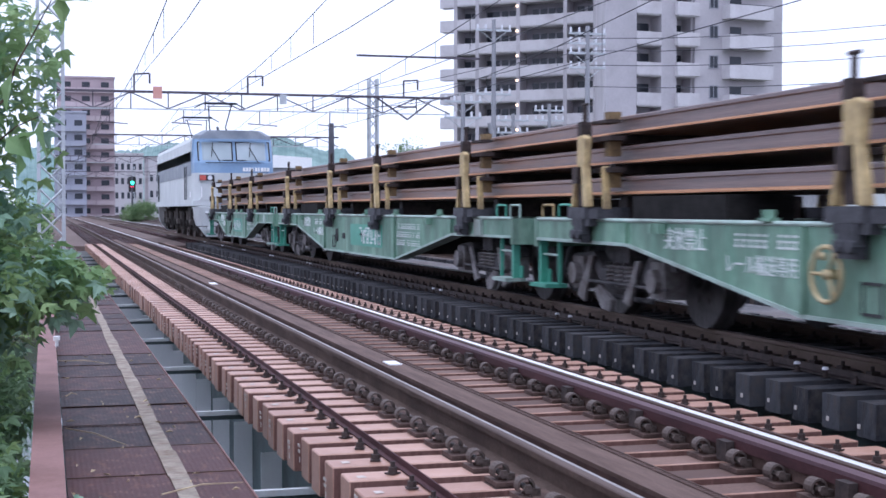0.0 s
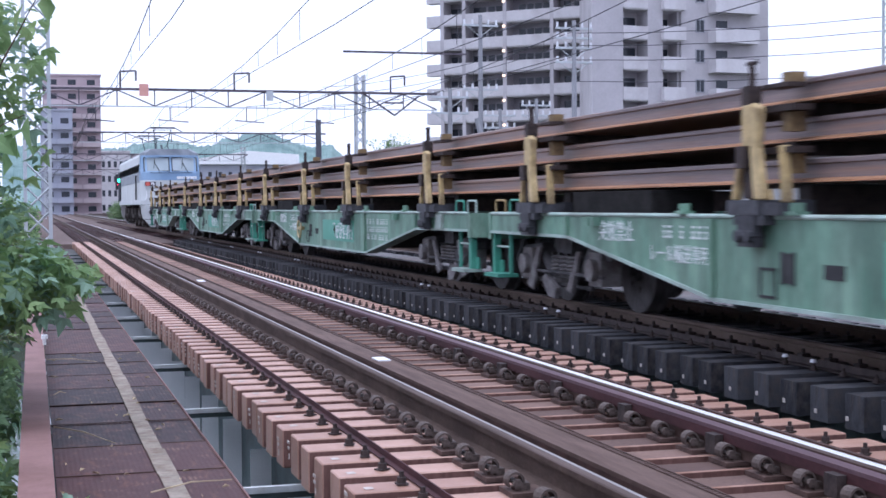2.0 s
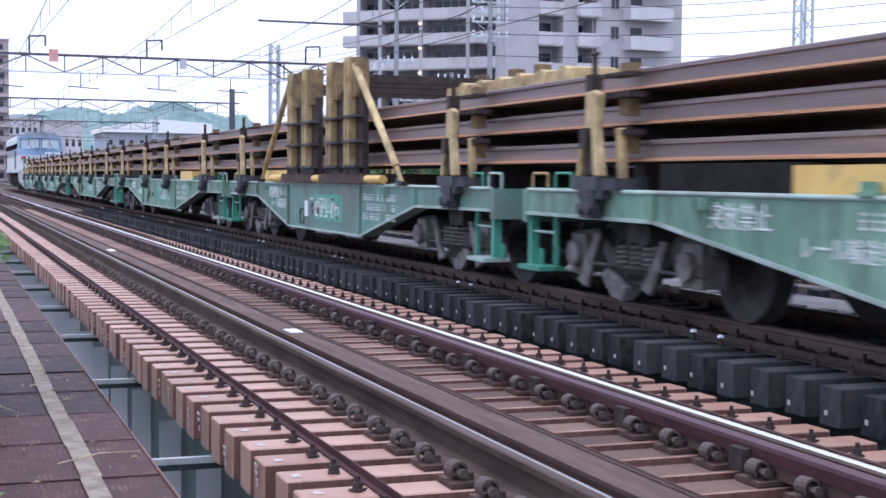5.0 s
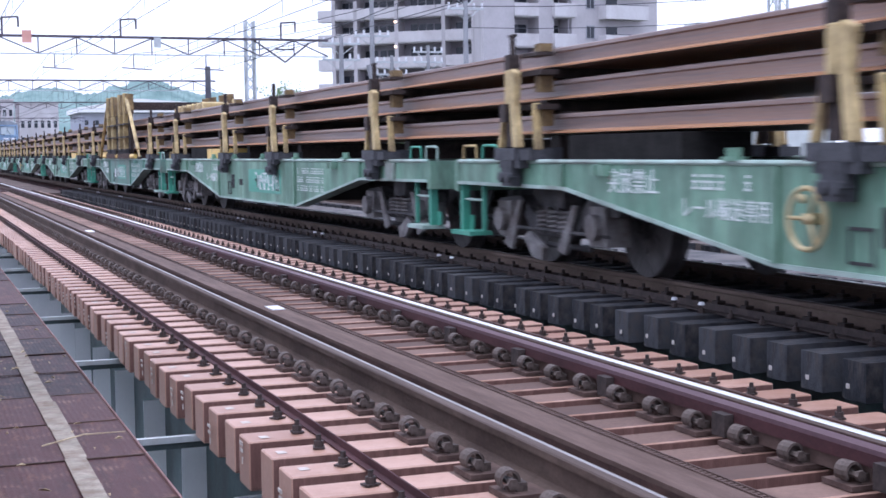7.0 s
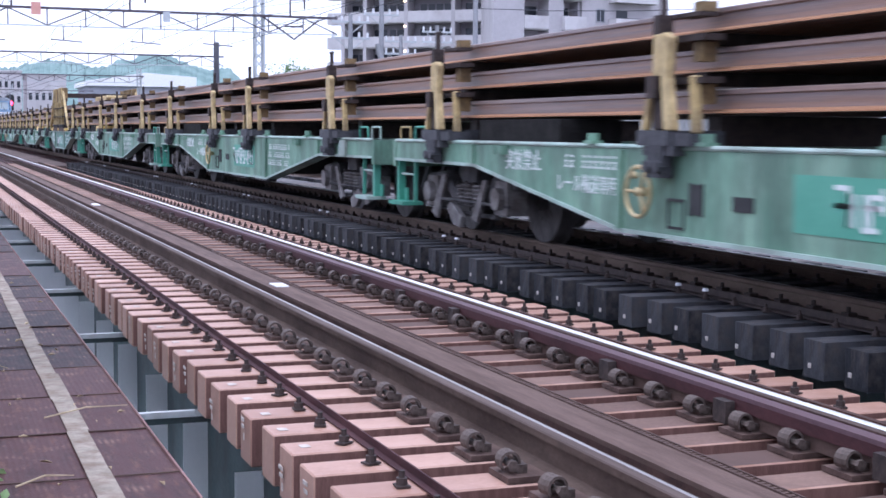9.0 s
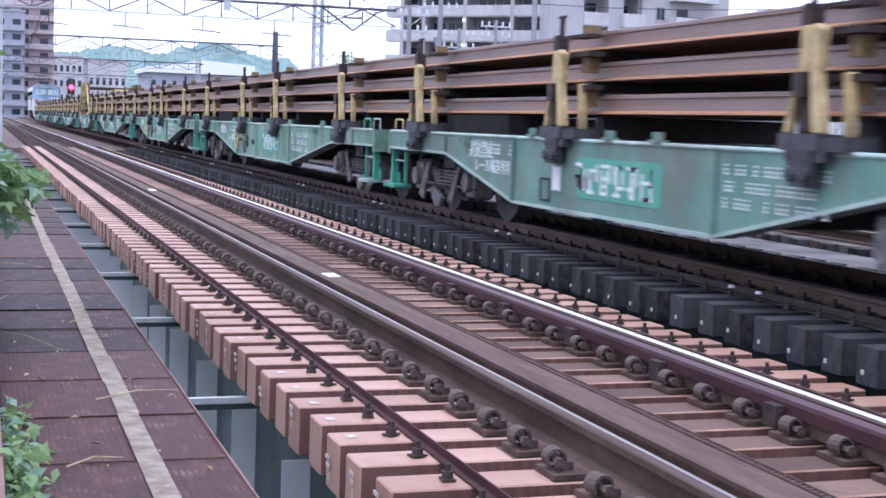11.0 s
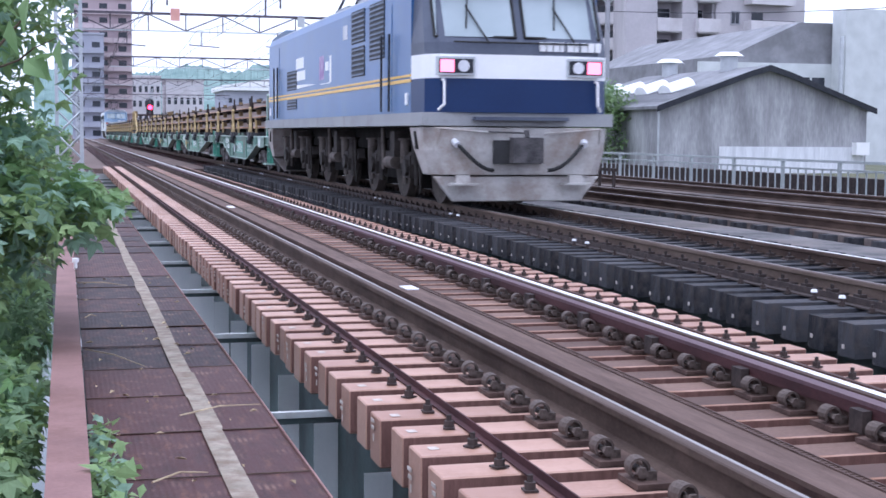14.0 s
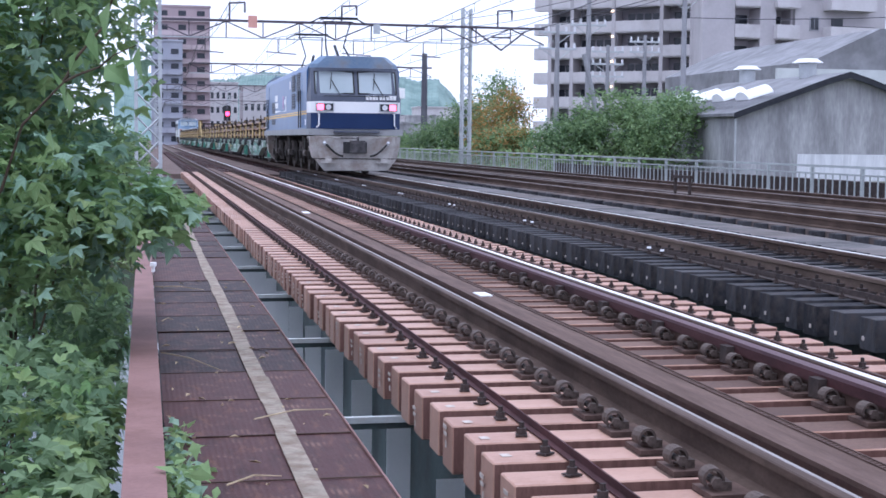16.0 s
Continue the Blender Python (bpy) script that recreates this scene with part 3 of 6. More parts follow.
# ---- fence along the sidings ----
fence_x = 15.9
post_mesh = mesh_of("post", boxes((-0.035, 0.035, -0.035, 0.035, -0.3, 0.56)), M["fence"])
bal_mesh = mesh_of("baluster", boxes((-0.012, 0.012, -0.018, 0.018, -0.2, 0.36)), M["fence"])
fence = thing("fence", "low grey painted steel railing along the siding", "fence", kind="structure")
for k in range(33):
    y = 12.0 + 2.45 * k
    ob = new("post", post_mesh)
    ob.parent, ob.matrix_basis = fence, pose(fence_x, y, 0)
    for j in range(1, 7):
        ob = new("baluster", bal_mesh)
        ob.parent, ob.matrix_basis = fence, pose(fence_x, y + 0.35 * j, 0)
for z0, z1 in ((0.53, 0.585), (0.36, 0.40), (-0.22, -0.18)):
    part("handrail", boxes((fence_x - 0.03, fence_x + 0.03, 12, 90, z0, z1)), M["fence"], fence)
solid("retaining_wall", boxes((16.6, 16.9, 5, 56, -2.6, 0.2)), M["iron"], "dark stained low wall behind the railing", "wall", kind="structure")
stand = thing("track_marker_frame", "small dark iron frame standing beside the siding", "marker", pose(12.3, 30.5, -0.3))
for y in (0, 0.9):
    part("leg", boxes((-0.03, 0.03, y - 0.03, y + 0.03, 0, 0.55)), M["iron"], stand)
part("crossbar", boxes((-0.04, 0.04, -0.1, 1.0, 0.55, 0.62)), M["iron"], stand)


# ---- overhead line: gantries, masts, wires ----
def lattice(bm, x, y, z0, z1, w, rod=0.03, step=0.6):
    c = [(-w / 2, -w / 2), (w / 2, -w / 2), (w / 2, w / 2), (-w / 2, w / 2)]
    for a, b in c:
        box(bm, x + a - rod, x + a + rod, y + b - rod, y + b + rod, z0, z1)
    n = max(1, int((z1 - z0) / step))
    for i in range(n):
        za, zb = z0 + (z1 - z0) * i / n, z0 + (z1 - z0) * (i + 1) / n
        for k in range(4):
            (a, b), (d, e) = c[k], c[(k + 1) % 4]
            if i % 2:
                a, b, d, e = d, e, a, b
            tube(bm, (x + a, y + b, za), (x + d, y + e, zb), rod * 0.6, 4)


def gantry(y, x0, x1, ztop, depth, pole_xs, label):
    g = thing("overhead_gantry", label, "gantry", kind="structure")
    part("top_chord", boxes((x0, x1, y - 0.06, y + 0.06, ztop - 0.12, ztop)), M["gantry"], g)
    part("bottom_chord", boxes((x0, x1, y - 0.04, y + 0.04, ztop - depth - 0.06, ztop - depth)), M["mast"], g)
    bm = B()
    n = int((x1 - x0) / 1.7)
    for i in range(n):
        xa, xb = x0 + (x1 - x0) * i / n, x0 + (x1 - x0) * (i + 1) / n
        tube(bm, (xa, y, ztop - 0.1), (xa, y, ztop - depth), 0.035, 5)
        if i % 2:
            xa, xb = xb, xa
        tube(bm, (xa, y, ztop - 0.1), (xb, y, ztop - depth), 0.035, 5)
    part("web_bracing", bm, M["gantry"], g)
    for x in pole_xs:
        bm = B()
        lattice(bm, x, y + 0.4, -0.6, ztop + 0.9, 0.42, 0.05, 0.5)
        part("mast", bm, M["mast"], g)
    return g


ga = gantry(71.0, 0.4, 20.4, 6.95, 0.88, (16.35,), "steel lattice gantry with overhead line fittings across the tracks")
part("red_tag", boxes((5.1, 5.55, 70.85, 70.9, 6.55, 7.15)), M["faded_red"], ga, "faded red plate")
part("insulator_box", boxes((11.4, 11.75, 70.85, 70.92, 6.4, 6.9)), M["mast"], ga)
bm = B()
for x in (4.2, 9.8, 17.9):
    for a, b in (((x, 71, 6.95), (x, 71, 7.75)), ((x, 71, 7.75), (x + 0.75, 71, 7.8)), ((x + 0.75, 71, 7.8), (x + 0.75, 71, 7.3))):
        tube(bm, a, b, 0.05, 6)
for x in (3.0, 6.6, 10.4, 14.0):
    tube(bm, (x, 71, 6.05), (x, 71, 5.4), 0.03, 5)
    tube(bm, (x - 0.6, 71, 5.4), (x + 0.9, 71, 5.3), 0.03, 5)
part("wire_bracket", bm, M["gantry"], ga)
bm = B()
for a, b in (((16.4, 71, 6.9), (18.1, 71, 5.75)), ((18.1, 71, 5.75), (19.4, 71, 6.75)), ((17.6, 71, 6.4), (18.6, 71, 6.4))):
    tube(bm, a, b, 0.05, 6)
part("bracket_arm", bm, M["gantry"], ga)
part("feeder_arm", boxes((15.4, 22.0, 70.9, 71.0, 8.95, 9.05)), M["gantry"], ga)
gb = gantry(113.0, 3.5, 23.0, 7.0, 0.8, (), "distant steel gantry over the tracks")
bm = tubes(((22.4, 113, -0.6), (22.4, 113, 8.1), 0.3, 10, 0.22))
part("mast", bm, M["pole_dark"], gb, "dark concrete mast")
gantry(170.0, 1.0, 25.0, 7.4, 0.8, (1.6, 24.5), "distant steel gantry over the tracks")
gantry(240.0, 1.0, 27.0, 7.4, 0.8, (2.0, 14.0), "distant steel gantry over the tracks")
lm = B()
lattice(lm, 0.12, 38.0, -4.0, 8.5, 0.62, 0.045, 0.62)
solid("lattice_mast", lm, M["mast"], "pale galvanised lattice mast behind the foliage", "mast", kind="structure")


def wire(points, r=0.012, name="overhead_wire", label="thin dark overhead wire"):
    bm = B()
    for a, b in zip(points, points[1:]):
        tube(bm, a, b, r, 4)
    solid(name, bm, M["wire"], label, "wire", kind="structure")


for xc in (TRACK_NEAR, TRACK_FAR, 10.4, 14.0):
    wire([(xc + (0.2 if i % 2 else -0.2), y, 5.15) for i, y in enumerate((-20, 31, 71, 113, 170, 240))], 0.012)
    pts = []
    for a, b in ((-20, 31), (31, 71), (71, 113), (113, 170), (170, 240)):
        pts += [(xc, a + (b - a) * k / 6, 6.1 - 0.7 * (1 - (k / 3 - 1) ** 2)) for k in range(6)]
    wire(pts, 0.014)
    bm = B()
    for a, b in ((31, 71), (71, 113)):
        for k in range(1, 12):
            zz = 6.1 - 0.7 * (1 - (k / 6 - 1) ** 2)
            y = a + (b - a) * k / 12
            tube(bm, (xc, y, 5.15), (xc, y, zz), 0.008, 4)
    solid("dropper_wire", bm, M["wire"], "short dropper wires of the overhead line", "wire", kind="structure")

# ---- colour light signal ----
sig = thing("signal", "railway colour-light signal on a slim post", "signal", pose(8.62, 150, -0.3))
part("post", tubes(((0, 0.25, 0), (0, 0.25, 4.9), 0.09, 8)), M["pole_dark"], sig)
part("head", boxes((-0.36, 0.36, 0.34, 0.42, 3.2, 4.8)), M["underframe"], sig, bevel=0.03)
# an added drum, green on one face and red on the other, turned instead of switching lamps as the train occupies the
# line
signal_drum = part("lens_drum", tubes(((0, 0, -0.3), (0, 0, 0.3), 0.3, 16)), M["underframe"], sig, at=pose(0, 0, 4.08))
part("green_lens", tubes(((0, -0.31, 0.06), (0, -0.285, 0.06), 0.19, 14)), M["green_lamp"], signal_drum, "glowing green lens")
part("red_lens", tubes(((0, 0.285, -0.14), (0, 0.31, -0.14), 0.24, 14)), M["red_lamp"], signal_drum, "glowing red lens")


# ---- buildings ----
def apartment():
    """Tower with recessed balconies: a block facing the line and a wing behind it."""
    bld = thing("apartment_building", "tall grey-lilac apartment tower with rows of balconies", "building", kind="structure")
    floors, fh, zb = 15, 2.85, -0.6
    top = floors * fh
    def local(px, py, ang):
        return pose(px, py, zb, 0, 0, ang)
    # near block; local x along the front, y into the building
    m = local(49.7, 121.0, 7.3)
    for wall_box in ((0.0, 3.3, 0.0, 0.4, 0, top), (9.66, 19.7, 0.0, 0.4, 0, top), (3.3, 5.95, 1.9, 2.3, 0, top), (5.95, 7.6, -0.05, 1.9, 0, top), (7.6, 9.66, 1.9, 2.3, 0, top), (3.3, 3.5, 0.4, 1.9, 0, top), (9.46, 9.66, 0.4, 1.9, 0, top)):
        part("wall", boxes(wall_box), M["tile_grey"], bld, at=m)
    bm = B()
    foot = [(m @ Vector((a, b, 0))).xy[:] for a, b in ((0.0, 0.401), (3.3, 0.401), (3.3, 2.3), (9.66, 2.3), (9.66, 0.401), (19.7, 0.401))] + [(74.0, 150.0), (59.6, 148.4)]
    prism(bm, foot, "z", zb, zb + top)
    part("core", bm, M["tile_grey"], bld)
    par = mesh_of("parapet", boxes((3.3, 5.95, -0.08, 0.07, 0, 1.2), (3.5, 5.95, 0.07, 1.9, -0.12, 0.02)), M["tile_white"])
    par2 = mesh_of("parapet", boxes((7.4, 9.86, -0.6, -0.45, 0, 1.25), (7.6, 9.46, -0.45, 1.9, -0.12, 0.02), (7.4, 7.55, -0.449, -0.06, 0, 1.25), (9.71, 9.86, -0.449, -0.01, 0, 1.25)), M["tile_white"])
    par3 = mesh_of("balcony", boxes((12.7, 17.7, -1.35, -1.2, -0.12, 1.2), (12.85, 17.55, -1.2, -0.005, -0.12, 0.02), (12.7, 12.85, -1.2, -0.005, -0.12, 1.2), (17.55, 17.7, -1.2, -0.005, -0.12, 1.2)), M["tile_white"])
    rail3 = mesh_of("handrail", boxes((12.7, 17.7, -1.31, -1.25, 1.22, 1.27)), M["louvre"])
    glz = mesh_of("window", boxes((3.8, 5.7, 1.84, 1.89, 0.1, 2.2)), M["dark_glass"])
    glz2 = mesh_of("window", boxes((7.9, 9.3, 1.84, 1.89, 0.1, 2.2)), M["dark_glass"])
    win = mesh_of("window", boxes((11.35, 12.2, -0.02, 0.02, 0.95, 2.05)), M["dark_glass"])
    wfr = mesh_of("window_frame", boxes((11.25, 12.3, -0.06, -0.001, 2.05, 2.15), (11.25, 12.3, -0.06, -0.001, 0.85, 0.95), (11.25, 11.35, -0.06, -0.001, 0.95, 2.05), (12.2, 12.3, -0.06, -0.001, 0.95, 2.05), (11.75, 11.8, -0.05, -0.021, 0.95, 2.05)), M["frame_grey"])
    win2 = mesh_of("window", boxes((13.6, 14.9, -0.02, -0.001, 0.03, 2.1)), M["dark_glass"])
    end = mesh_of("balcony", boxes((19.71, 20.4, 2, 8, 0, 1.15)), M["tile_white"])
    for k in range(floors):
        z = pose(0, 0, k * fh)
        for nm, me in (("parapet", par), ("parapet", par2), ("balcony", par3), ("handrail", rail3), ("window", glz), ("window", glz2), ("window", win), ("window_frame", wfr), ("window", win2), ("balcony", end)):
            ob = new(nm, me)
            ob.parent, ob.matrix_basis = bld, m @ z
    # rear wing
    m2 = local(59.5, 148.0, 138)
    w = 17.4
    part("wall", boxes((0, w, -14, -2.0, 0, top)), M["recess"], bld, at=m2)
    for x in (0, 3.6, 9.4, 14.6, w):
        part("pier", boxes((x - 0.22, x + 0.22, -2.0, 0.03, 0, top)), M["tile_grey"], bld, at=m2)
    seg = []
    for a, b in ((0.22, 3.38), (3.82, 9.18), (9.62, 14.38), (14.82, w - 0.22)):
        seg.append(mesh_of("parapet", boxes((a, b, -0.12, 0.0, 0, 1.2), (a, b, -2.0, -0.12, -0.14, 0.02)), M["tile_white"]))
    gl = [mesh_of("window", boxes((a, a + 0.78, -1.98, -1.93, 0.3, 2.1)), M["dark_glass"]) for a in (0.8, 2.0, 4.6, 5.6, 6.6, 7.6, 10.5, 11.5, 12.6, 13.4, 15.4, 16.3)]
    bulge = mesh_of("balcony", boxes((w + 0.23, w + 2.2, -1.6, -0.3, 0, 1.2), (w + 0.23, w + 2.2, -1.6, -0.3, -0.14, -0.001)), M["tile_white"])
    for k in range(floors):
        z = pose(0, 0, k * fh)
        for nm, me in [("parapet", q) for q in seg] + [("window", q) for q in gl] + [("balcony", bulge)]:
            ob = new(nm, me)
            ob.parent, ob.matrix_basis = bld, m2 @ z
        part("lamp", boxes((9.35, 9.65, 0.04, 0.12, 2.2, 2.45)), M["bulb"], bld, "small lit stair lamp", at=m2 @ z)


apartment()


def block(name, x0, x1, y, depth, zb, zt, fh, ncol, wall, label, win_w=0.55, par=None):
    """A plainer far building: floors of separate windows on the side facing the line."""
    b = thing(name, label, "building", pose(0, 0, 0), kind="structure")
    part("wall", boxes((x0, x1, y, y + depth, zb, zt)), wall, b)
    part("roof", boxes((x0 - 0.15, x1 + 0.15, y - 0.15, y + depth + 0.15, zt, zt + 0.35)), wall, b)
    cw = (x1 - x0) / ncol
    me = mesh_of("window", boxes((cw * (0.5 - win_w / 2), cw * (0.5 + win_w / 2), -0.03, 0.02, 0.95, fh * 0.74)), M["dark_glass"])
    pm = mesh_of("balcony", boxes((0.03 * cw, 0.97 * cw, -0.8, -0.7, -0.1, 0.75), (0.03 * cw, 0.97 * cw, -0.7, -0.005, -0.1, 0.0)), par) if par else None
    for k in range(int((zt - zb) / fh)):
        for i in range(ncol):
            for nm, q in (("window", me), ("balcony", pm)):
                if q:
                    ob = new(nm, q)
                    ob.parent, ob.matrix_basis = b, pose(x0 + i * cw, y, zb + k * fh)
    return b


block("apartment_building", 2.0, 12.1, 265, 14, -0.6, 25.0, 2.56, 3, M["pink_tile"], "pinkish brown apartment block beside the line", 0.42, M["pink_pale"])
block("apartment_building", 1.4, 6.9, 258, 5.5, -0.6, 18.2, 2.6, 2, M["blue_tile"], "blue-grey wing of an apartment block", 0.5, M["blue_tile"])
hall = block("depot_hall", 46.0, 76.0, 420, 30, -0.6, 13.2, 3.2, 10, M["blue_tile"], "long hall with a white roof below the hill", 0.35)
bm = B()
prism(bm, [(45.0, 13.6), (77.0, 13.6), (77.0, 16.6), (62.0, 17.6), (45.0, 15.0)], "y", 418.5, 451)
part("white_roof", bm, M["white"], hall, "white roof")
block("apartment_building", 13.5, 19.5, 300, 12, -0.6, 12.5, 3, 5, M["tile_white"], "distant white apartment block", 0.5)
block("apartment_building", 18.5, 25.5, 270, 12, -0.6, 10.8, 3, 6, M["tile_white"], "distant white apartment block", 0.5)
block("apartment_building", 26.0, 31.0, 330, 12, -0.6, 11.0, 3, 4, M["blue_tile"], "distant grey apartment block", 0.5)
for i, (x, y, w, h) in enumerate(((36, 300, 9, 5), (47, 310, 10, 6), (58, 320, 12, 6.5), (66, 340, 10, 9), (44, 250, 8, 4), (52, 240, 7, 5), (30, 240, 6, 4))):
    block("house", x, x + w, y, 9, -0.6, h, 2.9, 4, M["tile_white"] if i % 2 else M["plaster"], "far low pale house below the hill", 0.4)


def hill():
    bm = B()
    nx, ny = 220, 10
    vs = []
    for j in range(ny):
        row = []
        for i in range(nx):
            a = -0.02 + 0.30 * i / (nx - 1)
            y = 820 + j * 30
            crest = 42 + 5 * math.exp(-((a - 0.158) / 0.04) ** 2) + 4 * math.exp(-((a - 0.13) / 0.006) ** 2) + 3 * math.sin(a * 90)
            crest *= 1.05 if a < 0.21 else max(0.0, 1 - (a - 0.21) / 0.035)
            prof = math.sin(math.pi * min(1, j / 5) / 2) if j < 6 else max(0, 1 - (j - 5) / 4)
            row.append(bm.verts.new((a * y, y, -0.7 + crest * prof + (1.8 * noise.noise(Vector((a * 160, j * 1.3, 0))) + 1.6 * noise.noise(Vector((a * 620, j * 2.1, 5)))) * prof)))
        vs.append(row)
    for j in range(ny - 1):
        for i in range(nx - 1):
            bm.faces.new((vs[j][i], vs[j][i + 1], vs[j + 1][i + 1], vs[j + 1][i]))
    solid("hill", bm, M["hill"], "low wooded green hill, pale with haze painted in its colour", "hill", kind="structure", smooth=False)


hill()


def barn():
    x0, xr, x1, y0, y1 = 26.4, 31.75, 37.1, 60.0, 74.0
    ze, zr, zb = 2.55, 4.25, -2.6
    b = thing("workshop", "grey stained workshop with a shallow gabled slate roof", "building", kind="structure")
    bm = B()
    prism(bm, [(x0, zb), (x1, zb), (x1, ze), (xr + 1, zr - 0.31), (xr, zr), (xr - 1, zr - 0.31), (x0, ze)], "y", y0, y1)
    part("wall", bm, M["plaster"], b)
    part("wall_panel", boxes((29.4, 37.0, y0 - 0.06, y0 - 0.003, -1.2, 0.62)), M["panel_pale"], b, "pale corrugated panel")
    for s in (-1, 1):
        bm = B()
        xe = xr + s * 5.65
        prism(bm, [(xr, zr + 0.02), (xr, zr + 0.16), (xr + s * 1.1, zr - 0.17), (xe, ze - 0.1), (xe, ze - 0.24), (xr + s * 1.1, zr - 0.31)], "y", y0 - 0.35, y1 + 0.3)
        part("roof", bm, M["slate"], b)
        bm = B()
        prism(bm, [(xr, zr - 0.12), (xr, zr + 0.17), (xr + s * 1.1, zr - 0.16), (xe, ze - 0.09), (xe, ze - 0.36), (xr + s * 1.1, zr - 0.44)], "y", y0 - 0.42, y0 - 0.352)
        part("barge_board", bm, M["louvre"], b, "dark gable board")
    cor = mesh_of("corrugation", boxes((-0.035, 0.035, 0, 5.6, 0, 0.03)), M["slate"])
    for i in range(30):
        ob = new("corrugation", cor)
        ang = math.degrees(math.atan2(1.75, 5.5))
        ob.parent = b
        ob.matrix_basis = Matrix.Translation((xr, y0 - 0.3 + i * 0.49, zr + 0.09)) @ Euler((0, 0, radians(90))).to_matrix().to_4x4() @ Euler((radians(-ang), 0, 0)).to_matrix().to_4x4()
    for i in range(4):
        y = y0 + 2.0 + i * 2.9
        bm = B()
        prism(bm, [(0.75 - 0.75 * math.cos(math.pi * j / 10), 0.4 * math.sin(math.pi * j / 10)) for j in range(11)], "x", 0, 1.3)
        part("skylight", bm, M["white"], b, "white domed roof light", at=Matrix.Translation((xr - 3.9, y, zr - 1.12)) @ Euler((0, radians(-17.5), 0)).to_matrix().to_4x4())
    for y in (y0 + 3.5, y0 + 10.5):
        v = part("roof_vent", tubes(((xr - 0.2, y, zr), (xr - 0.2, y, zr + 0.75), 0.42, 14)), M["mast"], b)
        part("vent_cap", tubes(((xr - 0.2, y, zr + 0.75), (xr - 0.2, y, zr + 0.95), 0.75, 16, 0.45)), M["white"], v)
    part("downpipe", tubes(((x0 - 0.1, y0 - 0.1, zb), (x0 - 0.1, y0 - 0.1, ze - 0.1), 0.05, 8)), M["mast"], b)
    part("fan_hood", boxes((36.3, 37.0, y0 - 0.5, y0 - 0.07, 0.25, 0.85)), M["white"], b, bevel=0.1)


barn()


def warehouse():
    b = thing("warehouse", "large pale grey warehouse with a sloping roof", "building", kind="structure")
    bm = B()
    prism(bm, [(42, -2.6), (60, -2.6), (60, 8.6), (46.8, 8.6), (42, 6.4)], "y", 84, 110)
    part("wall", bm, M["slate"], b)
    part("band", boxes((39.5, 60.05, 83.7, 83.99, -2.6, 5.9)), M["cream"], b, "pale wall cladding")
    part("tower", boxes((49.0, 60, 82, 83.69, -2.6, 9.4)), M["cream"], b, "white stair tower")
    for i in range(5):
        part("window", boxes((43.2 + i * 1.1, 44.1 + i * 1.1, 83.64, 83.69, 3.4, 5.0)), M["dark_glass"], b)
    part("pipe", tubes(((48.6, 81.8, -2.6), (48.6, 81.8, 7.6), 0.14, 8)), M["mast"], b)


warehouse()


def utility_pole(x, y, h, label, tilt=0.0, arms=(0.0, 0.9, 1.8)):
    p = thing("utility_pole", label, "utility pole", pose(x, y, -0.62, 0, tilt, 0))
    part("shaft", tubes(((0, 0, 0), (0, 0, h), 0.19, 10, 0.12)), M["pole"], p)
    for a in arms:
        c = part("crossarm", boxes((-1.1, 1.1, -0.06, 0.06, h - 0.5 - a, h - 0.38 - a)), M["mast"], p)
        for i in range(5):
            bm = B()
            xx = -1.0 + i * 0.5
            tube(bm, (xx, 0, h - 0.38 - a), (xx, 0, h - 0.1 - a), 0.07, 6)
            part("insulator", bm, M["porcelain"], c)
        part("brace", tubes(((-0.8, 0, h - 0.5 - a), (0, 0.0, h - 1.1 - a), 0.025, 5), ((0.8, 0, h - 0.5 - a), (0, 0, h - 1.1 - a), 0.025, 5)), M["mast"], p)
    return p


utility_pole(29.3, 74, 12.0, "concrete utility pole crowded with crossarms and insulators", 0, (0.0, 0.55, 1.1, 1.9))
utility_pole(25.7, 80, 13.0, "concrete utility pole behind the shrubs", 0, (0.2, 4.0))
utility_pole(29.6, 88, 8.0, "short utility pole with insulators in front of the flats", 0, (0.0, 0.8, 1.6))
utility_pole(22.6, 76, 8.2, "concrete utility pole wrapped by shrubs", 0, (0.0, 0.9))
utility_pole(23.8, 70, 6.4, "leaning concrete pole at the edge of the shrubs", -14, ())
utility_pole(33.6, 92, 9.0, "concrete utility pole behind the workshop roof", 0, (0.0, 0.7))
lm = B()
lattice(lm, 37.6, 55.8, -2.4, 10.5, 0.6, 0.05, 0.6)
solid("lattice_mast", lm, M["mast"], "pale lattice mast beside the workshop", "mast", kind="structure")
for dz, x0, x1 in ((11.3, 29.3, 60), (10.6, 29.3, 60), (9.8, 29.3, 62), (8.6, 29.3, 62)):
    pts = [(x0 + (x1 - x0) * k / 10, 74 - 30 * k / 10, dz - 0.62 + 3.0 * k / 10 - 1.5 * (1 - (k / 5 - 1) ** 2)) for k in range(11)]
    wire(pts, 0.02, "power_line", "dark sagging power line")
for dz in (11.4, 10.8, 10.0):
    pts = [(29.3 - 1.0 * k, 74 + 4 * k, dz - 0.62 - 0.4 * k * (10 - k) / 10) for k in range(9)]
    wire(pts, 0.02, "power_line", "dark sagging power line")

# ---- the train ----
def run(t):
    """Metres that the train has gone at t seconds."""
    return 9.55428 * t - 0.0962754 * t * t + 0.00720879 * t ** 3


ROLLING = []  # (thing, place along the train)
WHEELS = []  # (wheelset, pose in its vehicle, radius)


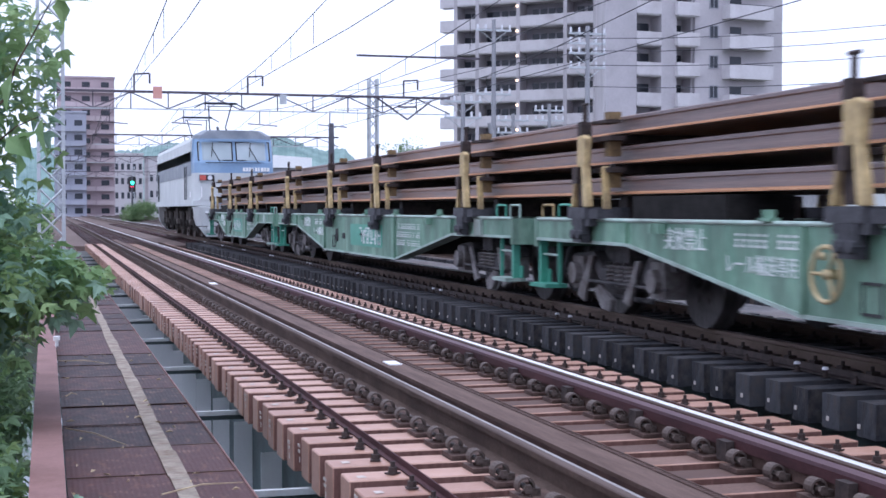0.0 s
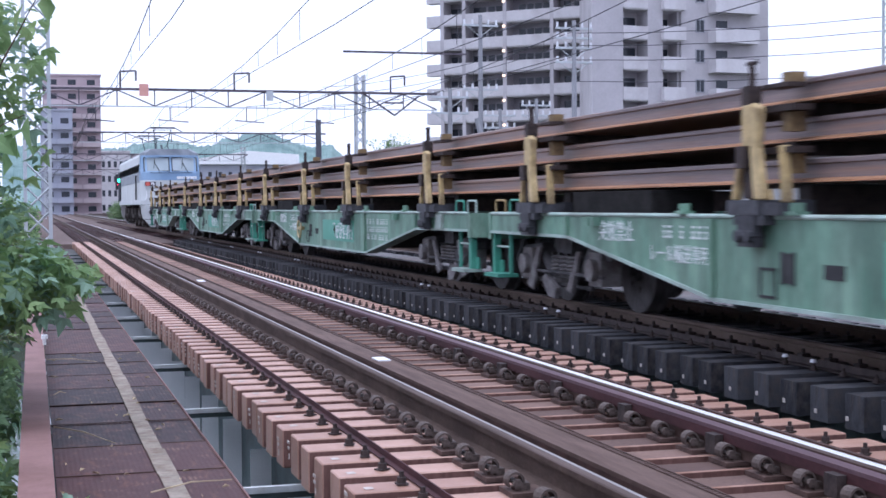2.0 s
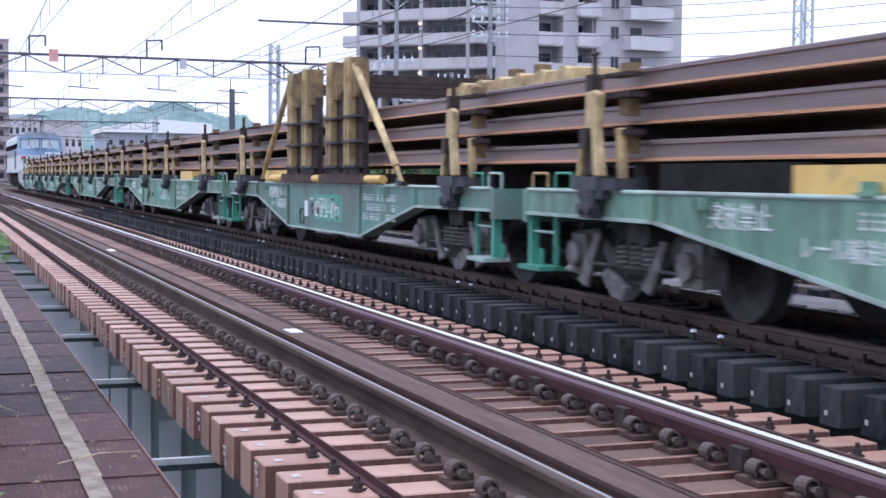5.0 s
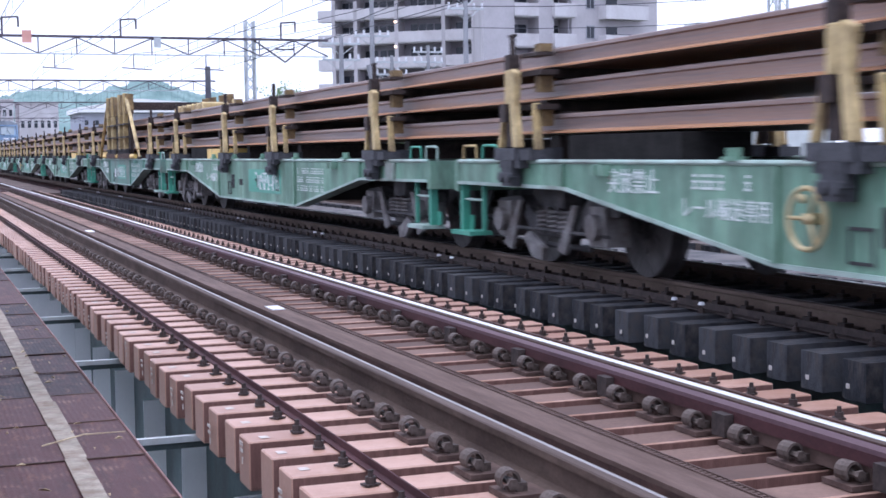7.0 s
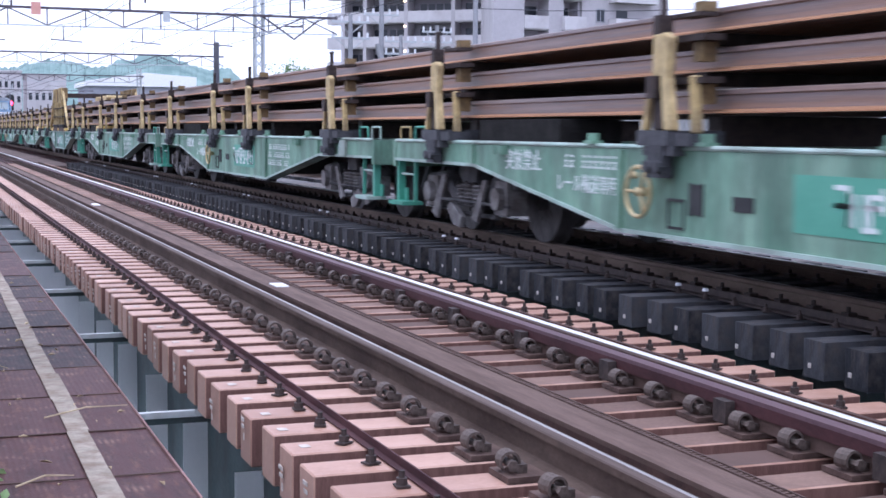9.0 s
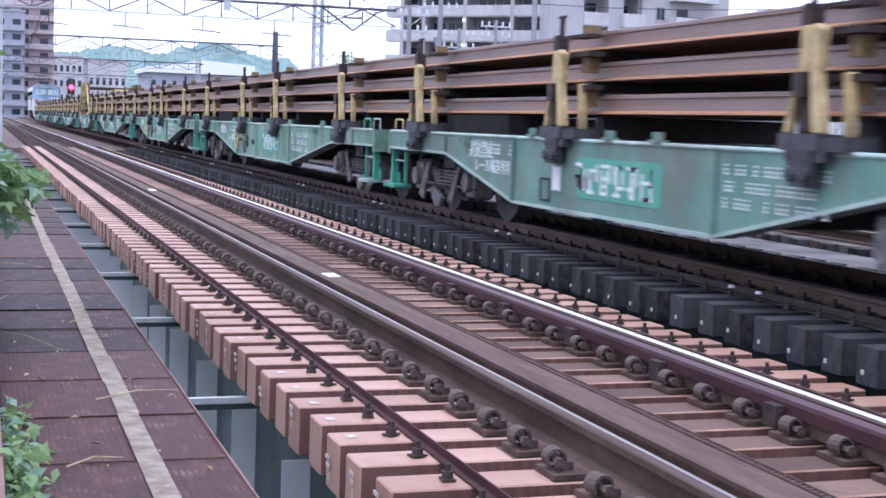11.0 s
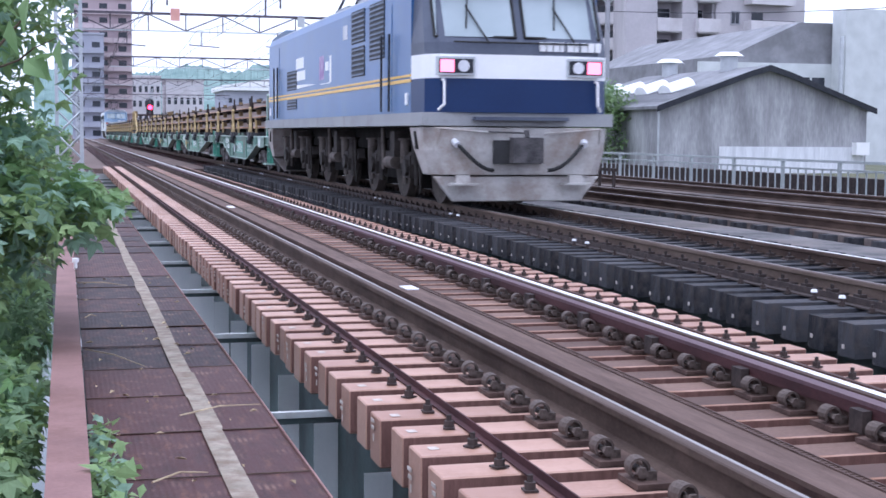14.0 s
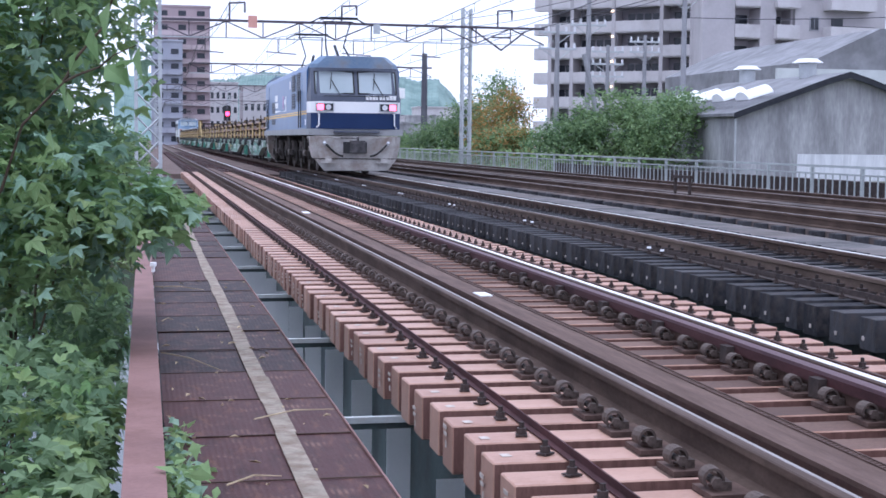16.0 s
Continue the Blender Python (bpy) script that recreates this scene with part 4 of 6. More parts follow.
def wheelset(parent, y, r, gauge=1.06, material=None):
    material = material or M["wheel"]
    ax = part("wheelset", tubes(((-0.75, 0, 0), (0.75, 0, 0), 0.07, 10)), M["wheel"], parent, "dark steel axle")
    for s in (-1, 1):
        bm = B()
        a, b = s * gauge / 2, s * (gauge / 2 + 0.125)
        tube(bm, (a - s * 0.03, 0, 0), (a, 0, 0), r + 0.028, 28)
        tube(bm, (a, 0, 0), (b, 0, 0), r, 28)
        tube(bm, (b, 0, 0), (b + s * 0.05, 0, 0), 0.12, 14)
        for k in range(6):
            an = k * math.pi / 3
            tube(bm, (b, 0.2 * math.cos(an), 0.2 * math.sin(an)), (b + s * 0.012, 0.2 * math.cos(an), 0.2 * math.sin(an)), 0.03, 6)
        part("wheel", bm, material, ax)
    m = pose(0, y, r)
    ax.matrix_basis = m
    WHEELS.append((ax, m, r))


def coil(bm, foot, r, wire, turns, height, n=12):
    """A coil spring wound upwards from its foot."""
    rows = []
    for i in range(int(turns * n) + 1):
        a = 2 * math.pi * i / n
        z = foot[2] + height * i / (turns * n)
        rows.append([bm.verts.new((foot[0] + (r + wire * c) * math.cos(a), foot[1] + (r + wire * c) * math.sin(a), z + wire * q)) for c, q in ((1, 0), (0, 1), (-1, 0), (0, -1))])
    for a, b in zip(rows, rows[1:]):
        for j in range(4):
            bm.faces.new((a[j], a[(j + 1) % 4], b[(j + 1) % 4], b[j]))
    bmesh.ops.recalc_face_normals(bm, faces=bm.faces[:])


def wagon_bogie(parent, y, flip):
    f = -1 if flip else 1
    bm = B()
    for s in (-1, 1):
        x0, x1 = (-1.06, -0.92) if s < 0 else (0.92, 1.06)
        prism(bm, [(y - 1.25, 0.52), (y - 1.2, 0.62), (y - 0.7, 0.66), (y - 0.45, 0.5), (y + 0.45, 0.5), (y + 0.7, 0.66), (y + 1.2, 0.62), (y + 1.25, 0.52), (y + 0.7, 0.5), (y + 0.4, 0.30), (y - 0.4, 0.30), (y - 0.7, 0.5)], "x", x0, x1)
    box(bm, -1.05, 1.05, y - 0.2, y + 0.2, 0.5, 0.74)
    part("bogie_frame", bm, M["bogie"], parent, "grimy cast bogie frame", bevel=0.012)
    for s in (-1, 1):
        for d in (-0.97, 0.97):
            bm = boxes((s * 1.0 - 0.11, s * 1.0 + 0.11, y + d - 0.15, y + d + 0.15, 0.27, 0.6))
            tube(bm, (s * 1.0, y + d, 0.43), (s * 1.18, y + d, 0.43), 0.11, 12)
            part("axle_box", bm, M["bogie_grey"], parent, bevel=0.012)
        for d in (-0.22, 0.0, 0.22):
            bm = B()
            coil(bm, (s * 1.02, y + d, 0.33), 0.075, 0.016, 5.5, 0.23)
            part("spring", bm, M["bogie_grey"], parent)
        bm = B()
        prism(bm, [(y + f * 0.55, 0.62), (y + f * 0.66, 0.62), (y + f * 0.98, 0.2), (y + f * 0.8, 0.14)], "x", s * 1.1 - 0.02, s * 1.1 + 0.02)
        part("brake_lever", bm, M["bogie_grey"], parent, "worn pale brake lever", bevel=0.008)
        bm = B()
        prism(bm, [(y - f * 0.5, 0.6), (y - f * 0.6, 0.6), (y - f * 0.35, 0.16), (y - f * 0.2, 0.2)], "x", s * 1.1 - 0.02, s * 1.1 + 0.02)
        part("brake_lever", bm, M["bogie_grey"], parent, "worn pale brake lever", bevel=0.008)
        bm = B()
        prism(bm, [(y + f * 0.1, 0.2), (y + f * 0.42, 0.34), (y + f * 0.55, 0.28), (y + f * 0.35, 0.1), (y + f * 0.15, 0.08)], "x", s * 1.08 - 0.03, s * 1.08 + 0.03)
        part("brake_lever", bm, M["bogie_grey"], parent, "worn pale brake lever", bevel=0.008)
        part("brake_rod", tubes(((s * 1.1, y - 1.15, 0.36), (s * 1.1, y + 1.15, 0.36), 0.018, 6), ((s * 0.98, y - 0.6, 0.22), (s * 0.98, y + 0.6, 0.22), 0.025, 6)), M["bogie"], parent)
    for d in (-0.97, 0.97):
        wheelset(parent, y + d, 0.43)


STAND = {}


def stand_meshes():
    """Meshes of a rail stand, its origin on the deck edge at the wagon's middle."""
    for s, key in ((-1, "a"), (1, "b")):
        def sx(p, q):
            return min(s * p, s * q), max(s * p, s * q)
        bm = boxes((*sx(0.95, 1.42), -0.15, 0.3, 0.0, 0.11))
        STAND["foot_" + key] = mesh_of("foot", bm, M["stand_grey"], 0.01)
        bm = boxes((*sx(1.15, 1.38), -0.4, -0.16, 0.0, 0.09))
        STAND["toe_" + key] = mesh_of("prop_foot", bm, M["stand_grey"], 0.01)
        bm = boxes((*sx(1.30, 1.40), -0.2, 0.24, -0.07, -0.001))
        STAND["seat_" + key] = mesh_of("clamp_seat", bm, M["stand_grey"], 0.01)
        bm = boxes((*sx(1.335, 1.42), -0.09, 0.15, -0.23, -0.002))
        for y in (-0.05, 0.1):
            tube(bm, (s * 1.46, y, -0.15), (s * 1.33, y, -0.15), 0.045, 8)
        STAND["hook_" + key] = mesh_of("hook_plate", bm, M["stand_grey"], 0.01)
        bm = B()
        prism(bm, [(-0.17, 0.11), (-0.05, 0.11), (0.0, 0.48), (0.055, 0.76), (-0.02, 0.81), (-0.12, 0.77), (-0.09, 0.48)], "x", s * 1.40, s * 1.33)
        STAND["post_" + key] = mesh_of("post", bm, M["yellow"], 0.01)
        bm = B()
        prism(bm, [(0.23, 0.11), (0.30, 0.11), (0.19, 0.5), (0.13, 0.5)], "x", s * 1.39, s * 1.33)
        prism(bm, [(0.07, 0.5), (0.17, 0.5), (0.16, 0.8), (0.07, 0.8)], "x", s * 1.375, s * 1.32)
        STAND["brace_" + key] = mesh_of("brace", bm, M["yellow"], 0.008)
        bm = B()
        prism(bm, [(-0.27, 0.09), (-0.18, 0.09), (-0.14, 0.5), (-0.22, 0.5)], "x", s * 1.25, s * 1.19)
        STAND["prop_" + key] = mesh_of("prop", bm, M["yellow"], 0.008)
        bm = boxes((*sx(1.28, 1.36), 0.03, 0.16, 0.12, 0.5), (*sx(1.359, 1.43), 0.03, 0.15, 0.34, 0.499))
        STAND["latch_" + key] = mesh_of("latch", bm, M["iron"], 0.006)
        bm = boxes((*sx(1.25, 1.36), 0.09, 0.19, 0.78, 0.94))
        tube(bm, (s * 1.30, 0.14, 0.94), (s * 1.30, 0.14, 1.11), 0.026, 8)
        tube(bm, (s * 1.30, 0.07, 1.11), (s * 1.30, 0.21, 1.11), 0.016, 6)
        STAND["pin_" + key] = mesh_of("locking_pin", bm, M["iron"], 0.006)
        for k, z in enumerate((0.428, 0.728, 0.90)):
            bm = boxes((*sx(1.08, 1.24), -0.34 if k < 2 else -0.26, 0.1, z + 0.015, z + 0.06 if k < 2 else z + 0.045))
            STAND["arm%d_%s" % (k, key)] = mesh_of("clamp_arm", bm, M["iron"], 0.008)
            bm = boxes((*sx(1.08, 1.2), -0.24, -0.11, z - 0.13 if k < 2 else z + 0.05, z + 0.01 if k < 2 else z + 0.12))
            STAND["chunk%d_%s" % (k, key)] = mesh_of("clamp_block", bm, M["yellow_dirty"], 0.02)
    for k, z in enumerate((0.432, 0.728)):
        STAND["bar%d" % k] = mesh_of("spacer_bar", boxes((-1.07, 1.07, -0.06, 0.06, z, z + 0.1 - 0.012 * k)), M["iron"], 0.008)
    STAND["core"] = mesh_of("rail_stand", boxes((-0.95, 0.95, -0.09, 0.09, 0.0, 0.22)), M["iron"], 0.01)


stand_meshes()


def bars(parent, x, y0, y1, z, size, rows=1, material="stencil", dense=0.75, name="stencil"):
    """Illegible stencilled writing: small upright bars on the side plate."""
    bm = B()
    for r in range(rows):
        y = y0
        zz = z - r * size * 1.5
        while y < y1:
            w = size * random.uniform(0.5, 0.8)
            if random.random() < dense:
                box(bm, x - 0.004, x, y, y + w, zz, zz + size * 0.16)
                box(bm, x - 0.004, x, y, y + w * 0.9, zz + size * 0.42, zz + size * 0.56)
                box(bm, x - 0.004, x, y + w * 0.35, y + w * 0.6, zz + size * 0.17, zz + size * 0.41)
                box(bm, x - 0.004, x, y + w * 0.1, y + w * 0.8, zz + size * 0.78, zz + size * 0.95)
            y += size
    return tagged(part(name, bm, M[material], parent), kind="stuff")


def glyph_blocks(parent, x, y, n, pitch, size, z):
    """A maker's name, kept as plain stroke shapes."""
    rnd = random.Random(7)
    for i in range(n):
        bm = B()
        y0 = y + i * pitch
        w = pitch * 0.8
        for _ in range(4):
            zz = z + size * rnd.choice((0.02, 0.25, 0.48, 0.7, 0.86))
            box(bm, x - 0.004, x, y0 + w * rnd.choice((0.0, 0.0, 0.3)), y0 + w * rnd.choice((0.7, 1.0, 1.0)), zz, zz + size * 0.11)
        for _ in range(3):
            yy = y0 + w * rnd.choice((0.02, 0.3, 0.55, 0.8))
            box(bm, x - 0.005, x - 0.001, yy, yy + w * 0.14, z + size * rnd.choice((0.0, 0.1, 0.4)), z + size * rnd.choice((0.8, 0.95)))
        part("name_lettering", bm, M["stencil"], parent)


WRITING = {}


def writing(parent, body, size, y, z, x):
    if body not in WRITING:
        me = text_mesh(body, size)
        me.materials.append(M["stencil"])
        WRITING[body] = me
    ob = new("stencil", WRITING[body])
    ob.parent = parent
    ob.matrix_basis = Matrix.Translation((x, y, z)) @ Matrix(((0, 0, -1, 0), (-1, 0, 0, 0), (0, 1, 0, 0), (0, 0, 0, 1)))
    return ob


DECK = 0.975  # height of the wagons' deck edge


def wagon(front, back, stands, handwheel=False, bend=2.85, belly=5.95, label="", worn=False, boxes_at=(), clamp=False, ladder=False, plate=True):
    """A flat wagon; distances are from its front coupling."""
    mid, L = (front + back) / 2, front - back
    h = L / 2
    green = M["wagon_green_old"] if worn else M["wagon_green"]
    w = thing("flat_wagon", label or "green fishbelly flat wagon carrying long new rails on yellow stands", "wagon", pose(TRACK_FAR, mid, 0), "wagons of the train")
    ROLLING.append((w, mid))
    def Y(d):
        return h - d
    side = [(Y(0.45), DECK - 0.015), (Y(0.45), 0.75), (Y(bend), 0.74), (Y(belly), 0.315), (Y(L - belly), 0.315), (Y(L - bend), 0.74), (Y(L - 0.45), 0.75), (Y(L - 0.45), DECK - 0.015)]
    for s in (-1, 1):
        bm = B()
        prism(bm, side, "x", s * 1.30, s * 1.28)
        part("side_sill", bm, green, w, "green painted fishbelly side sill")
        bm = B()
        for (ya, za), (yb, zb) in zip(side[1:6], side[2:7]):
            prism(bm, [(ya, za), (yb, zb), (yb, zb + 0.03), (ya, za + 0.03)], "x", s * 1.315, s * 1.12)
        part("bottom_flange", bm, M["deck_edge"], w)
        for d in (bend, belly, L - belly, L - bend):
            zl = 0.345 if d in (belly, L - belly) else 0.77
            part("rib", boxes((min(s * 1.301, s * 1.335), max(s * 1.301, s * 1.335), Y(d) - 0.03, Y(d) + 0.03, zl, DECK - 0.02)), green, w)
        part("deck_edge", tubes(((s * 1.3, -h + 0.45, DECK), (s * 1.3, h - 0.45, DECK), 0.019, 8)), M["deck_edge"], w, "worn pale deck edge")
        for d in (5.45, 7.2, L - 7.9, L - 5.9, L - bend - 0.6):
            bm = boxes((s * 1.3 - 0.05, s * 1.3 + 0.05, Y(d) - 0.08, Y(d) + 0.08, DECK + 0.014, DECK + 0.04))
            tube(bm, (s * 1.3, Y(d) - 0.045, DECK + 0.04), (s * 1.3, Y(d) - 0.045, DECK + 0.1), 0.03, 8)
            tube(bm, (s * 1.3, Y(d) + 0.045, DECK + 0.04), (s * 1.3, Y(d) + 0.045, DECK + 0.1), 0.03, 8)
            part("lashing_lug", bm, green, w)
        for d in (bend + 0.75, L - bend - 1.1):
            for dd in (-0.11, 0.03):
                part("lashing_hook", boxes((s * 1.345 - 0.04, s * 1.345 + 0.04, Y(d) + dd, Y(d) + dd + 0.08, 0.87, DECK - 0.02)), green, w, bevel=0.01)
        for e in (-1, 1):
            ye = e * (h - 0.46)
            st = part("step", boxes((s * 1.24 - 0.04, s * 1.24 + 0.04, ye - 0.035, ye + 0.035, 0.30, 0.93)), M["bright_green"], w, "bright green step hanger", bevel=0.006)
            part("hanger", boxes((s * 1.24 - 0.02, s * 1.24 + 0.02, ye - e * 0.5 - 0.015, ye - e * 0.5 + 0.015, 0.30, 0.77)), M["bright_green"], st)
            part("tread", boxes((s * 1.24 - 0.14, s * 1.24 + 0.10, ye - 0.26 - e * 0.2, ye + 0.24 - e * 0.2, 0.26, 0.30)), M["deck_edge"] if e < 0 else M["bright_green"], st)
            part("gusset", boxes((s * 1.2 - 0.012, s * 1.2 + 0.012, ye - 0.12, ye + 0.12, 0.301, 0.44)), M["bright_green"], st)
            part("rung", tubes(((s * 1.24, ye, 0.6), (s * 1.24, ye - e * 0.5, 0.6), 0.014, 6)), M["deck_edge"], st)
            part("hose_hanger", tubes(((s * 0.6, e * (h - 0.3), 0.75), (s * 0.75, e * (h - 0.2), 0.4), 0.03, 6), ((s * 0.75, e * (h - 0.2), 0.4), (s * 0.55, e * (h - 0.05), 0.32), 0.03, 6)), M["rubber"], w)
            for d, m in ((0.55, M["yellow"] if e > 0 else M["deck_edge"]), (1.05, M["bright_green"])):
                yy = e * (h - d)
                part("hand_hoop", tubes(((s * 1.22, yy - 0.17, DECK - 0.03), (s * 1.22, yy - 0.17, DECK + 0.13), 0.014, 6), ((s * 1.22, yy + 0.17, DECK - 0.03), (s * 1.22, yy + 0.17, DECK + 0.13), 0.014, 6), ((s * 1.22, yy - 0.14, DECK + 0.15), (s * 1.22, yy + 0.14, DECK + 0.15), 0.014, 6), ((s * 1.22, yy - 0.17, DECK + 0.128), (s * 1.22, yy - 0.14, DECK + 0.15), 0.014, 6), ((s * 1.22, yy + 0.17, DECK + 0.128), (s * 1.22, yy + 0.14, DECK + 0.15), 0.014, 6)), m, w)
        part("end_box", boxes((s * 1.31 - 0.03, s * 1.31 + 0.03, -h + 1.5, -h + 1.78, 0.76, DECK - 0.02)), M["deck_edge"], w, bevel=0.01)
    # floor, centre sill, ends
    part("floor", boxes((-1.27, 1.27, -h + 0.45, h - 0.45, DECK - 0.08, DECK - 0.04)), M["underframe"], w, "blackened deck")
    bm = boxes((-0.3, 0.3, -h + 0.3, h - 0.3, 0.6, 0.89), (-0.9, 0.9, Y(belly), Y(belly) + 0.2, 0.4, 0.89), (-0.9, 0.9, Y(L - belly) - 0.2, Y(L - belly), 0.4, 0.89))
    tube(bm, (-0.5, 0.6, 0.55), (-0.5, -0.7, 0.55), 0.2, 12)
    box(bm, 0.3, 0.9, -1.2, 0.0, 0.35, 0.88)
    part("underframe", bm, M["underframe"], w)
    # black box added where the gap under the load is dark
    part("tool_chest", boxes((-1.2, -0.6, Y(bend + 1.75), Y(bend - 0.1), DECK - 0.039, DECK + 0.22)), M["shade_black"], w, "plain black box filling the gap under the rails", bevel=0.01)
    for e in (-1, 1):
        bm = B()
        prism(bm, [(-1.31, e * (h - 0.45)), (-1.31, e * (h - 0.36)), (-1.0, e * (h - 0.28)), (1.0, e * (h - 0.28)), (1.31, e * (h - 0.36)), (1.31, e * (h - 0.45))], "z", 0.68, DECK)
        part("end_sill", bm, green, w, "green end sill")
        bm = boxes((-0.12, 0.12, min(e * (h - 0.28), e * h), max(e * (h - 0.28), e * h), 0.75, 0.93))
        box(bm, -0.16, 0.16, min(e * (h - 0.1), e * (h + 0.02)), max(e * (h - 0.1), e * (h + 0.02)), 0.70, 0.98)
        part("coupler", bm, M["bogie"], w, bevel=0.03)
        wagon_bogie(w, e * (h - 2.12), e < 0)
    # rail stands
    for d in stands:
        base = new("rail_stand", STAND["core"])
        base.parent, base.matrix_basis = w, pose(0, Y(d), DECK + 0.012)
        base["label"] = "yellow and black clamp stand holding the rails"
        for key, me in STAND.items():
            if key != "core":
                o = new(me.name.split(".")[0], me)
                o.parent = base
    # markings on the side towards the walkway
    xs = -1.302
    if plate:
        part("sign_panel", boxes((xs - 0.003, xs, Y(L - belly) + 0.85, Y(belly) - 2.3 if L > 16 else Y(belly) - 1.6, 0.47, 0.83)), M["label_green"], w, "darker green name panel")
        glyph_blocks(w, xs - 0.004, Y(L - belly) + (0.95 if L > 16 else 1.0), 6, 0.265, 0.28, 0.51)
    writing(w, "突放禁止", 0.2, Y(bend + 1.2), 0.815, xs)
    bars(w, xs, Y(belly) + 0.08, Y(belly) + 0.98, 0.79, 0.11)
    writing(w, "レール輸送専用", 0.16, Y(belly - 0.62), 0.65, xs)
    bars(w, xs, Y(L - belly) - 1.45, Y(L - belly) - 0.15, 0.79, 0.08, 3)
    part("notice_frame", boxes((xs - 0.01, xs, Y(belly + 0.97), Y(belly + 0.95), 0.39, 0.61), (xs - 0.01, xs, Y(belly + 0.75), Y(belly + 0.73), 0.39, 0.61), (xs - 0.01, xs, Y(belly + 0.95), Y(belly + 0.75), 0.39, 0.41), (xs - 0.01, xs, Y(belly + 0.95), Y(belly + 0.75), 0.59, 0.61)), M["underframe"], w)
    part("notice_frame", boxes((xs - 0.012, xs, Y(belly + 1.22), Y(belly + 1.18), 0.5, 0.73), (xs - 0.012, xs, Y(belly + 1.08), Y(belly + 1.04), 0.5, 0.73), (xs - 0.006, xs, Y(belly + 1.18), Y(belly + 1.08), 0.51, 0.72)), M["white"] if worn else M["underframe"], w)
    part("inspection_hole", boxes((xs - 0.006, xs, Y(belly + 1.85), Y(belly + 1.6), 0.56, 0.66)), M["underframe"], w)
    if handwheel:
        hw = part("handwheel", B(), M["brass"], w)
        bm = B()
        ring(bm, (0, 0, 0), "x", 0.185, 0.017, 32, 8)
        for k in range(3):
            an = 2 * math.pi * k / 3 + 2.1
            tube(bm, (0.02, 0, 0), (0, 0.185 * math.cos(an), 0.185 * math.sin(an)), 0.014, 6)
        tube(bm, (0.1, 0, 0), (-0.015, 0, 0), 0.035, 10)
        tube(bm, (-0.005, 0.02, 0.12), (-0.03, 0.02, 0.12), 0.028, 8)
        hw.data = mesh_of("handwheel", bm, M["brass"], 0, True)
        hw.matrix_basis = pose(-1.40, Y(belly + 0.45), 0.645)
        hw["label"] = "faded yellow brake handwheel"
    for d, n, m in boxes_at:
        part("tool_box", boxes((-1.25, -0.55, Y(d + n), Y(d), DECK - 0.039, DECK + 0.2)), M[m], w, "yellow painted steel box", bevel=0.012)
    if clamp:
        for da, db in ((4.75, 6.6), (7.0, 9.2)):
            part("clamp_base", boxes((-1.37, 1.37, Y(db), Y(da), DECK + 0.02, 1.12)), M["plate_brown"], w, "rusty brown clamp base", bevel=0.012)
        for d in (5.35, 6.25, 7.6, 8.5):
            fr = part("clamp_frame", boxes((-1.3, -1.22, Y(d) - 0.42, Y(d) - 0.02, 1.12, 2.2), (1.22, 1.3, Y(d) - 0.42, Y(d) - 0.02, 1.12, 2.2), (-1.38, 1.38, Y(d) - 0.08, Y(d) + 0.08, 2.3, 2.4)), M["iron"], w, "dark steel clamp frame", bevel=0.012)
            for sx in (-1, 1):
                for dd in (-0.11, 0.05):
                    part("clamp_post", boxes((min(sx * 1.3, sx * 1.4), max(sx * 1.3, sx * 1.4), Y(d) + dd, Y(d) + dd + 0.06, 1.2, 2.62)), M["yellow"], fr, "slim yellow channel post", bevel=0.006)
                part("clamp_head", boxes((min(sx * 1.18, sx * 1.36), max(sx * 1.18, sx * 1.36), Y(d) - 0.3, Y(d) - 0.12, 2.1, 2.6)), M["yellow_dirty"], fr, bevel=0.012)
                part("tie_bar", boxes(*[(min(sx * 1.28, sx * 1.42), max(sx * 1.28, sx * 1.42), Y(d) - 0.46, Y(d) + 0.15, z, z + 0.03) for z in (1.2, 1.52, 1.84)]), M["bogie"], fr)
            for j in range(4):
                part("clamp_bolt", tubes(((-1.36, Y(d) - 0.4 + 0.17 * j, 1.12), (-1.36, Y(d) - 0.4 + 0.17 * j, 1.24 - 0.03 * (j % 2)), 0.045, 8)), M["bogie"], fr)
        for da, db in ((3.2, 5.2), (10.7, 8.7)):
            for s in (-1, 1):
                st = part("strut", tubes(((s * 1.34, Y(da + (db - da) * 0.12), 1.2), (s * 1.34, Y(db), 2.5), 0.045, 10), ((s * 1.34, Y(da), 1.0), (s * 1.34, Y(da + (db - da) * 0.13), 1.21), 0.028, 8)), M["yellow"], w, "yellow diagonal strut")
                part("strut_foot", boxes((s * 1.34 - 0.05, s * 1.34 + 0.05, Y(da) - 0.08, Y(da) + 0.08, DECK + 0.005, DECK + 0.06)), M["iron"], st)
        for s in (-1, 1):
            for da, db in ((3.95, 4.7), (6.62, 6.98), (9.25, 9.9)):
                part("hydraulic_ram", tubes(((s * 1.33, Y(db), 1.05), (s * 1.33, Y(da), 1.05), 0.055, 10)), M["yellow_clean"], w, "yellow hydraulic cylinder")
        bm = boxes((-0.2, 0.35, Y(L - 0.9), Y(9.0), 1.96, 2.22))
        for k in range(6):
            tube(bm, (-0.22, Y(9.6 + 0.6 * k), 2.1), (0.37, Y(9.6 + 0.6 * k), 2.1), 0.16, 12)
        part("top_beam", bm, M["yellow"], w, "dirty yellow beam lying over the load", bevel=0.012)
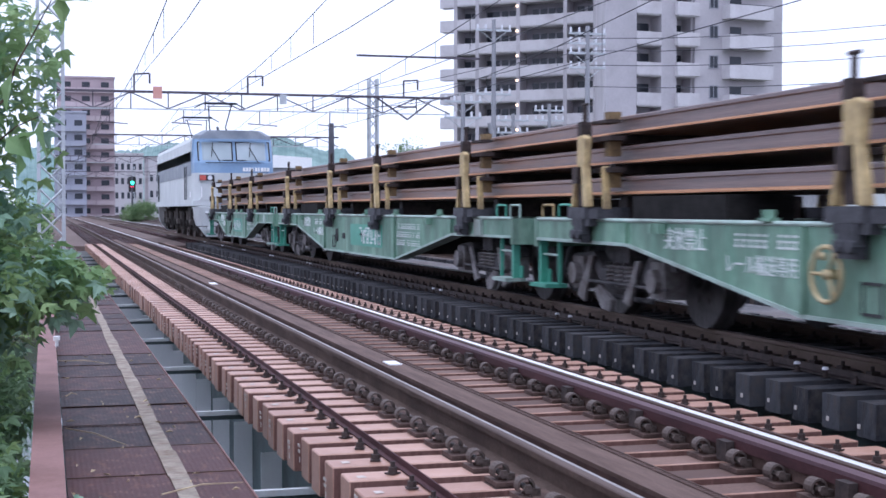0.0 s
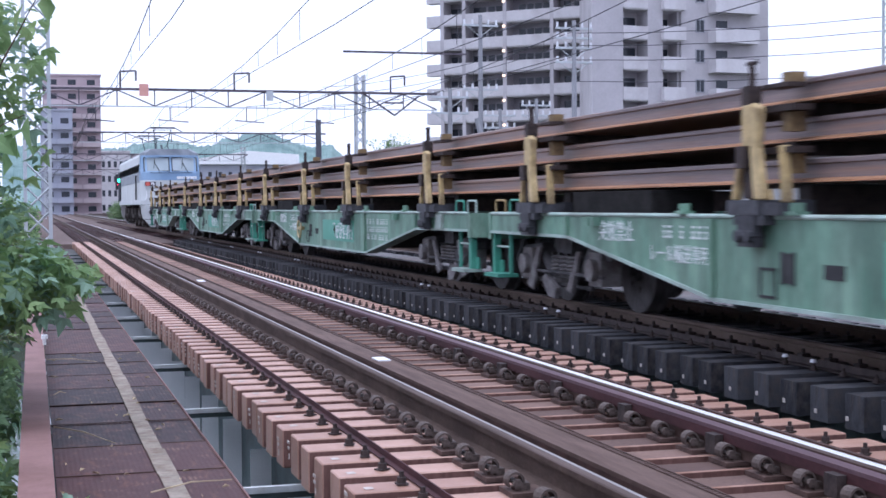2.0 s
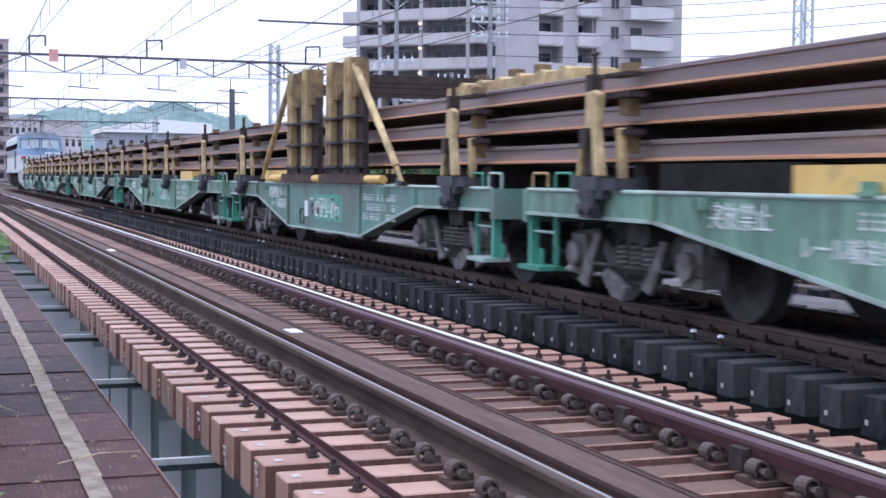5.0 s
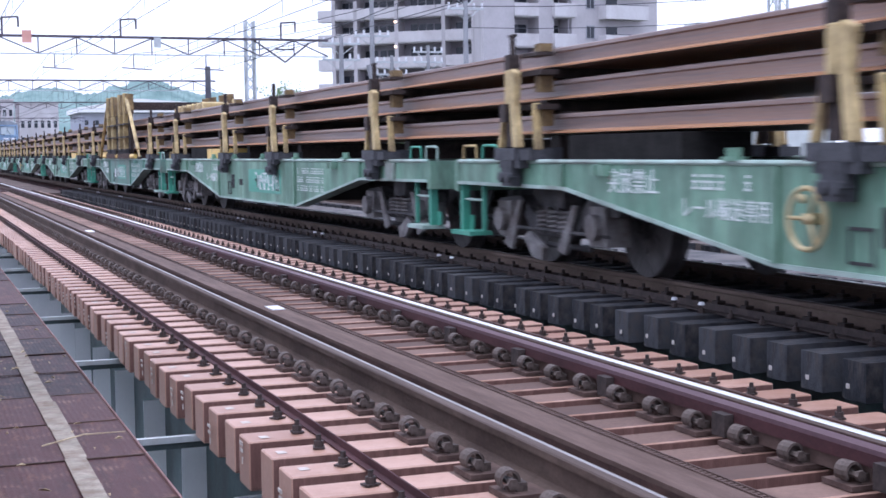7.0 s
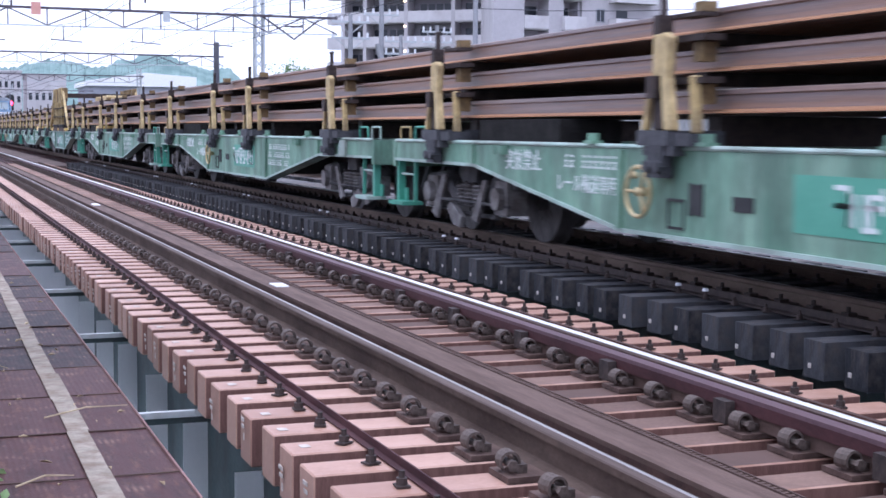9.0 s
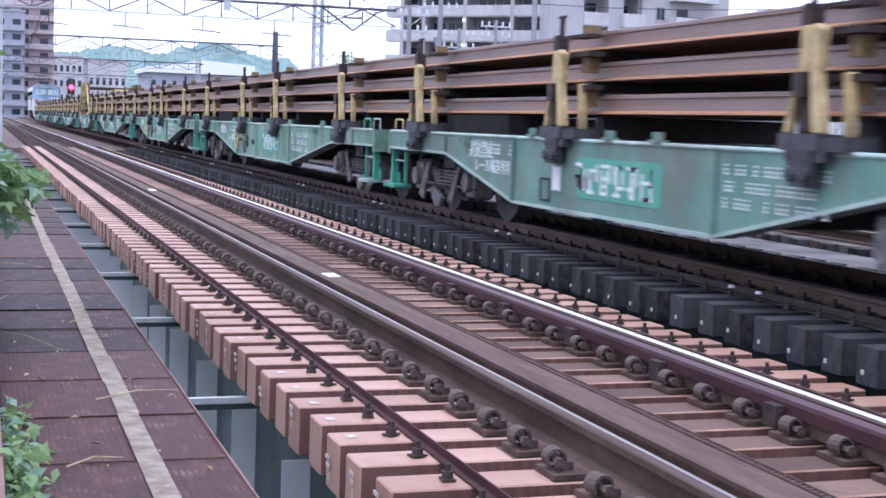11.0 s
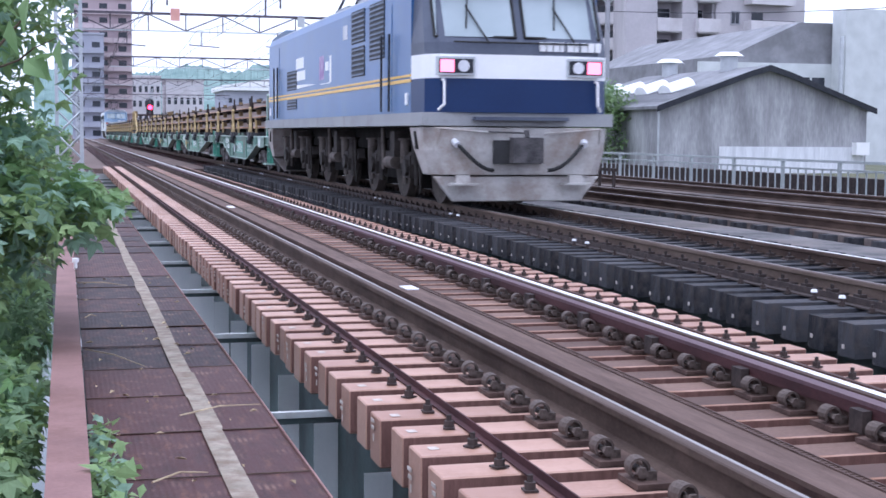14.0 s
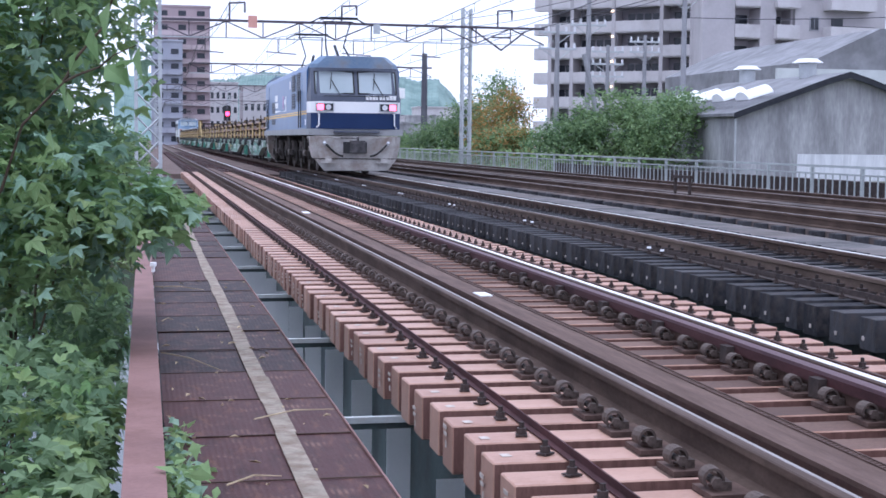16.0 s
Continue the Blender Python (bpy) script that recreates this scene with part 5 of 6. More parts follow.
    if ladder:
        ld = part("end_ladder", tubes(*[q for x in (-1.2, -0.8) for q in (((x, -h + 1.45, DECK), (x, -h + 1.28, 2.02), 0.03, 8), ((x, -h + 1.28, 2.02), (x, -h + 1.22, 2.08), 0.03, 8), ((x, -h + 1.22, 2.08), (x, -h + 1.14, 2.04), 0.03, 8))]), M["deck_edge"], w, "pale green curved ladder")
        for z in (1.25, 1.5, 1.75, 1.98):
            part("rung", tubes(((-1.2, -h + 1.45 - (z - DECK) * 0.163, z), (-0.8, -h + 1.45 - (z - DECK) * 0.163, z), 0.018, 6)), M["deck_edge"], ld)
        part("hand_hoop", tubes(((-1.22, -h + 0.62, DECK), (-1.22, -h + 0.62, 1.35), 0.024, 8), ((-1.22, -h + 0.36, DECK), (-1.22, -h + 0.36, 1.35), 0.024, 8), ((-1.22, -h + 0.62, 1.35), (-1.22, -h + 0.55, 1.42), 0.024, 8), ((-1.22, -h + 0.55, 1.42), (-1.22, -h + 0.43, 1.42), 0.024, 8), ((-1.22, -h + 0.43, 1.42), (-1.22, -h + 0.36, 1.35), 0.024, 8)), M["deck_edge"], w, "pale green hand hoop")
        disc = part("tail_disc", tubes(((-1.0, -h + 0.27, 0.88), (-1.0, -h + 0.24, 0.88), 0.23, 24)), M["red_sign"], w, "round red tail marker with a pale rim")
        bm = B()
        ring(bm, (-1.0, -h + 0.24, 0.88), "y", 0.23, 0.014, 24, 6)
        part("rim", bm, M["porcelain"], disc)
        box_part = part("brake_box", boxes((-1.43, -1.34, -h + 1.0, -h + 1.55, 0.7, DECK - 0.01)), M["deck_edge"], w, "pale green brake valve box", bevel=0.02)
        part("cover", boxes((-1.445, -1.43, -h + 1.08, -h + 1.3, 0.74, DECK - 0.06)), M["stencil"], box_part, bevel=0.004)
    return w


CUTS = (46.2, 32.1, 14.66, -2.95, -20.2, -34.0, -51.17, -67.8, -84.9, -98.9)
for k, (a, b) in enumerate(zip(CUTS, CUTS[1:])):
    n = a - b
    if k in (0, 8):
        wagon(a, b, (1.8, 6.2, 10.35), bend=2.75, belly=4.95, worn=k == 8, ladder=k == 8, label="shorter green flat wagon at the end of the rail load")
    elif k == 4:
        wagon(a, b, (1.7, n - 1.4), bend=2.75, belly=4.95, worn=True, boxes_at=((3.0, 1.7, "yellow_clean"),), clamp=True, label="worn green flat wagon with a tall yellow clamp frame", plate=True)
    else:
        wagon(a, b, (1.95, 6.7, n - 7.0, n - 2.1), handwheel=k in (2, 6, 7), boxes_at=((n - 5.6, 1.5, "yellow_clean"),) if k == 3 else (((4.6, 1.3, "yellow_clean"),) if k == 5 else ()))


def long_rails():
    """The load: three layers of long new rails, lying right through the train."""
    prof = rail_profile(0.172, 0.065, 0.145)
    y0, y1 = CUTS[-1] + 1.2, CUTS[0] - 1.2
    mid = (y0 + y1) / 2
    bm = B()
    fs = prism(bm, prof, "y", y0 - mid, y1 - mid)
    # underside keeps the darker brown, the shade below the foot put into colour
    for f in fs:
        if f.calc_center_median().z < -0.145 and f.normal.z > -0.5:
            f.material_index = 1
    me = mesh_of("steel_rail", bm, [M["load_side"], M["load_foot"]])
    for tier, z in enumerate((1.392, 1.69, 1.972)):
        # unseen inner rails added, packed close to keep light out of the gaps
        for i in range(14):
            x = -1.0 + i * 0.154 + (0.02 if tier == 1 else 0.0)
            ob = new("steel_rail", me)
            tagged(ob, "long new brown steel rail lying across the wagons", "rail", "load of long rails")
            ob.matrix_basis = pose(TRACK_FAR + x, mid, z)
            ROLLING.append((ob, mid, x, z))


long_rails()


def loco(u_face, length, label, c, width=1.43, roof=(3.36, 3.6), name_bar=True, ws_z=(2.46, 3.12), band=(1.87, 2.21), number=True, panto_up=False, louvres=True):
    """A box-cab locomotive; its near cab looks back along the line (-y)."""
    h = length / 2
    mid = u_face + h
    lo = thing("locomotive", label, "locomotive", pose(TRACK_FAR - 0.06, mid, 0))
    ROLLING.append((lo, mid, -0.06, 0.0))
    W = width
    plan = [(-W, 0.75), (-W * 0.955, 0.22), (-W * 0.83, 0.05), (-W * 0.45, 0.0), (W * 0.45, 0.0), (W * 0.83, 0.05), (W * 0.955, 0.22), (W, 0.75)]
    levels = [(1.39, 0.0, 1.0), (band[0], 0.0, 1.0), (band[1], 0.0, 1.0), (ws_z[0] - 0.08, 0.04, 1.0), (ws_z[1] + 0.12, 0.42, 0.965), (roof[0], 0.42, 0.95), (roof[1], 0.42, 0.72)]
    mats = [c["low"], c["band"], c["cab"], c["cab"], c["cab_top"], c["cab_top"]]
    for e in (-1, 1):
        cab = None
        for k in range(len(levels) - 1):
            bm = B()
            rows = []
            for z, back, sx in levels[k:k + 2]:
                rows.append([bm.verts.new((x * sx, e * (h - y - min(back, 0.42)), z)) for x, y in plan[1:-1]] + [bm.verts.new((x * sx, e * (h - 0.78), z)) for x in (W, -W)])
            n = len(rows[0])
            for i in range(n):
                bm.faces.new((rows[0][i], rows[0][(i + 1) % n], rows[1][(i + 1) % n], rows[1][i]))
            bm.faces.new(rows[0])
            bm.faces.new(rows[1])
            bmesh.ops.recalc_face_normals(bm, faces=bm.faces[:])
            nm = ("nose_panel", "nose_band", "nose_panel", "cab_front", "cab_roof", "cab_roof")[k]
            part(nm, bm, mats[k], lo, ("", "white band across the nose", "", "dark grey windscreen surround", "", "")[k])
        # windscreens, set in the sloping front
        za, zb = ws_z
        def front(x, z, proud):
            f = (z - levels[3][0]) / (levels[4][0] - levels[3][0])
            d = 0.04 + f * 0.38 - proud
            yy = 0.0 if abs(x) < W * 0.45 else (abs(x) - W * 0.45) / (W * 0.38) * 0.05
            if abs(x) > W * 0.83:
                yy = 0.05 + (abs(x) - W * 0.83) / (W * 0.125) * 0.17
            return (x, e * (h - d - yy), z)
        for xa, xb in ((-1.24, -0.07), (0.07, 1.24)):
            bm = B()
            cols = [xa + (xb - xa) * i / 6 for i in range(7)]
            g = [[bm.verts.new(front(x, z, 0.012)) for x in cols] for z in (za, zb)]
            for i in range(6):
                bm.faces.new((g[0][i], g[0][i + 1], g[1][i + 1], g[1][i]))
            bmesh.ops.recalc_face_normals(bm, faces=bm.faces[:])
            ws = part("windscreen", bm, M["pane"], lo, "windscreen, pale with the sky reflection in its colour")
            bm = B()
            for p, q in ((front(xa, za, 0.02), front(xb, za, 0.02)), (front(xa, zb, 0.02), front(xb, zb, 0.02)), (front(xa, za, 0.02), front(xa, zb, 0.02)), (front(xb, za, 0.02), front(xb, zb, 0.02))):
                tube(bm, p, q, 0.022, 6)
            part("window_seal", bm, M["rubber"], ws)
            part("wiper", tubes((front(xa * 0.35 + xb * 0.65, za - 0.1, 0.06), front(xa * 0.6 + xb * 0.4, za + 0.45, 0.05), 0.013, 5), (front(xa * 0.62 + xb * 0.38, za + 0.12, 0.05), front(xa * 0.56 + xb * 0.44, za + 0.62, 0.05), 0.012, 5)), M["rubber"], ws)
        part("wiper_rail", tubes(((-1.0, e * (h + 0.02), za - 0.08), (1.0, e * (h + 0.02), za - 0.08), 0.014, 6)), M["rubber"], lo)
        part("sun_visor", boxes((-1.25, 1.25, min(e * (h - 0.36), e * (h - 0.24)), max(e * (h - 0.36), e * (h - 0.24)), zb + 0.07, zb + 0.1)), c["cab"], lo)
        # lamps
        for s in (-1, 1):
            zc = (band[0] + band[1]) / 2
            lb = part("lamp_housing", boxes((s * 0.97 - 0.28, s * 0.97 + 0.28, e * (h - 0.005) - 0.03, e * (h - 0.005) + 0.03, zc - 0.13, zc + 0.13)), M["mast"], lo, bevel=0.02)
            part("lamp_bezel", boxes((s * 0.97 - 0.25, s * 0.97 + 0.25, e * (h + 0.026) - 0.004, e * (h + 0.026) + 0.004, zc - 0.1, zc + 0.1)), M["louvre"], lb)
            part("tail_lamp", boxes((s * 1.1 - 0.1, s * 1.1 + 0.1, e * (h + 0.034) - 0.004, e * (h + 0.034) + 0.004, zc - 0.085, zc + 0.085)), M["tail_lamp"] if (e < 0 and c["tail"]) else M["red_sign"], lb, "glowing red tail lamp" if c["tail"] else "")
            part("head_lamp", tubes(((s * 0.86, e * (h + 0.03), zc), (s * 0.86, e * (h + 0.04), zc), 0.085, 14)), M["porcelain"], lb)
            part("nose_handrail", tubes(((s * 1.15, e * (h + 0.05), 1.83), (s * 1.15, e * (h + 0.07), 1.5), 0.02, 6), ((s * 1.15, e * (h + 0.07), 1.5), (s * 1.22, e * (h + 0.0), 1.42), 0.02, 6), ((s * 1.15, e * (h + 0.05), 1.83), (s * 1.15, e * (h - 0.06), 1.85), 0.02, 6)), M["white"], lo)
        if number and e < 0:
            bm = B()
            for i, wd in enumerate((0.085, 0.085, 0.085, 0.05, 0.085, 0.06, 0.085, 0.085, 0.085)):
                x = 0.28 + i * 0.105
                zb0 = band[1] + 0.06
                box(bm, x, x + wd, -h - 0.012, -h + 0.05, zb0, zb0 + 0.13)
            part("running_number", bm, M["white"], lo, "white raised running number bars")
        # skirt and plough
        bm = B()
        rows = []
        for z, wo, wi, y0, y1, y2 in ((1.18, 0.975, 0.87, 0.03, 0.2, 1.02), (0.85, 0.955, 0.84, 0.04, 0.21, 0.82), (0.5, 0.9, 0.78, 0.08, 0.24, 0.6)):
            rows.append([bm.verts.new((W * x, e * (h - y), z)) for x, y in ((-wo, y2), (-wo, y1), (-wi, y0), (wi, y0), (wo, y1), (wo, y2))])
        for lo_row, hi_row in zip(rows, rows[1:]):
            for i in range(6):
                bm.faces.new((lo_row[i], lo_row[(i + 1) % 6], hi_row[(i + 1) % 6], hi_row[i]))
        bm.faces.new(rows[0])
        bm.faces.new(rows[-1])
        bmesh.ops.recalc_face_normals(bm, faces=bm.faces[:])
        sk = part("skirt", bm, c["skirt"], lo, "weathered grey front skirt wrapped round the corners", bevel=0.01)
        for s in (-1, 1):
            bm = B()
            prism(bm, [(e * (h - 0.62), 1.12), (e * (h - 0.72), 1.12), (e * (h - 0.62), 0.86), (e * (h - 0.53), 0.86)], "x", s * W * 0.955, s * W * 0.979)
            part("step_slot", bm, M["shade_black"], sk)
            part("brake_hose", tubes(*[((s * (0.95 - 0.09 * i), e * (h + 0.03 + 0.05 * math.sin(i * 0.5)), 0.95 - 0.38 * math.sin(i * 0.26)), (s * (0.95 - 0.09 * (i + 1)), e * (h + 0.03 + 0.05 * math.sin((i + 1) * 0.5)), 0.95 - 0.38 * math.sin((i + 1) * 0.26)), 0.028, 8) for i in range(6)]), M["rubber"], lo)
            part("hose_cock", tubes(((s * 0.98, e * (h - 0.03), 0.98), (s * 0.95, e * (h + 0.06), 0.93), 0.05, 10)), M["porcelain"], lo)
            part("step", boxes((s * 0.85 - 0.22, s * 0.85 + 0.22, min(e * (h - 0.05), e * (h + 0.15)), max(e * (h - 0.05), e * (h + 0.15)), 0.36, 0.39), (s * 0.85 - 0.1, s * 0.85 + 0.1, min(e * (h - 0.05), e * (h + 0.02)), max(e * (h - 0.05), e * (h + 0.02)), 0.39, 0.5)), c["skirt"], lo)
            part("grab_rail", tubes(((s * 0.35, e * (h + 0.05), 1.1), (s * 1.2, e * (h + 0.05), 1.16), 0.016, 6), ((s * 1.2, e * (h + 0.05), 1.16), (s * 1.22, e * (h - 0.03), 0.95), 0.016, 6)), c["skirt"], lo)
        bm = B()
        prism(bm, [(-W * 0.88, 0.48), (W * 0.88, 0.48), (W * 0.68, 0.12), (-W * 0.68, 0.12)], "y", e * (h - 0.19), e * (h - 0.12))
        part("snow_plough", bm, c["skirt"], lo, "dusty grey rail guard", bevel=0.015)
        # added black backing, imitates the dark behind skirt and plough
        part("buffer_beam", boxes((-0.95, 0.95, min(e * (h - 0.36), e * (h - 0.2)), max(e * (h - 0.36), e * (h - 0.2)), 0.16, 0.495)), M["shade_black"], lo)
        part("coupler_pocket", boxes((-0.4, 0.32, min(e * (h - 0.03), e * (h + 0.01)), max(e * (h - 0.03), e * (h + 0.01)), 0.66, 1.0)), M["underframe"], lo)
        cp = part("coupler", boxes((-0.16, 0.16, min(e * (h + 0.01), e * (h + 0.3)), max(e * (h + 0.01), e * (h + 0.3)), 0.74, 1.0), (-0.24, 0.2, min(e * (h + 0.25), e * (h + 0.45)), max(e * (h + 0.25), e * (h + 0.45)), 0.68, 1.04)), M["bogie"], lo, bevel=0.07)
        part("coupler_lever", tubes(((0, e * (h + 0.3), 1.04), (0, e * (h + 0.28), 1.14), 0.04, 8), ((-0.5, e * (h + 0.05), 1.12), (0, e * (h + 0.28), 1.1), 0.014, 6)), M["bogie"], cp)
        part("front_ledge", boxes((-0.7, 0.7, min(e * (h - 0.05), e * (h + 0.1)), max(e * (h - 0.05), e * (h + 0.1)), 1.28, 1.33)), c["cab"], lo)
    # body
    yb = h - 0.75
    bm = B()
    prism(bm, [(-W, 1.39), (W, 1.39), (W, roof[0] - 0.2), (W * 0.96, roof[0] - 0.06), (-W * 0.96, roof[0] - 0.06), (-W, roof[0] - 0.2)], "y", -(h - 0.77), h - 0.77)
    part("body", bm, c["side"], lo, c["side_label"])
    part("sill", boxes((-W - 0.005, W + 0.005, -h + 0.05, h - 0.05, 1.2, 1.388)), c["sill"], lo, "grey body sill", bevel=0.01)
    bm = B()
    prism(bm, [(-W * 0.96, roof[0] - 0.058), (W * 0.96, roof[0] - 0.058), (W * 0.6, roof[1] - 0.04), (-W * 0.6, roof[1] - 0.04)], "y", -(h - 0.8), h - 0.8)
    part("roof", bm, c["roof"], lo)
    part("roof_equipment", boxes(*[(-0.6, 0.6, y, y + 1.4, roof[1] - 0.039, roof[1] + 0.12) for y in (-3.2, -0.8, 1.6)]), c["roof"], lo, bevel=0.03)
    for s in (-1, 1):
        x0, x1 = (s * (W + 0.014), s * W) if s < 0 else (s * W, s * (W + 0.014))
        for z0, z1, m in c["lines"]:
            part("side_stripe", boxes((x0, x1, -(h - 0.76), h - 0.76, z0, z1)), m, lo)
        if louvres:
            for y, wd, z0, z1 in ((-h + 4.03, 1.12, 2.62, 3.18), (-h + 4.03, 1.12, 2.05, 2.56), (-h + 2.52, 1.12, 2.27, 3.18), (-h + 11.2, 1.36, 2.02, 2.44), (-h + 11.2, 1.36, 1.6, 1.81)):
                lv = part("louvre", boxes((s * (W + 0.003) - 0.004, s * (W + 0.003) + 0.004, y, y + wd, z0, z1)), M["louvre"], lo, "dark ventilation louvre")
                nsl = max(3, int((z1 - z0) / 0.075))
                part("louvre_slat", boxes(*[(min(s * (W + 0.0075), s * (W + 0.02)), max(s * (W + 0.0075), s * (W + 0.02)), y + 0.02, y + wd - 0.02, z0 + 0.02 + k * (z1 - z0) / nsl, z0 + 0.05 + k * (z1 - z0) / nsl) for k in range(nsl)]), c["slat"], lv)
            ex0, ex1 = min(s * W, s * (W + 0.004)), max(s * W, s * (W + 0.004))
            part("side_emblem", boxes((ex0, ex1, -h + 10.3, -h + 11.3, 2.45, 2.68), (ex0, ex1, -h + 10.1, -h + 11.2, 2.2, 2.4)), M["white"], lo, "white painted emblem patch")
            bm = B()
            prism(bm, [(-h + 8.8, 2.06), (-h + 11.4, 2.03), (-h + 11.4, 2.12), (-h + 10.2, 2.1)], "x", s * W, s * (W + 0.004))
            part("side_emblem", bm, M["white"], lo, "white wedge-shaped emblem")
            part("side_emblem", boxes((ex0, ex1, -h + 7.9, -h + 8.4, 2.12, 2.58)), M["violet"], lo, "faded violet emblem patch")
            part("side_emblem", boxes((ex0, ex1, -h + 7.1, -h + 7.3, 2.05, 2.55), (ex0, ex1, -h + 7.4, -h + 7.75, 2.28, 2.45), (ex0, ex1, -h + 7.2, -h + 8.3, 2.03, 2.045)), M["white"], lo, "white painted emblem strokes")
            part("side_window", boxes((ex0, ex1, -h + 5.55, -h + 5.95, 2.75, 3.0)), M["panel_pale"], lo)
        for e in (-1, 1):
            part("door_handrail", tubes(((s * (W + 0.06), e * (h - 1.95), 1.42), (s * (W + 0.06), e * (h - 1.95), 2.6), 0.018, 6), ((s * (W + 0.06), e * (h - 2.5), 1.42), (s * (W + 0.06), e * (h - 2.5), 2.6), 0.018, 6)), M["louvre"], lo)
            part("cab_door", boxes((min(s * W, s * (W + 0.008)), max(s * W, s * (W + 0.008)), e * (h - 2.23) - 0.22, e * (h - 2.23) + 0.22, 1.42, 3.05)), c["side"], lo, bevel=0.004)
            part("marker_lamp", boxes((min(s * W * 0.99, s * (W + 0.02)), max(s * W * 0.99, s * (W + 0.02)), e * (h - 1.0) - 0.07, e * (h - 1.0) + 0.07, 1.5, 1.68)), M["white"], lo)
    # running gear
    axles = [h - 2.0 - i * (length - 4.0) / 5 for i in range(6)]
    for k in range(3):
        ya, yb2 = axles[2 * k + 1], axles[2 * k]
        bm = B()
        for s in (-1, 1):
            prism(bm, [(ya - 0.7, 0.62), (ya - 0.6, 0.8), (yb2 + 0.6, 0.8), (yb2 + 0.7, 0.62), (yb2 + 0.35, 0.55), (ya - 0.35, 0.55)], "x", s * 0.95, s * 1.1)
        box(bm, -1.0, 1.0, (ya + yb2) / 2 - 0.3, (ya + yb2) / 2 + 0.3, 0.5, 0.9)
        part("bogie_frame", bm, M["gear"], lo, bevel=0.012)
        for s in (-1, 1):
            for y in (ya, yb2):
                bm = boxes((s * 1.08 - 0.1, s * 1.08 + 0.1, y - 0.17, y + 0.17, 0.4, 0.75))
                tube(bm, (s * 1.1, y, 0.56), (s * 1.24, y, 0.56), 0.13, 12)
                part("axle_box", bm, M["gear"], lo, bevel=0.015)
                for d in (-0.38, 0.38):
                    bm = tubes(((s * 1.12, y + d, 0.62), (s * 1.12, y + d, 0.98), 0.085, 12), ((s * 1.12, y + d, 0.98), (s * 1.12, y + d, 1.01), 0.12, 12), ((s * 1.12, y + d, 0.3), (s * 1.12, y + d, 0.62), 0.04, 8))
                    part("suspension_spring", bm, M["gear_grey"] if d > 0 else M["gear"], lo)
            yc = (ya + yb2) / 2
            part("air_cylinder", tubes(((s * 1.16, yc - 0.35, 0.62), (s * 1.16, yc + 0.2, 0.62), 0.1, 12)), M["gear_grey"], lo)
            for ys, q in ((ya, -1), (yb2, 1)):
                part("sand_pipe", tubes(((s * 1.14, ys + q * 0.62, 0.95), (s * 1.1, ys + q * 0.55, 0.2), 0.025, 6)), M["gear"], lo)
            part("damper", tubes(((s * 1.2, yc + 0.35, 0.5), (s * 1.22, yc + 0.35, 1.18), 0.035, 10)), M["gear_grey"], lo)
            part("equipment_box", boxes((s * 1.1 - 0.18, s * 1.1 + 0.18, yc - 0.75, yc - 0.45, 0.72, 1.12)), M["gear"], lo, bevel=0.015)
        for y in (ya, yb2):
            wheelset(lo, y, 0.56, 1.06, M["gear_grey"])
            part("traction_motor", boxes((-0.5, 0.5, y - 0.52, y + 0.52, 0.16, 0.818)), M["shade_black"], lo, bevel=0.03)
    # underfloor mass and tanks, near-black with the shade in the colour
    part("underfloor", boxes((-0.9, 0.9, -h + 0.8, h - 0.8, 0.82, 1.195)), M["shade_black"], lo)
    for k in range(2):
        yt = (axles[2 * k + 1] + axles[2 * k + 2]) / 2
        part("underfloor_tank", boxes((-0.6, 0.6, yt - 0.6, yt + 0.6, 0.3, 0.819)), M["shade_black"], lo, bevel=0.03)
    # pantographs
    for e in (-1, 1):
        pg = part("pantograph", tubes(((-0.5, e * (h - 3.6), 3.5), (0.5, e * (h - 3.6), 3.5), 0.05, 8), ((-0.5, e * (h - 4.6), 3.5), (0.5, e * (h - 4.6), 3.5), 0.05, 8), ((-0.45, e * (h - 3.6), 3.5), (-0.45, e * (h - 4.6), 3.5), 0.05, 8), ((0.45, e * (h - 3.6), 3.5), (0.45, e * (h - 4.6), 3.5), 0.05, 8)), M["louvre"], lo)
        ye = e * (h - 4.3)
        part("lower_arm", tubes(((0, e * (h - 3.6), 3.55), (0, e * (h - 5.1), 4.2), 0.05, 8), ((-0.4, e * (h - 3.6), 3.55), (-0.3, e * (h - 5.1), 4.2), 0.03, 8), ((0.4, e * (h - 3.6), 3.55), (0.3, e * (h - 5.1), 4.2), 0.03, 8)), M["louvre"], pg)
        part("upper_arm", tubes(((-0.3, e * (h - 5.1), 4.2), (-0.42, ye, 4.95), 0.025, 6), ((0.3, e * (h - 5.1), 4.2), (0.42, ye, 4.95), 0.025, 6)), M["louvre"], pg)
        part("collector", tubes(((-0.62, ye, 5.05), (0.62, ye, 5.05), 0.035, 8), ((-0.62, ye - 0.25, 5.05), (0.62, ye - 0.25, 5.05), 0.035, 8), ((-0.62, ye, 5.05), (-0.95, ye, 4.88), 0.025, 6), ((0.62, ye, 5.05), (0.95, ye, 4.88), 0.025, 6), ((-0.5, ye, 4.95), (0.5, ye, 4.95), 0.02, 6)), M["louvre"], pg)
        part("insulator", tubes(*[((x, e * (h - y), 3.4), (x, e * (h - y), 3.5), 0.08, 8) for x in (-0.45, 0.45) for y in (3.6, 4.6)]), M["porcelain"], pg)
    return lo


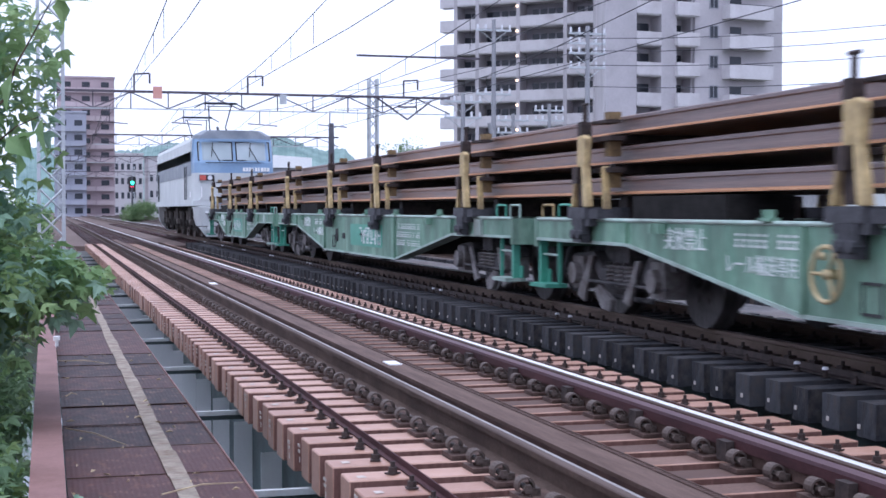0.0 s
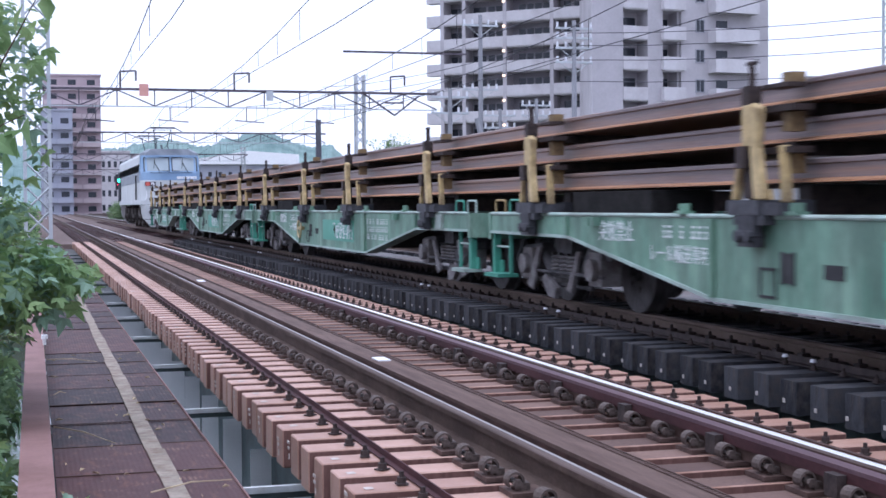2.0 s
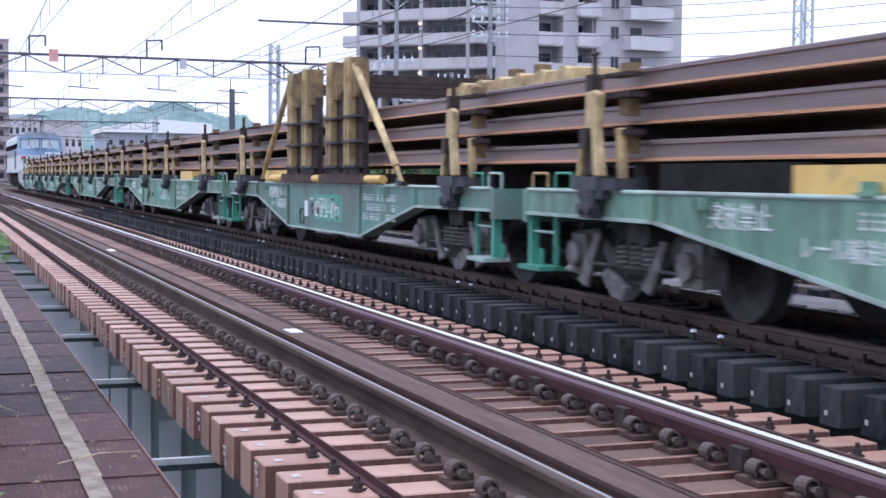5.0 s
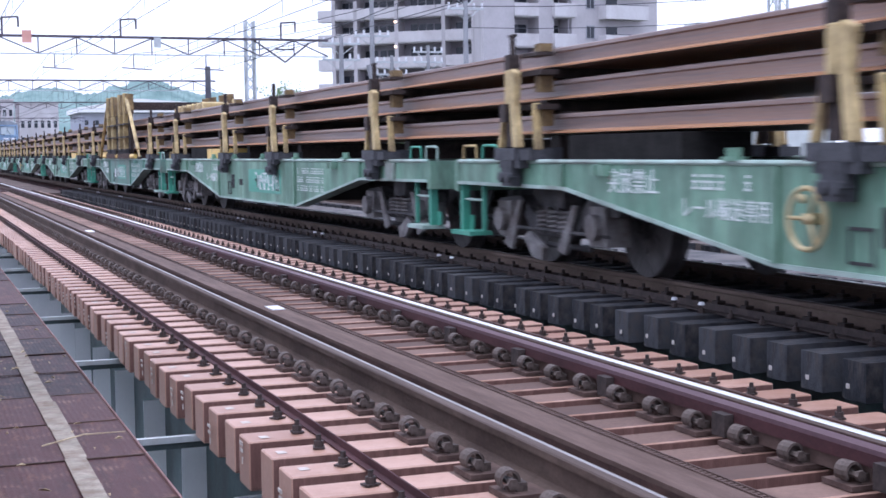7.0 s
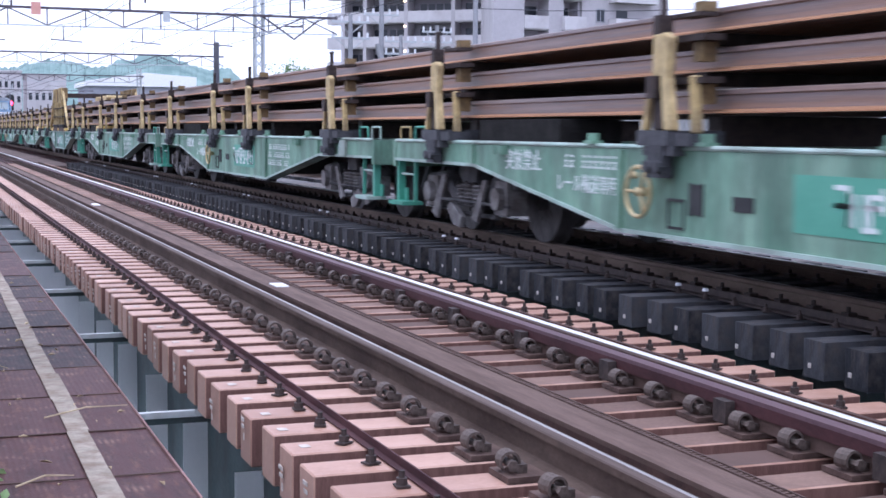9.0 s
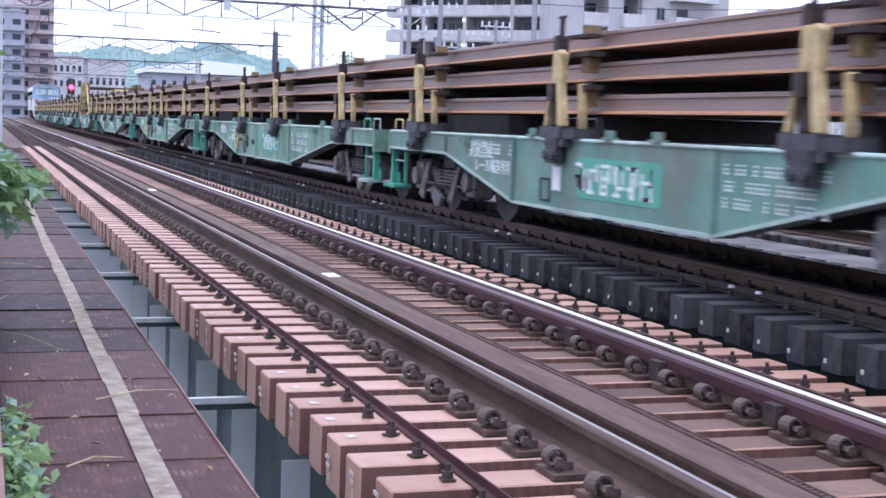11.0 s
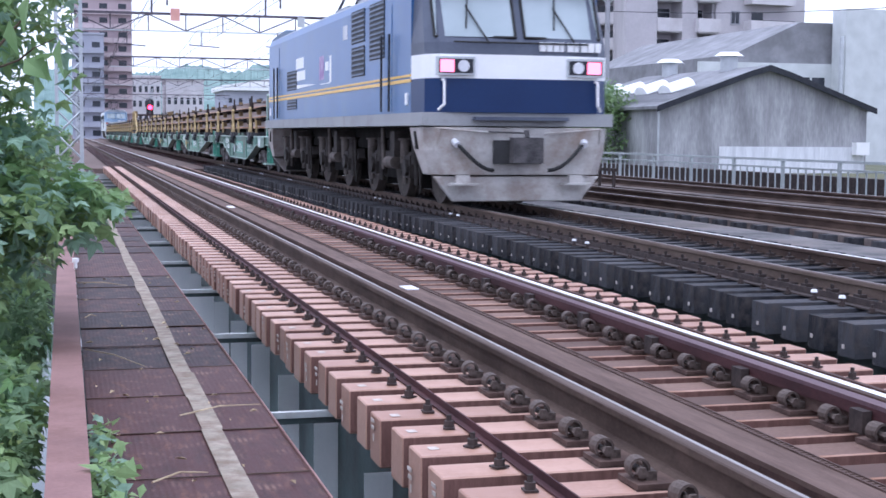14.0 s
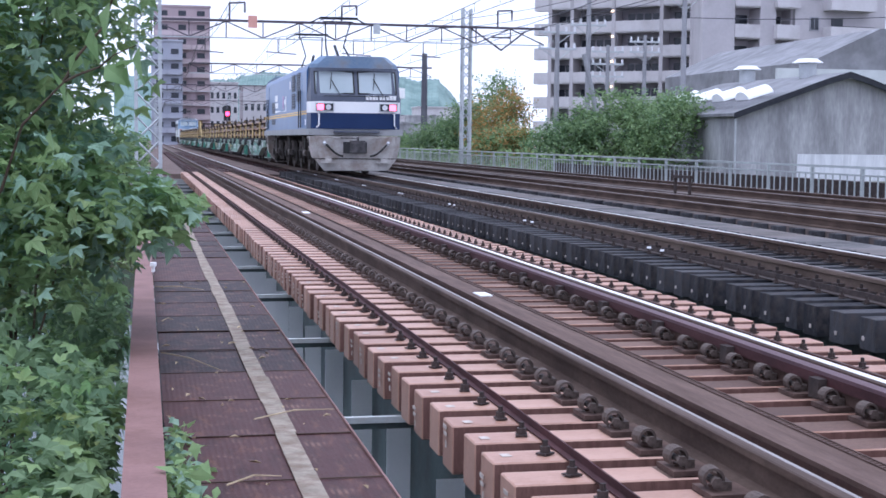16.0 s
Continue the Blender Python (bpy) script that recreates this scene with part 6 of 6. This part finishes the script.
# the pale base colour imitates bright sky in the glass
M["pane"] = mat("windscreen_pane", (0.30, 0.35, 0.37), (0.4, 0.45, 0.48), 0.06, 0, 0.6, 2, 0.0)
loco(-115.45, 16.2, "blue and white electric locomotive with a yellow stripe, tail lamps lit", {"low": M["loco_navy"], "band": M["white"], "cab": M["cab_grey"], "roof": M["roof_grey"], "cab_top": M["visor_blue"], "side": M["loco_blue"], "side_label": "glossy blue body side", "sill": M["loco_grey"], "skirt": M["skirt"], "slat": M["slat_grey"], "tail": True, "lines": ((1.83, 1.88, M["stripe_yellow"]), (1.91, 1.945, M["stripe_yellow"]))})
loco(49.0, 17.0, "pale blue and grey electric locomotive hauling the train", {"low": M["cream"], "band": M["cream"], "cab": M["pale_blue"], "roof": M["roof_grey"], "cab_top": M["roof_grey"], "side": M["cream"], "side_label": "cream-grey body side", "sill": M["cream"], "skirt": M["cream"], "slat": M["roof_grey"], "tail": False, "lines": ((2.25, 3.1, M["roof_grey"]), (2.75, 3.12, M["cream"]))}, roof=(3.66, 3.84), ws_z=(2.78, 3.42), band=(2.0, 2.34), number=True, louvres=False)


# ---- vegetation ----
def leaf_mesh(name, centres, size, material, rnd, droop=0.5, lobes=1):
    """Many small folded leaves in one mesh, each at its own angle; lobes 3 gives a three-fingered leaf."""
    n = len(centres)
    c = np.array(centres)
    a, t = rnd.uniform(0, 2 * np.pi, n), rnd.normal(-droop * 0.5, 0.5, n)
    d = np.stack([np.cos(a) * np.cos(t), np.sin(a) * np.cos(t), np.sin(t)], 1)
    up = rnd.normal(0, 0.45, (n, 3)) + np.array([0, 0, 1.0])
    sd = np.cross(d, up)
    sd /= np.linalg.norm(sd, axis=1)[:, None] + 1e-9
    nr = np.cross(sd, d)
    L = (size * rnd.uniform(0.6, 1.25, n))[:, None]
    out = []
    for turn, k in ((0.0, 1.0), (0.95, 0.75), (-0.95, 0.75))[:lobes]:
        e, g = d * math.cos(turn) + sd * math.sin(turn), sd * math.cos(turn) - d * math.sin(turn)
        l = L * k
        w = l * (0.3 if lobes == 1 else 0.24)
        out.append(np.stack([c, c + e * l * 0.4 + g * w + nr * l * 0.08, c + e * l - nr * l * 0.1, c + e * l * 0.4 - g * w + nr * l * 0.08, c + e * l * 0.45], 1).reshape(-1, 3))
    pts = np.concatenate(out)
    k = np.arange(n * lobes)[:, None] * 5
    tris = np.concatenate([k + np.array([[0, 1, 4]]), k + np.array([[1, 2, 4]]), k + np.array([[2, 3, 4]]), k + np.array([[3, 0, 4]])])
    me = bpy.data.meshes.new(name)
    me.from_pydata(pts.tolist(), [], tris.tolist())
    me.materials.append(material)
    return me


def branchy(bm, a, b, r, rnd, n=5, wob=0.08):
    """A bent tapering limb."""
    a, b = Vector(a), Vector(b)
    prev, pr = a, r
    for i in range(1, n + 1):
        f = i / n
        p = a.lerp(b, f) + Vector(rnd.normal(0, wob, 3)) * (0 if i == n else 1)
        q = r * (1 - 0.75 * f)
        tube(bm, prev, p, pr, 6, q)
        prev, pr = p, q


def leaf_cloud(rnd, lobes, per_twig=9, spread=0.16):
    """Leaf places on twigs that fill a set of (centre, radii, twig count) lobes unevenly."""
    out = []
    for (cx, cy, cz), (rx, ry, rz), n in lobes:
        v = rnd.normal(0, 1, (n, 3))
        v /= np.linalg.norm(v, axis=1)[:, None]
        v *= rnd.uniform(0.45, 1.05, n)[:, None]
        for p in v * (rx, ry, rz) + (cx, cy, cz):
            way = rnd.normal(0, 1, 3) + (0.3, -0.1, -0.3)
            way /= np.linalg.norm(way)
            for j in range(per_twig):
                out.append(p + way * spread * 2 * (j / per_twig - 0.3) + rnd.normal(0, spread * 0.32, 3))
    return out


def shrub(name, label, base, lobes, leaf, material, seed, per_twig=9, spread=0.16, second=None, keep=None, limbs=7, trunk=0.05, fingers=1):
    rnd = np.random.RandomState(seed)
    th = thing(name, label, "shrub" if "tree" not in name else "tree", pose(0, 0, 0))
    bm = B()
    mid = Vector(base) + (Vector((0, 0, 0.8)) if trunk > 0.01 else Vector((0, 0.7, 0.1)))
    branchy(bm, base, mid, trunk, rnd, 4, 0.04)
    part("trunk", bm, M["bark"], th)
    for i in range(limbs):
        inner = [q for q in lobes if not -0.5 < q[0][0] < 0.5]
        lb = inner[i % len(inner)]
        tgt = np.array(lb[0]) + rnd.normal(0, 0.35, 3) * np.array(lb[1])
        bm = B()
        branchy(bm, mid, tgt, trunk * 0.6, rnd, 6, 0.07)
        part("limb", bm, M["bark"], th)
    pts = leaf_cloud(rnd, lobes, per_twig, spread)
    if keep:
        pts = [p for p in pts if keep(p)]
    cut = int(len(pts) * 0.62) if second else len(pts)
    idx = rnd.permutation(len(pts))
    ob = new("crown", leaf_mesh("crown", [pts[i] for i in idx[:cut]], leaf, material, rnd, 0.5, fingers))
    ob.parent = th
    if second:
        ob = new("crown", leaf_mesh("crown", [pts[i] for i in idx[cut:]], leaf * 0.9, second, rnd, 0.5, fingers))
        ob.parent = th
    return th


def clear_of_walk(p):
    """Keeps leaves off the walkway and its edge beam, but for one overhanging branch."""
    x, y, z = p
    if z < 0.3 + 0.05 * (y - 8) and x > -0.12:
        return False
    edge = (0.06 if z > 1.1 else -0.05) + 0.42 * math.exp(-((z - 0.62) / 0.2) ** 2) + (0.10 if z > 1.9 else 0.0)
    return x < edge + 0.03 * math.sin(z * 9 + y * 3)


shrub("overhanging_shrub", "leafy green shrub leaning over the walkway's edge beam", (-1.1, 9.0, -3.2),
      [((-0.75, 8.8, 1.9), (0.8, 1.2, 0.8), 480), ((-0.7, 8.6, 0.75), (0.85, 1.2, 0.6), 430), ((-0.12, 8.6, 0.66), (0.5, 0.9, 0.2), 150), ((-1.4, 9.2, 1.1), (0.9, 1.4, 1.6), 500)],
      0.105, M["leaf"], 3, 7, 0.17, M["leaf_blue"], clear_of_walk, 9, 0.03, 3)
shrub("undergrowth_shrub", "tangled low green shrub below the edge beam", (-0.9, 6.4, -3.3),
      [((-0.7, 6.8, -0.3), (0.5, 1.2, 0.4), 80), ((-0.45, 5.4, -0.55), (0.3, 1.1, 0.35), 45), ((-0.32, 6.8, -0.3), (0.18, 1.6, 0.22), 190), ((-0.4, 10.5, -0.25), (0.27, 2.4, 0.3), 200), ((-1.0, 8.0, -0.1), (0.7, 1.4, 0.5), 120), ((-1.6, 11.0, -0.5), (1.2, 3.0, 1.0), 260)],
      0.095, M["leaf_mid"], 5, 6, 0.14, M["leaf"], lambda p: p[0] < -0.13, 16, 0.035, 3)
shrub("climbing_vine", "green vine creeping up beside the edge beam", (0.11, 5.0, -0.42),
      [((0.13, 4.9, -0.18), (0.07, 0.5, 0.1), 40), ((0.12, 5.7, -0.2), (0.05, 0.5, 0.07), 22)],
      0.075, M["leaf"], 8, 5, 0.06, M["leaf_blue"], lambda p: p[0] > 0.075 and p[2] > -0.25, 0, 0.004)
near_branch = thing("near_branch", "thin twig with large drooping leaves close by", "branch", pose(0, 0, 0))
rnd_leaf = np.random.RandomState(31)
bm = B()
branchy(bm, (-0.9, 5.4, 0.2), (-0.25, 4.7, 1.25), 0.012, rnd_leaf, 6, 0.03)
branchy(bm, (-0.25, 4.7, 1.25), (0.02, 4.5, 1.72), 0.006, rnd_leaf, 5, 0.015)
branchy(bm, (-0.25, 4.7, 1.25), (-0.02, 4.5, 1.36), 0.005, rnd_leaf, 4, 0.01)
part("twig", bm, M["bark"], near_branch)
pts = [(-0.01, 4.5, 1.36), (0.0, 4.51, 1.32), (-0.05, 4.52, 1.3), (-0.08, 4.55, 1.25), (0.03, 4.5, 1.71), (0.05, 4.48, 1.73), (-0.02, 4.5, 1.7), (-0.1, 4.6, 1.5), (-0.16, 4.6, 1.42), (-0.2, 4.65, 1.35), (-0.12, 4.6, 1.3), (-0.24, 4.7, 1.22), (-0.3, 4.8, 1.3), (-0.3, 4.8, 1.1)]
part_leaf = new("leaves", leaf_mesh("leaves", pts, 0.13, M["leaf"], rnd_leaf, 2.2))
part_leaf.parent = near_branch
shrub("bank_shrub", "dark green bushes on the bank at the bridge end", (-2.0, 57.0, -1.5),
      [((-1.8, 56.0, 0.3), (1.9, 5.0, 1.5), 420), ((-2.5, 48.0, -0.8), (1.8, 5.0, 1.5), 260), ((-0.6, 70.0, 0.2), (1.1, 8.0, 0.9), 260), ((-3.5, 40.0, -0.5), (2.2, 6.0, 2.4), 400)],
      0.2, M["leaf"], 11, 9, 0.35, M["leaf_dark"], lambda p: p[0] < 0.35, 6, 0.08)

# shrubs and trees beyond the sidings
for k, (x, y, r, hgt, m1, m2, nm, lab) in enumerate((
        (24.6, 64.5, 2.2, 3.5, "leaf_pale", "leaf_mid", "shrub", "dense green shrub beside the workshop"),
        (22.4, 66.5, 2.4, 3.6, "leaf_pale", "leaf_mid", "shrub", "dense green shrub behind the railing"),
        (20.3, 66.0, 1.9, 2.4, "leaf_mid", "leaf_pale", "shrub", "dark green shrub behind the railing"),
        (26.5, 70.0, 2.2, 3.9, "leaf_pale", "leaf_blue", "shrub", "tall green shrub behind the railing"),
        (18.9, 73.5, 1.9, 1.8, "leaf_pale", "leaf_autumn", "shrub", "low weedy shrub by the line"),
        (21.4, 84.0, 2.2, 4.2, "leaf_autumn", "leaf_pale", "tree", "small tree with yellowing autumn leaves"),
        (22.8, 92.0, 2.0, 5.6, "leaf_pale", "leaf_mid", "tree", "green tree with a ragged crown"),
        (19.6, 86.0, 1.5, 3.6, "leaf_mid", "leaf_pale", "tree", "small dark green tree"),
        (20.0, 96.0, 2.0, 2.6, "leaf_mid", "leaf_pale", "shrub", "dark shrub below the dark mast"),
        (17.8, 105.0, 2.2, 1.5, "leaf_pale", "leaf_mid", "shrub", "low shrub along the far siding"),
        (9.4, 150.0, 1.7, 1.8, "leaf_pale", "leaf_mid", "shrub", "low shrub by the signal"))):
    lobes = [((x, y, hgt * 0.42), (r, r, hgt * 0.58), 190), ((x - r * 0.5, y - 0.6, hgt * 0.3), (r * 0.7, r * 0.7, hgt * 0.45), 90), ((x + r * 0.4, y, hgt * 0.72), (r * 0.6, r * 0.6, hgt * 0.3), 90)]
    shrub(nm, lab, (x, y, -0.7 if y > 56 else -2.5), lobes, 0.2, M[m1], 20 + k, 18, 0.4, M[m2], lambda p: p[0] > 16.3 or p[1] > 100, 6, 0.09)
weeds = np.random.RandomState(4)
pts = [(17.0 + weeds.uniform(-0.3, 1.6), y, weeds.uniform(-0.5, 0.55)) for y in weeds.uniform(48, 110, 2200)]
tagged(new("weeds", leaf_mesh("weeds", pts, 0.22, M["leaf"], weeds, -1.0)), "tall green weeds along the railing", "weeds", kind="stuff")

# ---- sleepers and fastenings ----
NEAR_PITCH, FAR_PITCH = 0.357, 0.389
near_deck = thing("near_track_deck", "brown sleepers and fastenings of the near track", "track", kind="structure")
far_deck = thing("far_track_deck", "blackened timber sleepers of the far track", "track", kind="structure")


def clip_mesh(bm, s, y=0.0, x=0.0):
    """A coiled spring clip on the side s of a rail foot."""
    arc = [(math.cos(math.radians(a)), math.sin(math.radians(a))) for a in range(-40, 221, 26)]
    for p, q in zip(arc, arc[1:]):
        prism(bm, [(x + s * 0.115 + r * c[0], -0.098 + r * c[1]) for r, c in ((0.04, p), (0.04, q), (0.030, q), (0.030, p))], "y", y - 0.032, y + 0.032)
    tube(bm, (x + s * 0.115, y - 0.055, -0.104), (x + s * 0.115, y + 0.045, -0.104), 0.013, 8)
    tube(bm, (x + s * 0.115, y - 0.07, -0.104), (x + s * 0.115, y - 0.055, -0.104), 0.021, 6)
    box(bm, x + s * 0.075 - 0.02, x + s * 0.075 + 0.02, y - 0.045, y + 0.045, -0.14, -0.105)


def sleeper_mesh(name, x0, x1, w, z0, z1, material):
    bm = boxes((x0, x1, -w / 2, w / 2, z0, z1))
    mats = [material]
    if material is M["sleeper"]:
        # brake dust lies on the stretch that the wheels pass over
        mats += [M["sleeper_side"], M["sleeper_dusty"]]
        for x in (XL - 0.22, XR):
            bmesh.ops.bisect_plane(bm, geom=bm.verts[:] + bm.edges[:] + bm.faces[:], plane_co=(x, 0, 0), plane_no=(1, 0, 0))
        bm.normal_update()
        # long faces get a darker brown, shade between sleepers put into the colour
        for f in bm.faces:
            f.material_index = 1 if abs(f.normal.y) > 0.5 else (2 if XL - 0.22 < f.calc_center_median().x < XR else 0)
    return mesh_of(name, bm, mats, 0.006)


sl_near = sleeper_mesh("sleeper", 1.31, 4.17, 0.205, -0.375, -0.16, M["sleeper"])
bm = boxes((-0.215, 0.215, -0.09, 0.09, -0.157, -0.137))
for s in (-1, 1):
    box(bm, s * 0.165 - 0.018, s * 0.165 + 0.018, -0.018, 0.018, -0.142, -0.125)
plate_near = mesh_of("base_plate", bm, M["plate_brown"], 0.004)
clips = {}
for s in (-1, 1):
    bm = B()
    clip_mesh(bm, s)
    clips[s] = mesh_of("rail_clip", bm, M["clip"])
bm = boxes((-0.03, 0.03, -0.025, 0.025, -0.157, -0.15))
tube(bm, (0, 0, -0.15), (0, 0, -0.125), 0.021, 8)
tube(bm, (0, 0, -0.125), (0, 0, -0.1), 0.011, 8)
bolt_near = mesh_of("hook_bolt", bm, M["iron"])
tag_near = mesh_of("date_tag", boxes((1.345, 1.385, -0.03, 0.02, -0.1595, -0.158)), M["faint_mark"])
end_tag = mesh_of("end_mark", boxes((1.306, 1.3095, -0.03, 0.03, -0.22, -0.205), (1.306, 1.3095, -0.03, 0.02, -0.25, -0.235), (1.306, 1.3095, -0.03, -0.018, -0.3, -0.27)), M["faint_mark"])
bmr = B()
for i in range(-31, 134):
    y = 5.27 + NEAR_PITCH * i
    if y > Y1:
        break
    near = i < 62
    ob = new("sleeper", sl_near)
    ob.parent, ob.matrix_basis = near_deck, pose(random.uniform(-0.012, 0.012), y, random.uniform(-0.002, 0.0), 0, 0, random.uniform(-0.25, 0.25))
    if y < 3.5:
        continue
    if near:
        for x in (XL, XR):
            o = new("base_plate", plate_near)
            o.parent, o.matrix_basis = near_deck, pose(x, y, 0)
            for s in (-1, 1):
                if abs(s) and not (x == XL and s == 1):
                    o = new("rail_clip", clips[s])
                    o.parent, o.matrix_basis = near_deck, pose(x + s * 0.06, y, 0, 0, 0, random.uniform(-8, 8))
        for x in (1.545, 3.885):
            o = new("hook_bolt", bolt_near)
            o.parent, o.matrix_basis = near_deck, pose(x, y, 0, 0, 0, random.uniform(0, 90))
        if random.random() < 0.45:
            o = new("date_tag", tag_near)
            o.parent, o.matrix_basis = near_deck, pose(random.uniform(0, 0.03), y + random.uniform(-0.03, 0.03), 0)
        if random.random() < 0.7:
            o = new("end_mark", end_tag)
            o.parent, o.matrix_basis = near_deck, pose(-0.013, y + random.uniform(-0.03, 0.03), random.uniform(-0.03, 0.03))
    else:
        for x in (XL, XR):
            box(bmr, x - 0.2, x + 0.2, y - 0.085, y + 0.085, -0.157, -0.142)
            for s in (-1, 1):
                box(bmr, x + s * 0.16 - 0.04, x + s * 0.16 + 0.04, y - 0.04, y + 0.04, -0.141, -0.06)
        for x in (1.545, 3.885):
            box(bmr, x - 0.02, x + 0.02, y - 0.02, y + 0.02, -0.159, -0.1)
tagged(part("fastenings", bmr, M["clip"], near_deck), kind="stuff")
sl_far = sleeper_mesh("sleeper", 4.88, 7.86, 0.21, -0.345, -0.12, M["dark_sleeper"])
mark = mesh_of("end_mark", boxes((4.874, 4.879, -0.014, 0.014, -0.28, -0.252)), M["faint_mark"])
bm = boxes((-0.17, 0.17, -0.08, 0.08, -0.119, -0.112))
for s in (-1, 1):
    box(bm, s * 0.105 - 0.035, s * 0.105 + 0.035, -0.04, 0.04, -0.112, -0.085)
    tube(bm, (s * 0.11, 0, -0.085), (s * 0.11, 0, -0.05), 0.016, 6)
cap_far = mesh_of("bolt_cap", tubes(((0, 0, -0.06), (0, 0, -0.04), 0.027, 10, 0.02)), M["porcelain"])
fast_far = mesh_of("rail_fastening", bm, M["iron"])
for i in range(-30, 112):
    y = 8.83 + FAR_PITCH * i
    if y > Y1:
        break
    ob = new("sleeper", sl_far)
    ob.parent, ob.matrix_basis = far_deck, pose(random.uniform(-0.02, 0.02), y, random.uniform(-0.006, 0.0), 0, 0, random.uniform(-0.3, 0.3))
    if y < 3.5:
        continue
    o = new("end_mark", mark)
    o.parent, o.matrix_basis = far_deck, pose(-0.022, y + random.uniform(-0.02, 0.02), random.uniform(-0.01, 0.01))
    for x in (TRACK_FAR - GAUGE / 2, TRACK_FAR + GAUGE / 2):
        o = new("rail_fastening", fast_far)
        o.parent, o.matrix_basis = far_deck, pose(x, y, 0)
    o = new("hook_bolt", bolt_near)
    o.parent, o.matrix_basis = far_deck, pose(5.31, y, 0.04, 0, 0, random.uniform(0, 90))
    if i % 13 in (0, 1):
        o = new("bolt_cap", cap_far)
        o.parent, o.matrix_basis = far_deck, pose(5.31, y, 0)
# sidings: sleepers half buried in the ballast
for xc, z in ((10.4, -0.158), (14.0, -0.153)):
    dk = thing("siding_deck", "weathered sleepers half buried in rusty ballast", "track", kind="structure")
    me = sleeper_mesh("sleeper", -1.05, 1.05, 0.22, -0.1, 0.0, M["dark_sleeper"])
    for i in range(110):
        ob = new("sleeper", me)
        ob.parent, ob.matrix_basis = dk, pose(xc, 8 + 0.62 * i, z + random.uniform(-0.008, 0.0), 0, 0, random.uniform(-0.6, 0.6))
dk = thing("far_main_deck", "sleepers of the main tracks beyond the bridge", "track", kind="structure")
me = sleeper_mesh("sleeper", -1.2, 1.2, 0.24, -0.12, 0.0, M["rust_plate"])
for xc in (TRACK_NEAR, TRACK_FAR):
    for i in range(120):
        ob = new("sleeper", me)
        ob.parent, ob.matrix_basis = dk, pose(xc, Y1 + 0.6 + 0.6 * i, -0.165)


# ---- what moves ----
def motions():
    times = [0.5 * i for i in range(33)]
    for row in ROLLING:
        ob, mid = row[0], row[1]
        dx, z = (row[2], row[3]) if len(row) > 2 else (0.0, 0.0)
        walk(ob, [(t, pose(TRACK_FAR + dx, mid + run(t), z)) for t in times])
    walk(signal_drum, [(t, pose(0, 0, 4.08, 0, 0, a)) for t, a in ((0.0, 0), (4.2, 0), (4.5, 60), (4.8, 120), (5.1, 180), (16.0, 180))])
    steps = [i / FPS for i in range(16 * FPS + 1)]
    for ob, m, r in WHEELS:
        walk(ob, [(t, m @ pose(0, 0, 0, -math.degrees(run(t) / r))) for t in steps])


motions()
